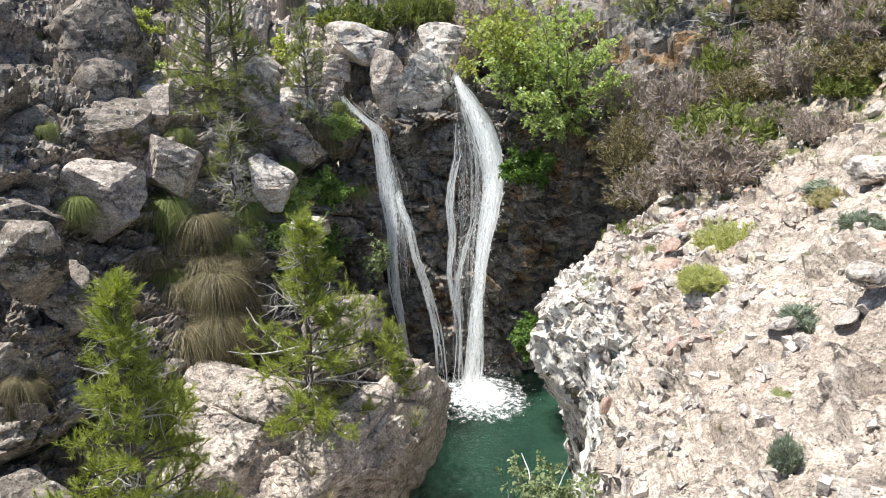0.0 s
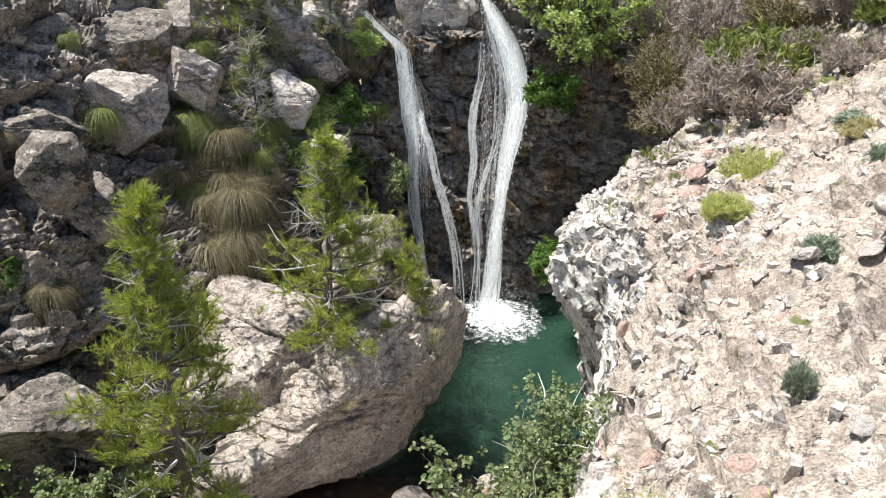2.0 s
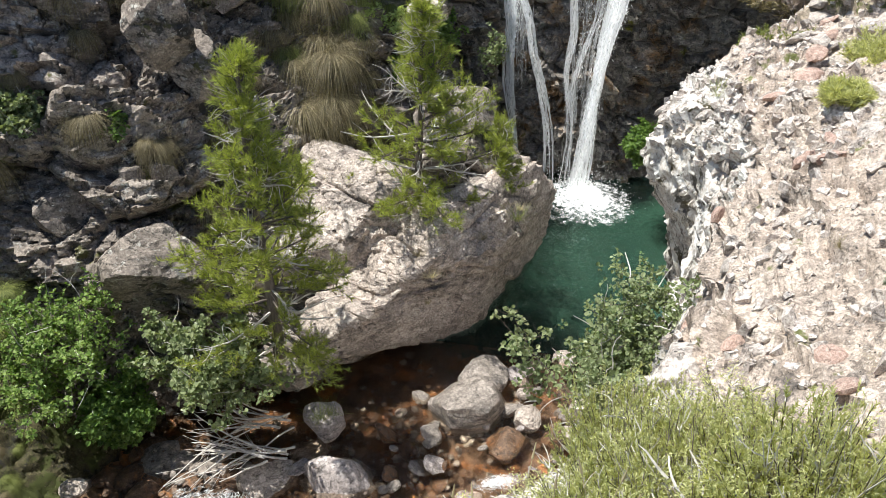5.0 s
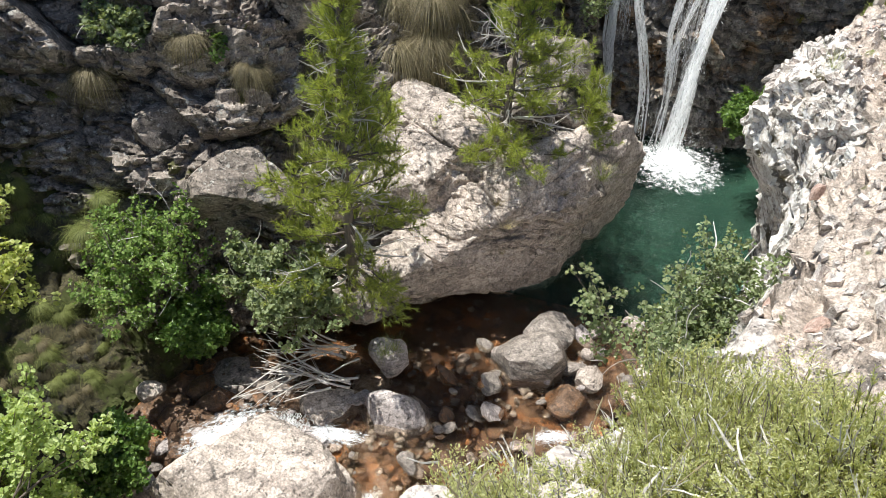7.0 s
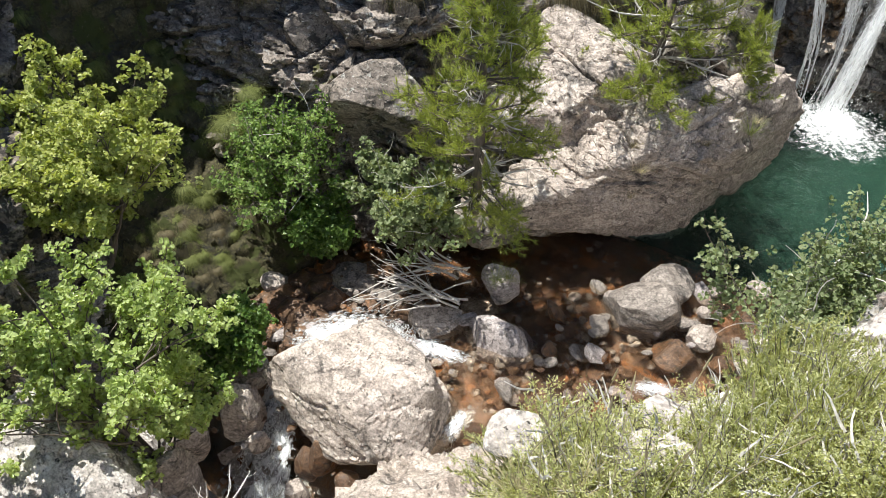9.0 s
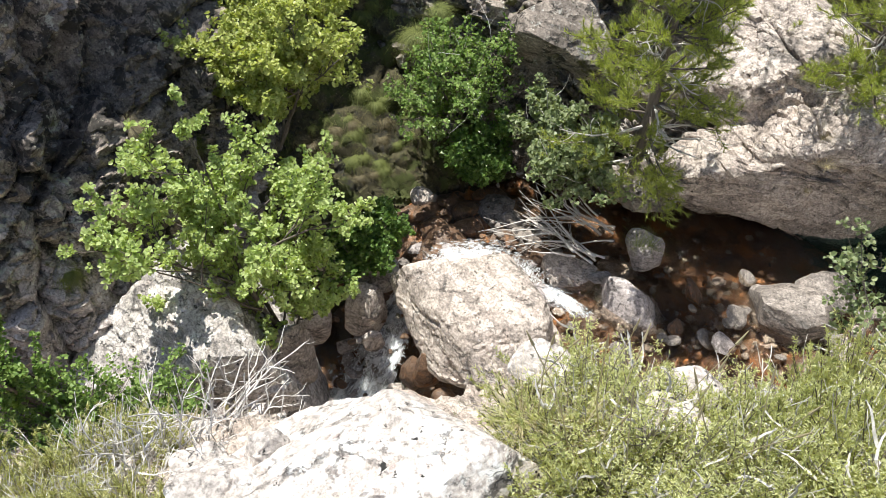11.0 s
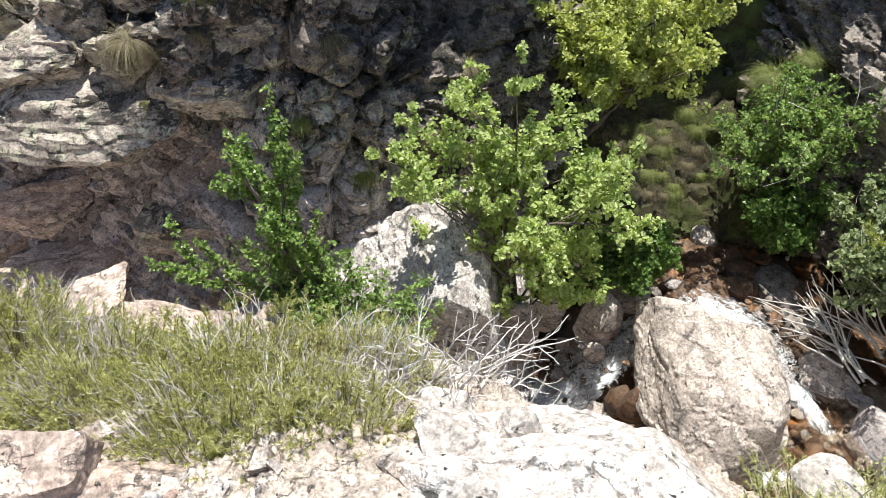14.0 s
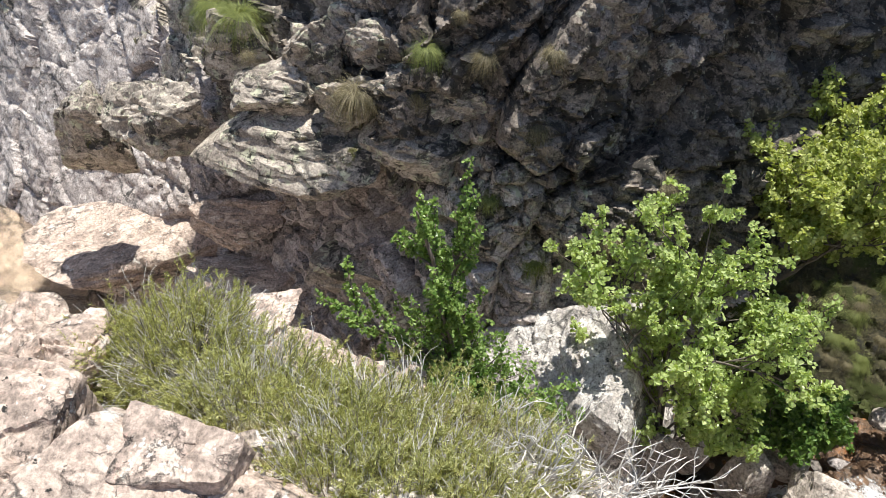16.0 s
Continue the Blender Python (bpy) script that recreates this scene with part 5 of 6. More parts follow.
# ---- falling water ----
def foam_material(name, streak=(1, 1, 1), cover=(0.42, 0.62)):
    """White water: torn into streaks along its fall, clear between them."""
    m = Nodes(name)
    at = m.coords(streak)
    n = m.noise(at, 7.0, 8, 0.7, 0.2)
    m.done((0.95, 0.96, 0.97), 0.35, m.bump(n, 0.6, 0.03), Subsurface_Weight=0.0)
    tr = m.node("BsdfTranslucent", Color=(0.95, 0.96, 0.97, 1))
    body = m.node("MixShader", Fac=0.7, i1=m.bsdf.outputs[0], i2=tr.outputs[0])
    clear = m.node("BsdfTransparent")
    holes = m.ramp(n, (cover[0], (0, 0, 0)), (cover[1], (1, 1, 1)))
    mixed = m.node("MixShader", Fac=holes, i1=clear.outputs[0], i2=body.outputs[0])
    m.tree.links.new(mixed.outputs[0], m.out.inputs["Surface"])
    return m.mat


FALL = foam_material("falling_white_water", (8.0, 8.0, 0.7), (0.29, 0.50))
VEIL = foam_material("thin_water_veil", (12.0, 12.0, 0.8), (0.46, 0.66))
FOAM = foam_material("churned_foam", (1, 1, 1), (0.38, 0.50))
m = Nodes("spreading_foam")
at = m.coords()
far = m.node("VectorMath", i0=at)
far.operation = "LENGTH"
level = m.node("Math", i0=m.noise(at, 9.0, 9, 0.75, 0.6), i1=m.node("Math", i0=far.outputs["Value"], i1=0.28).outputs[0])
level.operation = "SUBTRACT"
level.inputs[1].links[0].from_node.operation = "MULTIPLY"
m.done((0.9, 0.93, 0.95), 0.4)
gap = m.node("BsdfTransparent")
both = m.node("MixShader", Fac=m.ramp(level.outputs[0], (0.27, (0, 0, 0)), (0.50, (1, 1, 1))), i1=gap.outputs[0], i2=m.bsdf.outputs[0])
m.tree.links.new(both.outputs[0], m.out.inputs["Surface"])
SURF = m.mat
DROPS = leaf_material("white_spray", (0.86, 0.88, 0.90), (0.98, 0.98, 0.98), 0.5, 0.4)
DROPS.node_tree.nodes["Translucent BSDF"].inputs["Color"].links and DROPS.node_tree.links.remove(DROPS.node_tree.nodes["Translucent BSDF"].inputs["Color"].links[0])
DROPS.node_tree.nodes["Translucent BSDF"].inputs["Color"].default_value = (0.95, 0.96, 0.97, 1)


def fall_of_water(name, line, strands, seed, material, parent, thin=(0.02, 0.07), lane_count=7):
    """Ribbons of water down a line of (x, y, z, half width); each ribbon keeps its own lane and breaks up at its own heights."""
    rnd = random.Random(seed)
    pts = catmull(np.reshape(line, (-1, 4)), 110)
    b = Build()
    lanes = [rnd.uniform(-0.95, 0.95) for _ in range(lane_count)]
    for _ in range(strands):
        lane = max(-1.05, min(1.05, rnd.choice(lanes) + rnd.gauss(0, 0.09)))
        i0 = rnd.randint(0, 36) if rnd.random() < 0.5 else rnd.randint(0, 88)
        i1 = min(109, i0 + rnd.randint(20, 80))
        w = rnd.uniform(*thin)
        out = rnd.uniform(-0.06, 0.12)
        base = len(b.v)
        k = 0
        phase = rnd.uniform(0, 6)
        rnd_wave = rnd.uniform(9, 26)
        for i in range(i0, i1 + 1):
            x, y, z, h = pts[i]
            u = (i - i0) / (i1 - i0)
            ww = w * (0.25 + math.sin(math.pi * min(1, u * 1.02)) ** 0.6) * 0.5
            cx = x + lane * h + 0.005 * math.sin(i * 0.7 + phase) + 0.03 * noise.noise(Vector((lane * 9, phase, z * 1.3)))
            cy = y - out - 0.05 * noise.noise(Vector((phase, lane * 7, z * 2.1))) + 0.006 * math.sin(z * rnd_wave + phase * 3)
            b.v += [Vector((cx - ww, cy, z)), Vector((cx, cy - ww * 0.8, z)), Vector((cx + ww, cy, z))]
            k += 1
        for j in range(k - 1):
            q = base + 3 * j
            b.f += [(q, q + 1, q + 4, q + 3), (q + 1, q + 2, q + 5, q + 4)]
    return b.done(name, material, parent, smooth=True)


falls = thing("waterfall", (0, 0, 0), "white waterfall pouring in two chutes over dark rock into the pool", "waterfall")
core = [0.17, 13.01, 5.4, 0.05, 0.4, 12.95, 4.97, 0.155, 0.63, 12.87, 4.52, 0.22, 0.77, 12.8, 4.07, 0.2, 0.81, 12.71, 3.52, 0.167, 0.71, 12.61, 2.86, 0.146, 0.62, 12.5, 2.18, 0.10, 0.57, 12.39, 1.48, 0.10, 0.55, 12.29, 0.9, 0.12, 0.49, 12.15, 0.02, 0.18]
sheet = [0.14, 13.0, 5.33, 0.06, 0.28, 12.94, 4.92, 0.14, 0.38, 12.85, 4.39, 0.25, 0.42, 12.78, 3.96, 0.30, 0.42, 12.71, 3.47, 0.36, 0.40, 12.61, 2.86, 0.34, 0.36, 12.48, 2.06, 0.30, 0.38, 12.34, 1.19, 0.28, 0.4, 12.17, 0.02, 0.27]
outer_strand = [0.24, 12.9, 4.6, 0.06, 0.22, 12.81, 4.12, 0.07, 0.14, 12.74, 3.68, 0.067, 0.09, 12.67, 3.24, 0.067, 0.13, 12.57, 2.63, 0.056, 0.07, 12.48, 2.06, 0.057, 0.16, 12.39, 1.48, 0.063, 0.25, 12.29, 0.89, 0.07, 0.19, 12.17, 0.02, 0.094]
inner_strand = [0.5, 12.75, 3.74, 0.033, 0.53, 12.66, 3.19, 0.045, 0.4, 12.57, 2.63, 0.039, 0.28, 12.5, 2.18, 0.034, 0.24, 12.43, 1.72, 0.046, 0.3, 12.33, 1.13, 0.058, 0.34, 12.17, 0.02, 0.071]
left = [-1.71, 12.96, 5.06, 0.04, -1.42, 12.91, 4.76, 0.085, -1.12, 12.87, 4.48, 0.133, -1.03, 12.79, 4.0, 0.145, -0.95, 12.71, 3.51, 0.151, -0.89, 12.64, 3.07, 0.135, -0.87, 12.57, 2.63, 0.113, -0.86, 12.5, 2.17, 0.125, -0.81, 12.4, 1.59, 0.103, -0.72, 12.31, 1.01, 0.081, -0.56, 12.17, 0.02, 0.06]
thin_sheet = [-1.01, 12.83, 4.27, 0.056, -0.85, 12.76, 3.84, 0.139, -0.76, 12.7, 3.41, 0.179, -0.69, 12.61, 2.85, 0.191, -0.64, 12.52, 2.29, 0.192, -0.61, 12.42, 1.71, 0.171]
arm = [-0.80, 12.7, 3.5, 0.05, -0.76, 12.67, 3.24, 0.06, -0.62, 12.61, 2.85, 0.067, -0.5, 12.52, 2.34, 0.068, -0.33, 12.44, 1.83, 0.074, -0.19, 12.36, 1.31, 0.075, -0.1, 12.28, 0.83, 0.081, -0.03, 12.17, 0.02, 0.106]
fall_of_water("right_core", core, 90, 76, FALL, falls, (0.012, 0.06), 16)
fall_of_water("veil", sheet, 80, 72, VEIL, falls, (0.008, 0.03), 16)
fall_of_water("outer_strand", outer_strand, 16, 77, FALL, falls, (0.015, 0.04))
fall_of_water("inner_strand", inner_strand, 10, 78, FALL, falls, (0.012, 0.03))
fall_of_water("left_chute", left, 50, 73, FALL, falls, (0.010, 0.035), 14)
fall_of_water("thin_veil", thin_sheet, 50, 79, VEIL, falls, (0.008, 0.025), 14)
fall_of_water("left_arm", arm, 30, 74, FALL, falls, (0.010, 0.035))


def churn(name, at, rx, ry, lift, seed, parent=None, n=46, turn=0.0):
    """A mound of foam on the water, ragged at its rim."""
    b = Build()
    keep = {}
    for j in range(n + 1):
        for i in range(n + 1):
            u, v = 2 * i / n - 1, 2 * j / n - 1
            r = math.sqrt(u * u + v * v) + 0.38 * noise.fractal(Vector((u * 2.3 + seed, v * 2.3, 0)), 0.8, 2, 5)
            if r > 0.88:
                continue
            p = Vector((u * rx, v * ry, 0))
            p.z = 0.015 + max(0.0, 0.9 - r) ** 1.4 * lift * (1 + 0.9 * noise.fractal(p * 9 + Vector((seed, 0, 0)), 0.8, 2, 4))
            keep[i, j] = len(b.v)
            b.v.append(p)
    for i, j in keep:
        q = [(i, j), (i + 1, j), (i + 1, j + 1), (i, j + 1)]
        if all(k in keep for k in q):
            b.f.append(tuple(keep[k] for k in q))
    ob = b.done(name, FOAM, parent, smooth=True)
    ob.matrix_local = pose(*at, 0, 0, turn)
    return ob


churn("plunge_foam", (0.60, 11.95, 0.0), 0.36, 0.34, 0.14, 1, falls, 80)
churn("foam_ring", (0.64, 11.75, 0.004), 0.95, 1.05, 0.02, 3, falls, 60).data.materials[0] = SURF
churn("side_foam", (-0.5, 12.0, 0.0), 0.35, 0.25, 0.10, 2, falls)
def tumble(name, line, drops, seed, parent, big=0.05, torn=-0.3):
    """Torn clots of white water down the same line, with gaps where the water parts."""
    rnd = random.Random(seed)
    pts = catmull(np.reshape(line, (-1, 4)), 200)
    b = Build()
    while drops > 0:
        x, y, z, h = pts[rnd.randrange(200)]
        a = max(-1.3, min(1.3, rnd.gauss(0, 0.55)))
        if noise.noise(Vector((a * 2.2 + seed, z * 0.5, 0))) + 0.6 * noise.noise(Vector((a * 5 + seed, z * 2.2, 3))) < torn + 0.25 * abs(a):
            drops -= 0.3
            continue
        drops -= 1
        p = Vector((x + h * a + 0.03 * noise.noise(Vector((z * 2.5, seed, 0))), y - rnd.uniform(0.0, 0.2), z + rnd.uniform(-0.03, 0.03)))
        d = (Vector((0, 0, -1.3)) + rand_dir(rnd)).normalized()
        up = Vector((-0.25, -0.6, 0.8)) + rand_dir(rnd) * 0.6
        s = big * rnd.uniform(0.3, 1.2)
        b.leaf(p, d, up, s * 2.2, s * 0.42, 0.4)
    return tagged(b.done(name, DROPS, parent), kind="stuff")


tumble("core_spume", core, 5200, 92, falls, 0.027, -0.35)
tumble("sheet_spume", sheet, 900, 91, falls, 0.02, 0.0)
tumble("outer_spume", outer_strand, 900, 97, falls, 0.02, -0.2)
tumble("inner_spume", inner_strand, 250, 98, falls, 0.018, -0.15)
tumble("left_spume", left, 2000, 93, falls, 0.022, -0.2)
tumble("thin_spume", thin_sheet, 250, 99, falls, 0.016, 0.0)
tumble("arm_spume", arm, 1300, 94, falls, 0.022, -0.25)
rnd = random.Random(77)
b = Build()
for _ in range(900):
    a, r = rnd.uniform(0, 6.28), abs(rnd.gauss(0, 0.45))
    p = Vector((0.6 + r * math.cos(a) * 1.1, 11.95 + r * math.sin(a) * 0.9, max(0.02, rnd.gauss(0.2, 0.3) * math.exp(-r))))
    d = rand_dir(rnd, 0.2, 1)
    b.leaf(p, d, rand_dir(rnd), rnd.uniform(0.01, 0.035), rnd.uniform(0.008, 0.02))
b.done("spray", DROPS, falls)

cascade = thing("cascade", (0, 0, 0), "small white cascade tumbling between boulders of the stream", "cascade")
drop_a = [-3.95, 3.85, -0.26, 0.16, -3.88, 3.5, -0.40, 0.2, -3.78, 3.15, -0.68, 0.26, -3.60, 2.65, -1.0, 0.36, -3.50, 2.1, -1.18, 0.42]
TUMBLING = foam_material("tumbling_white_water", (2.2, 1.1, 1.1), (0.44, 0.58))
fall_of_water("chute", drop_a, 150, 81, TUMBLING, cascade, (0.02, 0.07), 14)
churn("foam", (-3.52, 2.35, -1.2), 0.42, 0.5, 0.2, 5, cascade, 40, 20)
def foam_patch(at, long, wide, turn, seed, parent):
    """Foam that thins out over running water."""
    ob = churn("foam_patch", (0, 0, 0), 1.1, 1.1, 0.05, seed, parent, 50)
    ob.data.materials[0] = SURF
    ob.matrix_local = pose(*at, 0, 0, turn) @ Matrix.Diagonal((long, wide, 1, 1))
    return ob


foam_patch((-3.72, 4.52, -0.225), 0.75, 0.36, 48, 11, cascade)
foam_patch((-2.6, 4.85, -0.20), 0.5, 0.16, 10, 16, cascade)
foam_patch((-1.95, 4.1, -0.20), 0.35, 0.14, 80, 17, cascade)
foam_patch((-3.5, 2.45, -1.16), 0.8, 0.75, 25, 12, cascade)
foam_patch((-0.25, 5.55, -0.11), 0.35, 0.12, 25, 14, cascade)
foam_patch((-5.2, -1.2, -1.48), 0.5, 0.4, 0, 15, cascade)
upper = [-3.1, 5.0, -0.14, 0.22, -3.4, 4.85, -0.16, 0.32, -3.72, 4.6, -0.17, 0.36, -4.0, 4.25, -0.20, 0.28]
tumble("spume", drop_a, 5200, 95, cascade, 0.03, -0.15)
tumble("upper_spume", upper, 2600, 96, cascade, 0.024, -0.1)

# light passes on through the falling water
for water in list(falls.children) + list(cascade.children):
    water.visible_shadow = False


# ---- trees ----
pine((-2.88, 6.1, 1.0), 3.5, 1.9, 201, "young yellow-green pine with grey dead twigs below the cliff", NEEDLES, 0.32, 1.55, "pines by the boulder")
pine((-1.68, 8.35, 1.7), 2.65, 2.1, 202, "young yellow-green pine with bleached bare twigs on the rock", NEEDLES, 0.42, 1.35, "pines by the boulder")
pine((-0.78, 9.4, 1.5), 0.95, 0.6, 203, "pine seedling growing from the rock above the pool", NEEDLES, 0.1, 0.8, "pines by the boulder")
pine((-3.75, 12.1, 4.4), 3.4, 1.9, 204, "thin sparse pine on top of the cliff", NEEDLES_DULL, 0.5, 0.6, "pines on the cliff")
pine((-3.25, 12.4, 4.4), 2.9, 1.3, 205, "thin sparse pine on top of the cliff", NEEDLES_DULL, 0.5, 0.6, "pines on the cliff")
pine((-2.32, 12.9, 4.5), 1.9, 0.8, 206, "small sparse pine beside the falls", NEEDLES_DULL, 0.5, 0.5, "pines on the cliff")
pine((-3.18, 11.2, 3.6), 1.3, 0.6, 207, "half-dead grey pine sapling on the ledge", NEEDLES_DULL, 0.8, 0.4, "pines on the cliff")
pine((4.5, 12.6, 5.2), 2.6, 1.6, 208, "young pine on the hillside above the falls", NEEDLES_DULL, 0.4, 0.8, "pines on the hillside")
pine((5.3, 12.6, 5.3), 2.8, 1.7, 209, "young pine on the hillside above the falls", NEEDLES, 0.3, 0.8, "pines on the hillside")
pine((3.6, 13.6, 5.4), 2.2, 1.5, 210, "young pine on the hillside above the falls", NEEDLES_DULL, 0.4, 0.8, "pines on the hillside")
pine((6.6, 12.4, 6.0), 2.6, 1.8, 211, "young pine on the hillside above the falls", NEEDLES_DULL, 0.4, 0.8, "pines on the hillside")
b = Build()
rnd = random.Random(5)
b.tube(wander(rnd, Vector((0, 0, -0.3)), Vector((0.05, 0, 1)), 5.0, 12, 0.04)[0], 0.30, 0.2, 14)
old = thing("pine_tree", (-3.1, 15.8, 5.4), "thick grey trunk of an old pine above the falls", "pine tree")
b.done("trunk", BARK, old, smooth=True)

leafy("alder_tree", (2.05, 12.75, 4.1), 2.7, 3.4, 221, "bright green leafy tree overhanging the waterfall", "tree", LEAF_BRIGHT, 0.05, 16000, stems=4, lean=(-0.1, -0.25), levels=3, low=0.2, dead=30)
leafy("alder_tree", (1.1, 13.4, 4.9), 1.9, 2.0, 222, "bright green leafy tree beside the lip of the falls", "tree", LEAF_YELLOW, 0.06, 5000, stems=3, lean=(0.1, -0.2), levels=3, low=0.2)
leafy("alder_tree", (-3.9, 2.0, -0.5), 3.3, 1.8, 223, "bright spring-green leafy tree growing over the cascade", "tree", LEAF_BRIGHT, 0.044, 25000, stems=2, lean=(-0.22, -0.02), levels=3, low=0.15, flat=0.5)
leafy("alder_tree", (-5.75, 3.25, 1.0), 2.1, 1.4, 224, "yellow-green leafy tree in the shaded gully", "tree", LEAF_YELLOW, 0.046, 24000, stems=4, lean=(0.0, 0.0), levels=3, low=0.25)
leafy("bush", (-4.4, 3.3, 0.0), 1.0, 0.9, 225, "dark leafy bush in the shade by the cascade", "bush", LEAF_DEEP, 0.05, 1300, stems=4, levels=3, low=0.2)
leafy("bush", (-3.6, 0.1, 0.45), 1.45, 1.3, 226, "green leafy bush with one tall shoot on the bank", "bush", LEAF_MID, 0.037, 17000, stems=6, levels=3, low=0.2)
leafy("sapling", (-3.9, 0.0, 0.2), 2.7, 0.65, 227, "slim green leafy sapling by the far wall", "sapling", LEAF_MID, 0.036, 7500, stems=1, lean=(-0.2, 0), levels=2, low=0.3)
leafy("bush", (-3.6, 5.7, 0.35), 1.35, 0.95, 228, "grey-green leafy bush above the driftwood", "bush", LEAF_GREY, 0.055, 3800, stems=4, levels=3, low=0.25, dead=40)
leafy("bush", (-5.3, 5.7, 0.2), 1.8, 1.0, 229, "green leafy bush hanging over the stream bank", "bush", LEAF_MID, 0.045, 5200, stems=5, lean=(0.15, -0.2), levels=3, low=0.2, dead=20)
leafy("bush", (-4.6, 5.4, -0.1), 1.0, 1.0, 230, "dark green leafy bush at the stream's edge", "bush", LEAF_DEEP, 0.055, 2400, stems=4, levels=3, low=0.2)
leafy("bush", (-5.3, 7.6, 2.7), 0.6, 0.7, 231, "dense dark green bush on the cliff", "bush", LEAF_DEEP, 0.05, 1400, stems=4, levels=3)
leafy("bush", (-6.2, 7.2, 2.7), 0.9, 1.2, 232, "grey-green bush with bare twigs on the cliff", "bush", LEAF_GREY, 0.05, 1800, stems=4, levels=3, dead=40)
leafy("bush", (0.55, 3.3, 3.45), 1.05, 1.1, 233, "grey-green spiny bush with bleached twigs on the bank", "bush", LEAF_GREY, 0.028, 6500, stems=7, levels=3, low=0.2, dead=70, thick=0.012)
leafy("bush", (-1.05, 12.2, 1.9), 1.0, 0.6, 234, "small pale green bush beside the waterfall", "bush", LEAF_GREY, 0.055, 900, stems=2, lean=(0.1, -0.2), levels=2)
leafy("bush", (1.45, 11.6, 0.9), 0.8, 0.7, 235, "bright green bush at the foot of the rock", "bush", LEAF_DEEP, 0.05, 1400, stems=4, levels=3)
leafy("bush", (-6.3, 9.3, 4.2), 0.7, 1.2, 236, "low green bush on the cliff ledge", "bush", LEAF_DEEP, 0.05, 1200, stems=4, levels=3)

for k, (x, y, z, h, w, leaf) in enumerate([(-2.25, 12.2, 2.2, 0.9, 0.9, LEAF_MID), (-1.9, 12.5, 3.2, 0.7, 0.7, LEAF_MID), (-2.5, 12.0, 3.2, 0.7, 0.8, LEAF_BRIGHT), (-1.75, 13.1, 4.3, 0.5, 0.6, LEAF_BRIGHT), (-3.0, 11.2, 2.9, 0.7, 0.8, LEAF_BRIGHT),
                                           (-2.5, 11.3, 2.0, 0.8, 0.8, LEAF_DEEP), (-4.3, 12.4, 5.0, 0.7, 1.0, LEAF_BRIGHT), (-5.0, 13.2, 5.6, 0.9, 1.2, LEAF_YELLOW), (-2.9, 14.4, 5.2, 0.8, 1.2, LEAF_YELLOW), (-7.2, 9.4, 5.0, 0.7, 1.3, LEAF_DEEP), (1.4, 12.2, 3.6, 0.8, 0.9, LEAF_DEEP)]):
    leafy("bush", (x, y, z), h, w, 250 + k, "leafy green bush rooted in the cliff beside the falls", "bush", leaf, 0.05, 1500, stems=4, levels=3, low=0.2, lean=(0.1, -0.25), group="bushes on the cliff")

# ---- shrubs of the near bank ----
for k, (x, y, z, w, h, green, label) in enumerate([
        (-0.02, 1.02, 4.98, 0.75, 0.24, BROOM_GREEN, "yellow-green needle-leaved shrub on the edge of the bank"),
        (-0.22, 1.12, 4.8, 0.55, 0.24, BROOM_GREEN, "yellow-green needle-leaved shrub on the edge of the bank"),
        (0.25, 1.25, 5.0, 0.65, 0.27, BROOM_GREEN, "yellow-green needle-leaved shrub on the edge of the bank"),
        (0.5, 1.45, 5.0, 0.75, 0.36, BROOM_GREEN, "yellow-green needle-leaved shrub on the edge of the bank"),
        (0.75, 1.35, 5.2, 0.6, 0.4, BROOM_GREEN, "yellow-green needle-leaved shrub on the edge of the bank"),
        (0.38, 1.8, 4.75, 0.6, 0.4, BROOM_GREEN, "yellow-green needle-leaved shrub on the edge of the bank")]):
    broom((x, y, z), w, h, 300 + k, label, green, 420, 0.013, 50, 0.25, group="shrubs on the near bank", spreadz=0.15, blade=0.0036)
# the band of low broom along the edge
for k, (x, y, z, w, h) in enumerate([(-1.5, -1.15, 4.3, 0.5, 0.36), (-1.46, -1.1, 4.3, 0.42, 0.3), (-1.56, -1.2, 4.3, 0.42, 0.36), (-1.19, -0.87, 4.56, 0.36, 0.15), (-1.27, -0.78, 4.48, 0.42, 0.2), (-1.12, -0.66, 4.56, 0.4, 0.17), (-1.30, -0.62, 4.38, 0.45, 0.22), (-1.05, -0.50, 4.6, 0.4, 0.17),
                                     (-1.28, -0.43, 4.36, 0.45, 0.25), (-0.96, -0.36, 4.68, 0.36, 0.15), (-1.2, -0.30, 4.46, 0.45, 0.22), (-1.30, -0.20, 4.32, 0.45, 0.2), (-0.98, -0.18, 4.70, 0.38, 0.16), (-1.15, -0.05, 4.5, 0.42, 0.18),
                                     (-1.38, -0.90, 4.30, 0.4, 0.2), (-1.3, 0.12, 4.25, 0.4, 0.18), (-1.05, 0.06, 4.56, 0.36, 0.16), (-1.25, 0.36, 4.12, 0.4, 0.18), (-0.86, -0.24, 4.80, 0.34, 0.17), (-0.9, -0.44, 4.73, 0.36, 0.18), (-0.98, -0.62, 4.67, 0.36, 0.18), (-0.84, -0.04, 4.78, 0.36, 0.2), (-1.08, -0.40, 4.56, 0.42, 0.24), (-1.1, -0.15, 4.58, 0.42, 0.24)]):
    label = "rounded olive-green bush on the stony bank" if k < 3 else "low olive broom with dry grey twigs on the bank"
    broom((x, y, z), w, h * (1.0 if k < 3 else (1.3, 1.55, 0.9)[k % 3]), 600 + k, label, BROOM_DARK if k < 3 else (BROOM_OLIVE, BROOM_DARK, BROOM_DRY)[k % 3], 280, 0.015, 60, 0.5, group="shrubs on the near bank", spreadz=0.05, blade=0.0028, thin=0.0018)
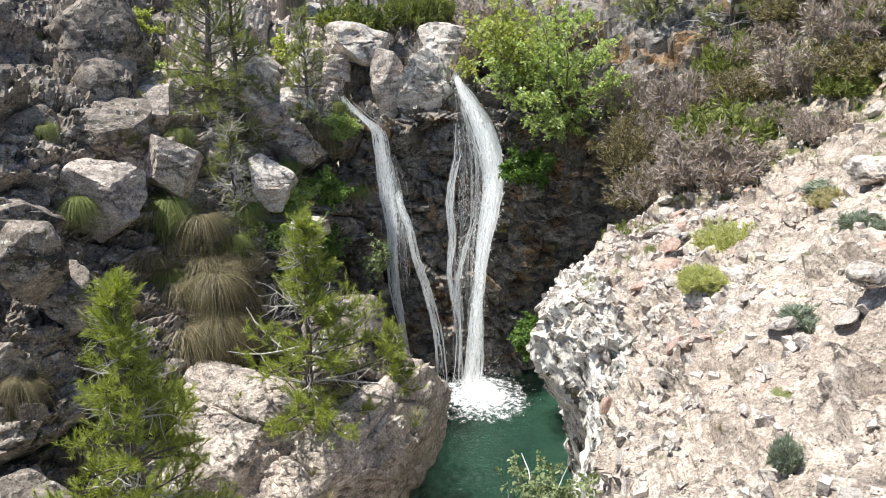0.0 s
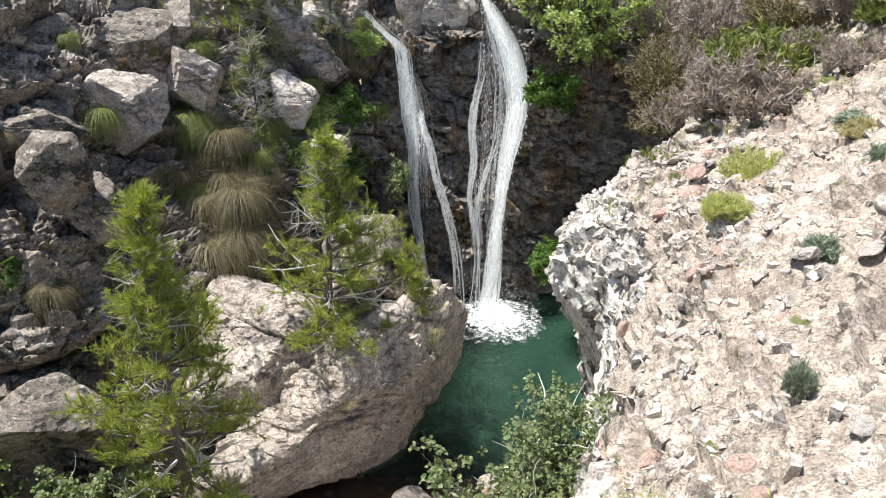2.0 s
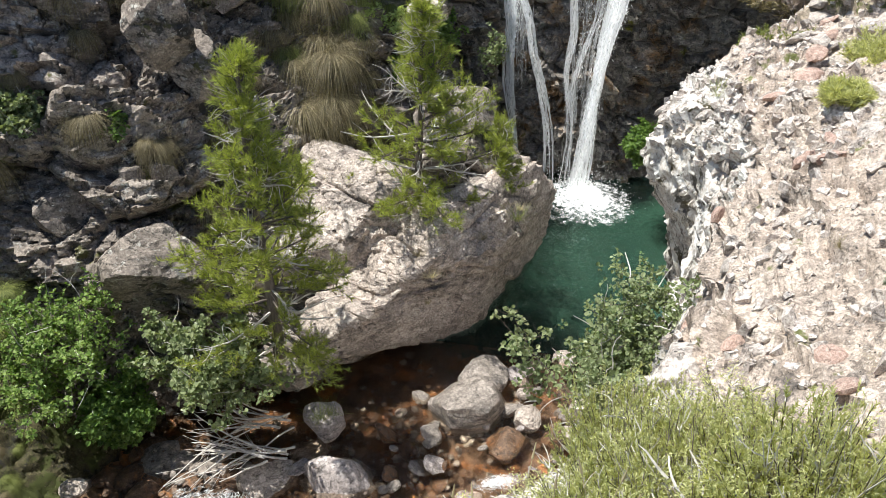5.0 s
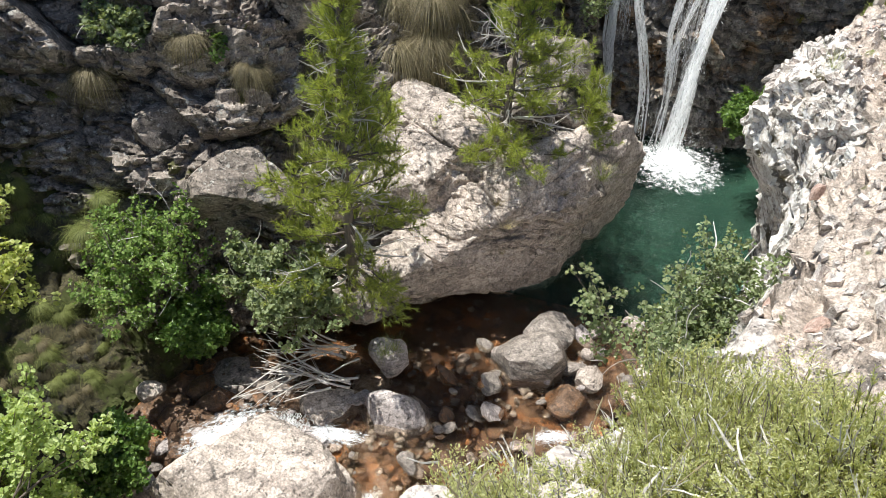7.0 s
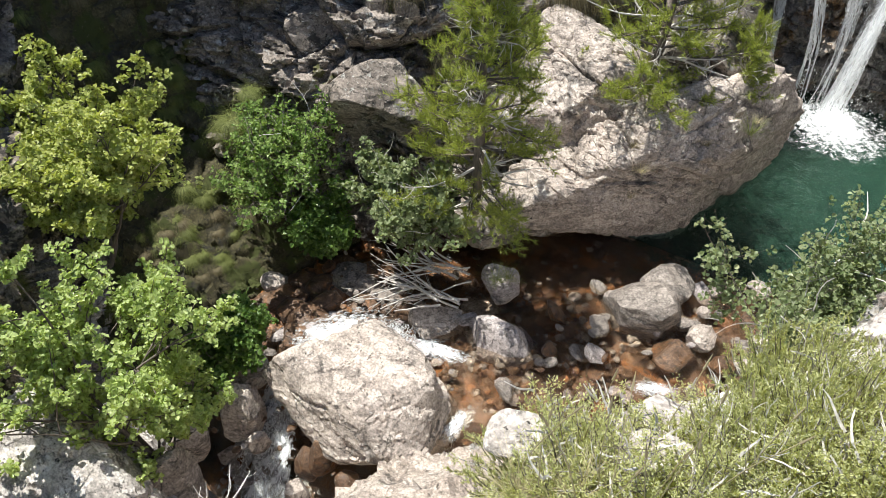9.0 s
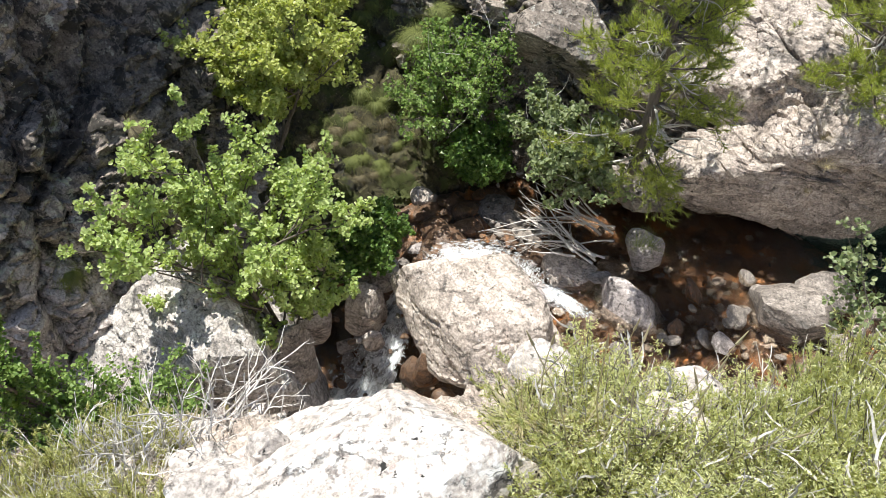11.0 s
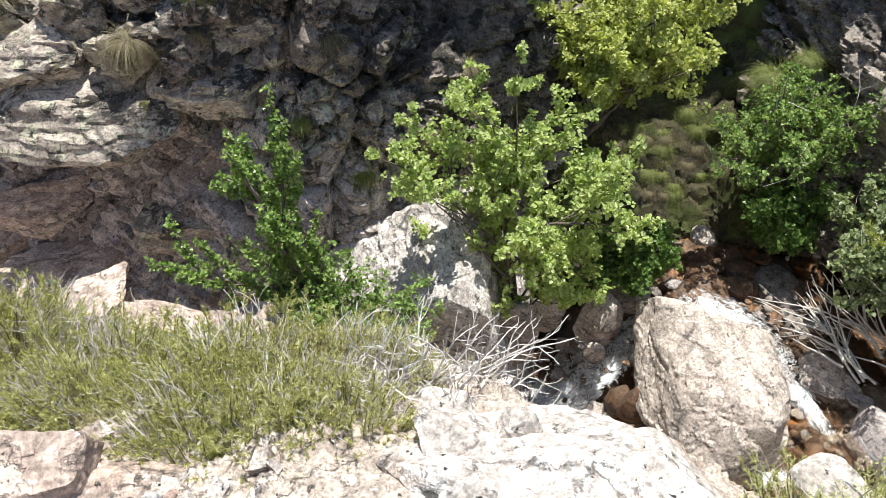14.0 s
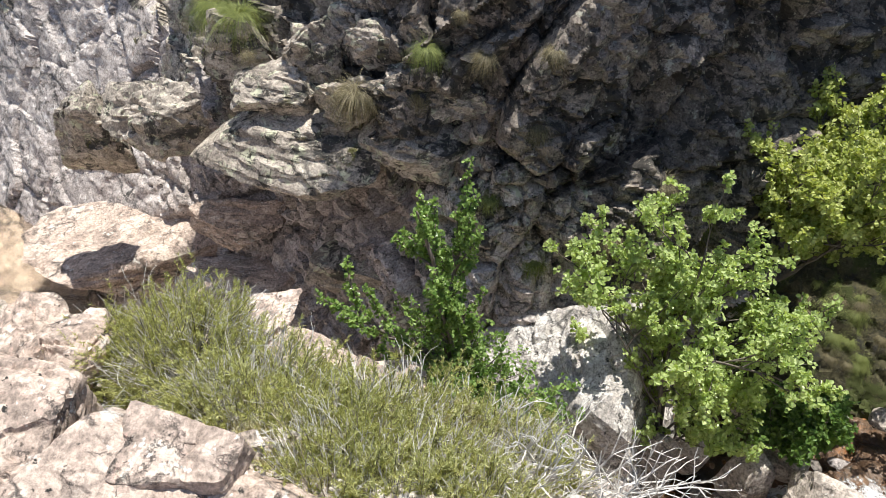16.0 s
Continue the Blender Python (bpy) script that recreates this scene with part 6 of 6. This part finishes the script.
for k, (x, y, z, w, h, green, label) in enumerate([
        (2.41, 6.12, 4.77, 0.42, 0.27, BROOM_GREEN, "low rounded green shrub on the stony slope"),
        (1.63, 4.53, 5.12, 0.19, 0.14, BROOM_GREEN, "low rounded green shrub on the stony slope"),
        (1.79, 3.48, 5.34, 0.14, 0.12, JUNIPER, "small blue-grey juniper on the stony slope"),
        (3.11, 5.85, 5.26, 0.38, 0.15, BROOM_DRY, "low olive shrub on the stony slope"),
        (2.56, 4.46, 5.54, 0.22, 0.10, JUNIPER, "small blue-grey shrub on the stony slope"),
        (1.28, 2.48, 5.25, 0.06, 0.12, JUNIPER, "blue-grey juniper rooted in a cleft of the rock"),
        (1.95, 7.5, 4.3, 0.6, 0.26, GRASS_GREEN, "low green shrub on the edge of the slope"),
        (2.3, 7.3, 4.45, 0.5, 0.2, GRASS_GREEN, "low green shrub on the edge of the slope"),
        (3.3, 6.2, 5.25, 0.3, 0.12, JUNIPER, "small blue-grey shrub on the stony slope")]):
    broom((x, y, z), w, h, 330 + k, label, green, 200, 0.035, 24, 0.10, group="shrubs on the stony slope", blade=0.007, spreadz=0.2)
for k, (x, y, z, w, h, green, label) in enumerate([
        (2.95, 9.2, 4.3, 0.8, 0.5, HEATH, "purple-grey heath bush on the hillside"), (3.25, 9.0, 4.5, 0.8, 0.4, HEATH, "purple-grey heath bush on the hillside"),
        (3.6, 9.7, 4.8, 1.0, 0.6, HEATH, "purple-grey heath bush on the hillside"), (4.2, 10.1, 5.1, 1.1, 0.6, HEATH, "purple-grey heath bush on the hillside"),
        (3.5, 10.9, 5.0, 1.0, 0.7, HEATH, "brown heath bush on the hillside"), (2.9, 12.2, 4.9, 0.9, 0.7, HEATH, "brown heath bush on the hillside"),
        (5.0, 10.4, 5.5, 1.1, 0.6, HEATH, "purple-grey heath bush on the hillside"), (5.6, 10.6, 5.9, 1.1, 0.6, HEATH, "purple-grey heath bush on the hillside"),
        (3.25, 8.2, 4.75, 0.6, 0.4, GRASS_GREEN, "yellow-green broom bush on the hillside"), (3.6, 8.5, 5.0, 0.6, 0.45, GRASS_GREEN, "yellow-green broom bush on the hillside"),
        (4.55, 8.4, 5.7, 1.0, 0.4, GRASS_GREEN, "yellow-green broom bush on the hillside"), (4.9, 9.2, 5.8, 1.1, 0.5, GRASS_GREEN, "yellow-green broom bush on the hillside"),
        (4.1, 11.4, 5.3, 0.8, 0.7, GRASS_GREEN, "yellow-green broom bush on the hillside"), (2.6, 10.4, 4.4, 0.7, 0.6, GRASS_DRY, "dry straw-coloured bush on the hillside"),
        (2.9, 10.9, 4.6, 0.7, 0.6, GRASS_DRY, "dry straw-coloured bush on the hillside"), (0.6, 14.6, 5.3, 1.0, 0.6, HEATH, "brown heath bush above the falls"),
        (-0.5, 16.0, 5.9, 1.4, 0.9, GRASS_GREEN, "green broom bush above the falls"), (-1.8, 15.5, 5.8, 1.2, 0.7, GRASS_GREEN, "green broom bush above the falls"),
        (1.0, 15.5, 5.7, 1.3, 0.8, HEATH, "brown heath bush above the falls"), (2.2, 14.5, 5.4, 1.3, 0.9, HEATH, "brown heath bush above the falls")]):
    broom((x, y, z), w, h, 360 + k, label, green, 150, 0.06, 22, 0.10, group="bushes on the hillside", blade=0.013, thin=0.004, spreadz=0.35)

# dense cushions of tiny leaves
CUSHION = [None, None]
for k, (x, y, z, w, h) in enumerate([(0.02, 1.0, 4.98, 1.0, 0.62), (-0.2, 1.08, 4.86, 0.8, 0.6), (0.24, 1.2, 5.0, 1.0, 0.7), (0.5, 1.38, 5.02, 1.2, 1.0), (0.78, 1.3, 5.2, 1.0, 0.9), (0.4, 1.75, 4.78, 1.1, 0.9),
                                     (0.65, 1.9, 4.85, 1.0, 0.8), (0.1, 1.5, 4.75, 0.9, 0.7)]):
    i = k % 2
    label = "cushion of pale yellow-green leaves on the bank's edge"
    if CUSHION[i] is None:
        CUSHION[i] = leafy("shrub", (x, y, z), 0.42, 0.6, 280 + k, label, "shrub", BROOM_GREEN, 0.011, 20000, stems=14, levels=2, low=0.15, narrow=0.45, thick=0.02, dead=120, flat=1.2, group="shrubs on the near bank")
        CUSHION[i].scale = (1, 1, 1)
    else:
        ob = copy_thing(CUSHION[i], pose(x, y, z, 0, 0, 67 * k) @ Matrix.Diagonal((w, w, h, 1)))
        tagged(ob, label, "shrub", "shrubs on the near bank")

r3 = random.Random(33)
for k in range(64):
    for _ in range(400):
        x, y = r3.uniform(2.3, 8), r3.uniform(7.6, 13.5)
        near = min(SURFACE["ground_near_bank"][0][::7], key=lambda v: (v.x - x) ** 2 + (v.y - y) ** 2 + (0.0 if v.z > 4.2 else 9.0))
        if (near.x - x) ** 2 + (near.y - y) ** 2 < 0.2:
            break
    green, label = r3.choice(((HEATH, "purple-grey heath bush on the hillside"), (HEATH, "purple-grey heath bush on the hillside"), (GRASS_DRY, "dry straw-coloured bush on the hillside"), (GRASS_GREEN, "yellow-green broom bush on the hillside")))
    w = r3.uniform(0.5, 1.1)
    broom((near.x, near.y, near.z - 0.08), w, w * r3.uniform(0.4, 0.7), 400 + k, label, green, 150, 0.06, 22, 0.10, group="bushes on the hillside", blade=0.013, thin=0.004, spreadz=0.35)

# dead white shrub and driftwood
rnd = random.Random(61)
dead = thing("dead_shrub", (-1.03, 0.26, 4.74), "bleached white dead shrub on the edge of the bank", "dead shrub")
for _ in range(44):
    b = Build()
    d = (Vector((-0.1, 0.05, 0.6)) + rand_dir(rnd) * 0.75).normalized()
    pts, e = wander(rnd, Vector((rnd.uniform(-.12, .12), rnd.uniform(-.2, .2), -0.2)), d, rnd.uniform(0.22, 0.48), 8, 0.28)
    b.tube(pts, 0.0050, 0.002, 5)
    for _ in range(6):
        tw, e2 = wander(rnd, pts[rnd.randint(2, 7)], (e + rand_dir(rnd) * 0.9).normalized(), rnd.uniform(0.08, 0.2), 4, 0.4)
        b.tube(tw, 0.0028, 0.0012, 3)
        b.tube(wander(rnd, tw[2], (e2 + rand_dir(rnd)).normalized(), 0.07, 3, 0.4)[0], 0.0016, 0.0008, 3)
    b.done("branch", DEADWOOD, dead)
drift = thing("driftwood", (-2.85, 5.5, 0.12), "heap of bleached driftwood branches beside the stream", "driftwood")
for _ in range(28):
    b = Build()
    d = (Vector((-0.8, -0.35, 0.0)) + rand_dir(rnd, -0.25, 0.3) * 0.5).normalized()
    pts, e = wander(rnd, Vector((rnd.uniform(-.45, .35), rnd.uniform(-.35, .3), rnd.uniform(0, .2))), d, rnd.uniform(0.4, 1.1), 7, 0.16)
    b.tube(pts, rnd.uniform(0.010, 0.020), 0.005, 5)
    for _ in range(2):
        b.tube(wander(rnd, pts[rnd.randint(3, 6)], (e + rand_dir(rnd) * 0.6).normalized(), rnd.uniform(0.15, 0.4), 4, 0.2)[0], 0.005, 0.002, 3)
    b.done("branch", DEADWOOD, drift, smooth=True)


# ---- grass ----
def spots(name, count, seed, accept):
    """Chance places on a lofted surface: place and outward normal."""
    verts, normals = SURFACE[name]
    rnd = random.Random(seed)
    found = []
    for _ in range(120000):
        k = rnd.randrange(len(verts))
        p, n = verts[k], Vector(normals[k])
        if n.z < 0:
            n = -n
        if accept(p, n):
            found.append((p.copy(), n))
            if len(found) >= count:
                break
    return found


HANG = [tuft((0, 0, 0), 0.80, 1200, 500 + k, "x", g, 3.3, 0.0044, 0.20, (0, -0.55, 0), "grass tufts on the cliff", 0.45) for k, g in enumerate((GRASS_DRY, GRASS_DRY, GRASS_GREEN))]
BUSHY = [tuft((0, 0, 0), 0.30, 120, 520 + k, "x", g, 0.7, 0.003, 0.05, (0, 0, 0), "grass tufts on the banks", 1.5) for k, g in enumerate((GRASS_DRY, STRAW, GRASS_GREEN))]
LABELS = {"straw_green_grass": "tussock of straw and green grass hanging from the rock", "green_grass": "fresh green grass tussock on the rock", "pale_straw": "pale dry straw tuft"}
USED = set()


def plant(protos, which, p, facing, scale, group):
    """Sets a tussock at p, its lean turned towards facing (an angle about z in degrees, 0 leans to -y)."""
    src = protos[which]
    m = pose(*p, 0, 0, facing) @ Matrix.Scale(scale, 4)
    if src.name in USED:
        ob = copy_thing(src, m)
    else:
        USED.add(src.name)
        src.matrix_world = m
        ob = src
    return tagged(ob, LABELS[src.data.materials[0].name], "grass", group)


rnd = random.Random(91)
for x, y, z, s, w in [(-3.84, 10.6, 3.95, 1.0, 2), (-3.6, 10.4, 3.8, 1.3, 0), (-3.95, 10.3, 3.5, 1.3, 0), (-3.5, 10.2, 3.35, 1.4, 1), (-3.7, 9.8, 3.0, 1.5, 0), (-3.25, 9.8, 3.0, 1.5, 1), (-3.4, 9.4, 2.6, 1.7, 0), (-3.0, 10.2, 3.3, 1.3, 0), (-3.05, 9.8, 2.6, 1.5, 1),
                      (-3.15, 9.5, 2.6, 1.3, 1), (-3.6, 9.3, 2.2, 1.1, 0), (-3.1, 10.7, 2.9, 0.9, 0), (-2.9, 10.5, 2.7, 0.9, 1), (-4.2, 9.9, 3.4, 0.8, 1), (-4.1, 9.3, 2.8, 0.7, 0), (-4.5, 9.7, 4.2, 0.6, 1), (-4.9, 9.3, 4.0, 0.6, 0),
                      (-4.9, 7.7, 2.55, 0.7, 1), (-1.9, 13.3, 4.6, 0.8, 2), (-2.2, 12.9, 4.2, 0.9, 2), (-2.4, 12.2, 4.0, 0.8, 2), (-2.7, 12.3, 3.9, 0.8, 2), (-2.2, 12.8, 3.8, 0.7, 2), (-3.9, 11.4, 4.8, 0.7, 2), (-5.3, 10, 5.2, 0.7, 2),
                      (-3.25, 10.8, 3.4, 0.9, 2), (-2.95, 11.3, 3.6, 0.9, 2), (-2.6, 11.6, 3.3, 0.9, 2), (-2.1, 12.0, 2.8, 0.8, 2), (-4.7, 8.0, 3.1, 0.8, 0), (-4.2, 8.2, 2.6, 0.8, 1), (-3.5, 9.1, 2.0, 0.9, 1), (-5.4, 7.4, 3.1, 0.7, 0),
                      (-5.1, 7.2, 2.1, 0.6, 1), (-4.9, 7.4, 2.7, 0.6, 0), (-4.8, 7.0, 1.7, 0.6, 1), (-6.8, 7.0, 2.5, 0.8, 2), (-5.9, 5.9, 1.5, 0.8, 2), (-6.2, 5.6, 1.3, 0.8, 2), (-2.5, 8.2, 1.5, 0.7, 0), (-2.3, 8.0, 1.5, 0.6, 1),
                      (-6.7, -2.7, 2.15, 0.4, 1), (-6.1, -1.3, 2.45, 0.6, 1), (-5.95, -1.25, 2.5, 0.5, 0), (-6.1, -0.1, 2.9, 0.4, 1), (-7.2, -2.9, 2.4, 0.8, 2), (-7.6, -3.3, 2.4, 0.8, 2)]:
    plant(HANG, w, (x + rnd.uniform(-0.2, 0.2), y + rnd.uniform(-0.1, 0.1), z + rnd.uniform(-0.16, 0.16)), rnd.uniform(-30, 90), s * rnd.uniform(0.5, 0.9), "grass tufts on the cliff")
for p, n in spots("wall_left", 46, 3, lambda p, n: n.z > 0.25 and 1.2 < p.z < 6.3 and p.y < 14 and p.x > -8):
    plant(HANG, rnd.choice((0, 1, 2, 2)), p, rnd.uniform(10, 70), rnd.uniform(0.4, 0.8), "grass tufts on the cliff")
for p, n in spots("wall_far", 24, 4, lambda p, n: n.z > 0.3 and 0.8 < p.z < 5.5 and -6 < p.y < 3):
    plant(HANG, rnd.choice((0, 0, 1, 2)), p, rnd.uniform(50, 110), rnd.uniform(0.2, 0.42), "grass tufts on the far wall")
for p, n in spots("ground_gully", 170, 5, lambda p, n: -0.1 < p.z < 4.0):
    plant(HANG, rnd.choice((2, 2, 0)), p, rnd.uniform(0, 130), rnd.uniform(0.18, 0.42), "grass tufts in the gully")
for x, y, z, s, w in [(-1.52, 7.45, 1.55, 0.6, 0), (-1.33, 7.3, 1.35, 0.55, 1), (-0.79, 8.0, 1.5, 0.8, 0), (-1.14, 8.2, 1.65, 0.8, 0), (-0.4, 8.55, 1.5, 1.0, 2), (-0.38, 8.8, 1.5, 1.0, 1), (-2.4, 8.2, 1.35, 1.1, 1), (-2.45, 7.85, 1.25, 1.3, 1),
                      (-1.35, 7.15, 1.05, 0.5, 0), (-0.95, 8.6, 1.7, 0.9, 0), (-2.35, 5.75, 0.32, 0.9, 2), (-2.25, 5.85, 0.32, 0.8, 2), (-0.33, 0.95, 5.05, 1.0, 1), (-0.2, 1.0, 5.05, 1.1, 1), (-0.1, 1.15, 5.05, 0.9, 1)]:
    plant(BUSHY, w, (x, y, z), rnd.uniform(0, 360), s, "grass tufts on the banks")
for p, n in spots("ground_near_bank", 90, 6, lambda p, n: p.z > 4.3 and p.x < 5.5 and -3 < p.y < 11.5 and Vector((p.x, p.y, 0)).length > 1.3 and noise.noise(p * 0.8) > -0.05):
    plant(BUSHY, rnd.choice((0, 0, 1, 2)), p - Vector((0, 0, 0.03)), rnd.uniform(0, 360), rnd.uniform(0.25, 0.7), "grass tufts on the banks")
# tall dry stalks on the edge of the bank
stalks = thing("grass_stalks", (-0.1, 1.05, 5.0), "tall dry grass stalks on the bank's edge", "grass")
for k in range(16):
    b = Build()
    a = rnd.uniform(-0.3, 0.3)
    pts, _ = wander(rnd, Vector((rnd.uniform(-.28, .3), rnd.uniform(-.1, .2), 0)), Vector((rnd.uniform(-.45, .35), rnd.uniform(-.2, .3), 1)).normalized(), rnd.uniform(0.35, 0.6), 7, 0.07)
    b.tube(pts, 0.0022, 0.0012, 4)
    b.tube([pts[-1], pts[-1] + (pts[-1] - pts[-2]).normalized() * 0.05], 0.004, 0.001, 5)
    b.done("stalk", STRAW, stalks)

# ---- loose stones of the slope and bank ----
shapes = []
for k in range(8):
    bm = bmesh.new()
    bmesh.ops.create_icosphere(bm, subdivisions=2, radius=0.5)
    r8 = random.Random(700 + k)
    flat = r8.uniform(0.35, 0.7)
    planes = [(rand_dir(r8), r8.uniform(0.22, 0.4)) for _ in range(9)]
    for v in bm.verts:
        p = v.co.copy()
        for n, d in planes:
            p -= n * max(0.0, p.dot(n) - d)
        v.co = Vector((p.x * 1.2, p.y, p.z * flat)) + v.normal * 0.02 * noise.noise(p * 4 + Vector((k, 0, 0)))
    me = bpy.data.meshes.new("stone")
    bm.to_mesh(me)
    bm.free()
    shapes.append(me)
STONE = rock_material("loose_stone", (0.38, 0.325, 0.285), (0.64, 0.575, 0.52), lichen=(0.76, 0.74, 0.70), lichen_at=0.58, dark_at=0.64, size=0.35)
STONE_RED = rock_material("reddish_stone", (0.42, 0.275, 0.22), (0.64, 0.475, 0.40), lichen=(0.62, 0.56, 0.5), lichen_at=0.66, dark_at=0.68, size=0.35)
for k, me in enumerate(shapes):
    me.materials.append(STONE_RED if k in (2, 4, 6) else STONE)
on_slope = spots("ground_near_bank", 6200, 8, lambda p, n: p.z > 4.2 and p.x < 5 and -3.5 < p.y < 9 and Vector((p.x + 0.35, p.y - 0.4, 0)).length > 0.75)
for k, (p, n) in enumerate(on_slope[:168]):
    me = rnd.choice(shapes)
    ob = new("stone", me)
    s = min(0.34, 0.10 + 0.08 * abs(rnd.gauss(0, 1.2)), 0.045 * Vector((p.x, p.y, 0)).length)
    ob.matrix_world = Matrix.Translation(p + n * s * 0.08) @ n.to_track_quat("Z", "Y").to_matrix().to_4x4() @ pose(0, 0, 0, rnd.uniform(-25, 25), rnd.uniform(-25, 25), rnd.uniform(0, 360)) @ Matrix.Scale(s, 4)
    red = me in (shapes[2], shapes[4], shapes[6])
    tagged(ob, "loose reddish broken stone on the stony slope" if red else "loose pale grey broken stone on the stony slope", "stone", "loose stones on the slope")
gravel = Build()
for p, n in on_slope[168:]:
    s = 0.008 + 0.045 * rnd.random() ** 2.2
    base = len(gravel.v)
    turn = Euler((rnd.uniform(0, 6), rnd.uniform(0, 6), rnd.uniform(0, 6))).to_matrix()
    for c in ((-1, -1, -1), (1, -1, -1), (1, 1, -1), (-1, 1, -1), (-1, -1, 1), (1, -1, 1), (1, 1, 1), (-1, 1, 1)):
        gravel.v.append(p + turn @ Vector((c[0] * s * rnd.uniform(0.5, 1), c[1] * s * rnd.uniform(0.4, 0.9), c[2] * s * rnd.uniform(0.2, 0.6))))
    gravel.f += [tuple(base + i for i in f) for f in ((0, 3, 2, 1), (4, 5, 6, 7), (0, 1, 5, 4), (1, 2, 6, 5), (2, 3, 7, 6), (3, 0, 4, 7))]
tagged(gravel.done("gravel", STONE), "pale broken gravel strewn over the slope", "gravel", kind="stuff")

bed_stones = []
for k in range(6):
    me = shapes[k].copy()
    me.materials.clear()
    me.materials.append((ROCK_MAUVE, ROCK_RUST, ROCK_STREAM)[k % 3])
    bed_stones.append(me)
for k in range(170):
    u = rnd.random()
    c = catmull(np.reshape([0.9, 7.4, -0.05, -0.4, 6.2, -0.12, -1.6, 5.3, -0.22, -3.0, 4.9, -0.3, -3.9, 4.4, -0.4, -4.0, 3.0, -0.9, -3.7, 1.6, -1.2, -4.2, 0, -1.4], (-1, 3)), 100)[int(u * 99)]
    p = Vector(c) + Vector((rnd.gauss(0, 0.55), rnd.gauss(0, 0.45), rnd.uniform(-0.05, 0.10)))
    s = min(0.5, 0.10 + 0.09 * abs(rnd.gauss(0, 1.2)))
    i = rnd.randrange(6)
    ob = new("stone", bed_stones[i])
    ob.matrix_world = Matrix.Translation(p) @ pose(0, 0, 0, rnd.uniform(-30, 30), rnd.uniform(-30, 30), rnd.uniform(0, 360)) @ Matrix.Scale(s, 4)
    tagged(ob, ("mauve-grey stone lying half under water in the stream", "rust-brown wet stone in the stream bed", "brown-grey wet stone lying in the stream")[i % 3], "stone", "stones in the stream")

cobble_mats = (("pool_cobbles", POOL_BED, "blue-grey cobbles on the floor of the pool", 260, (0.25, 8.5, -0.42), (0.75, 0.75), 0.20), ("stream_cobbles", ROCK_RUST, "rust-orange cobbles on the bed of the stream", 900, (-1.6, 5.6, -0.30), (1.7, 0.9), 0.13),
               ("grey_cobbles", ROCK_STREAM, "grey-brown cobbles along the stream", 420, (-1.6, 5.6, -0.24), (1.7, 1.0), 0.12))
for name, material, label, count, mid, spread, most in cobble_mats:
    b = Build()
    for _ in range(count):
        p = Vector((rnd.gauss(0, spread[0]), rnd.gauss(0, spread[1]), rnd.uniform(-0.05, 0.05)))
        if name != "pool_cobbles":
            p.y += p.x * 0.55
        p += Vector(mid)
        s = most * rnd.uniform(0.35, 1.0)
        src = rnd.choice(shapes)
        m = Matrix.Translation(p) @ pose(0, 0, 0, rnd.uniform(-30, 30), rnd.uniform(-30, 30), rnd.uniform(0, 360)) @ Matrix.Scale(s, 4)
        base = len(b.v)
        b.v += [m @ v.co for v in src.vertices]
        b.f += [tuple(base + i for i in f.vertices) for f in src.polygons]
    tagged(b.done(name, material, smooth=True), label, "cobbles", kind="stuff")
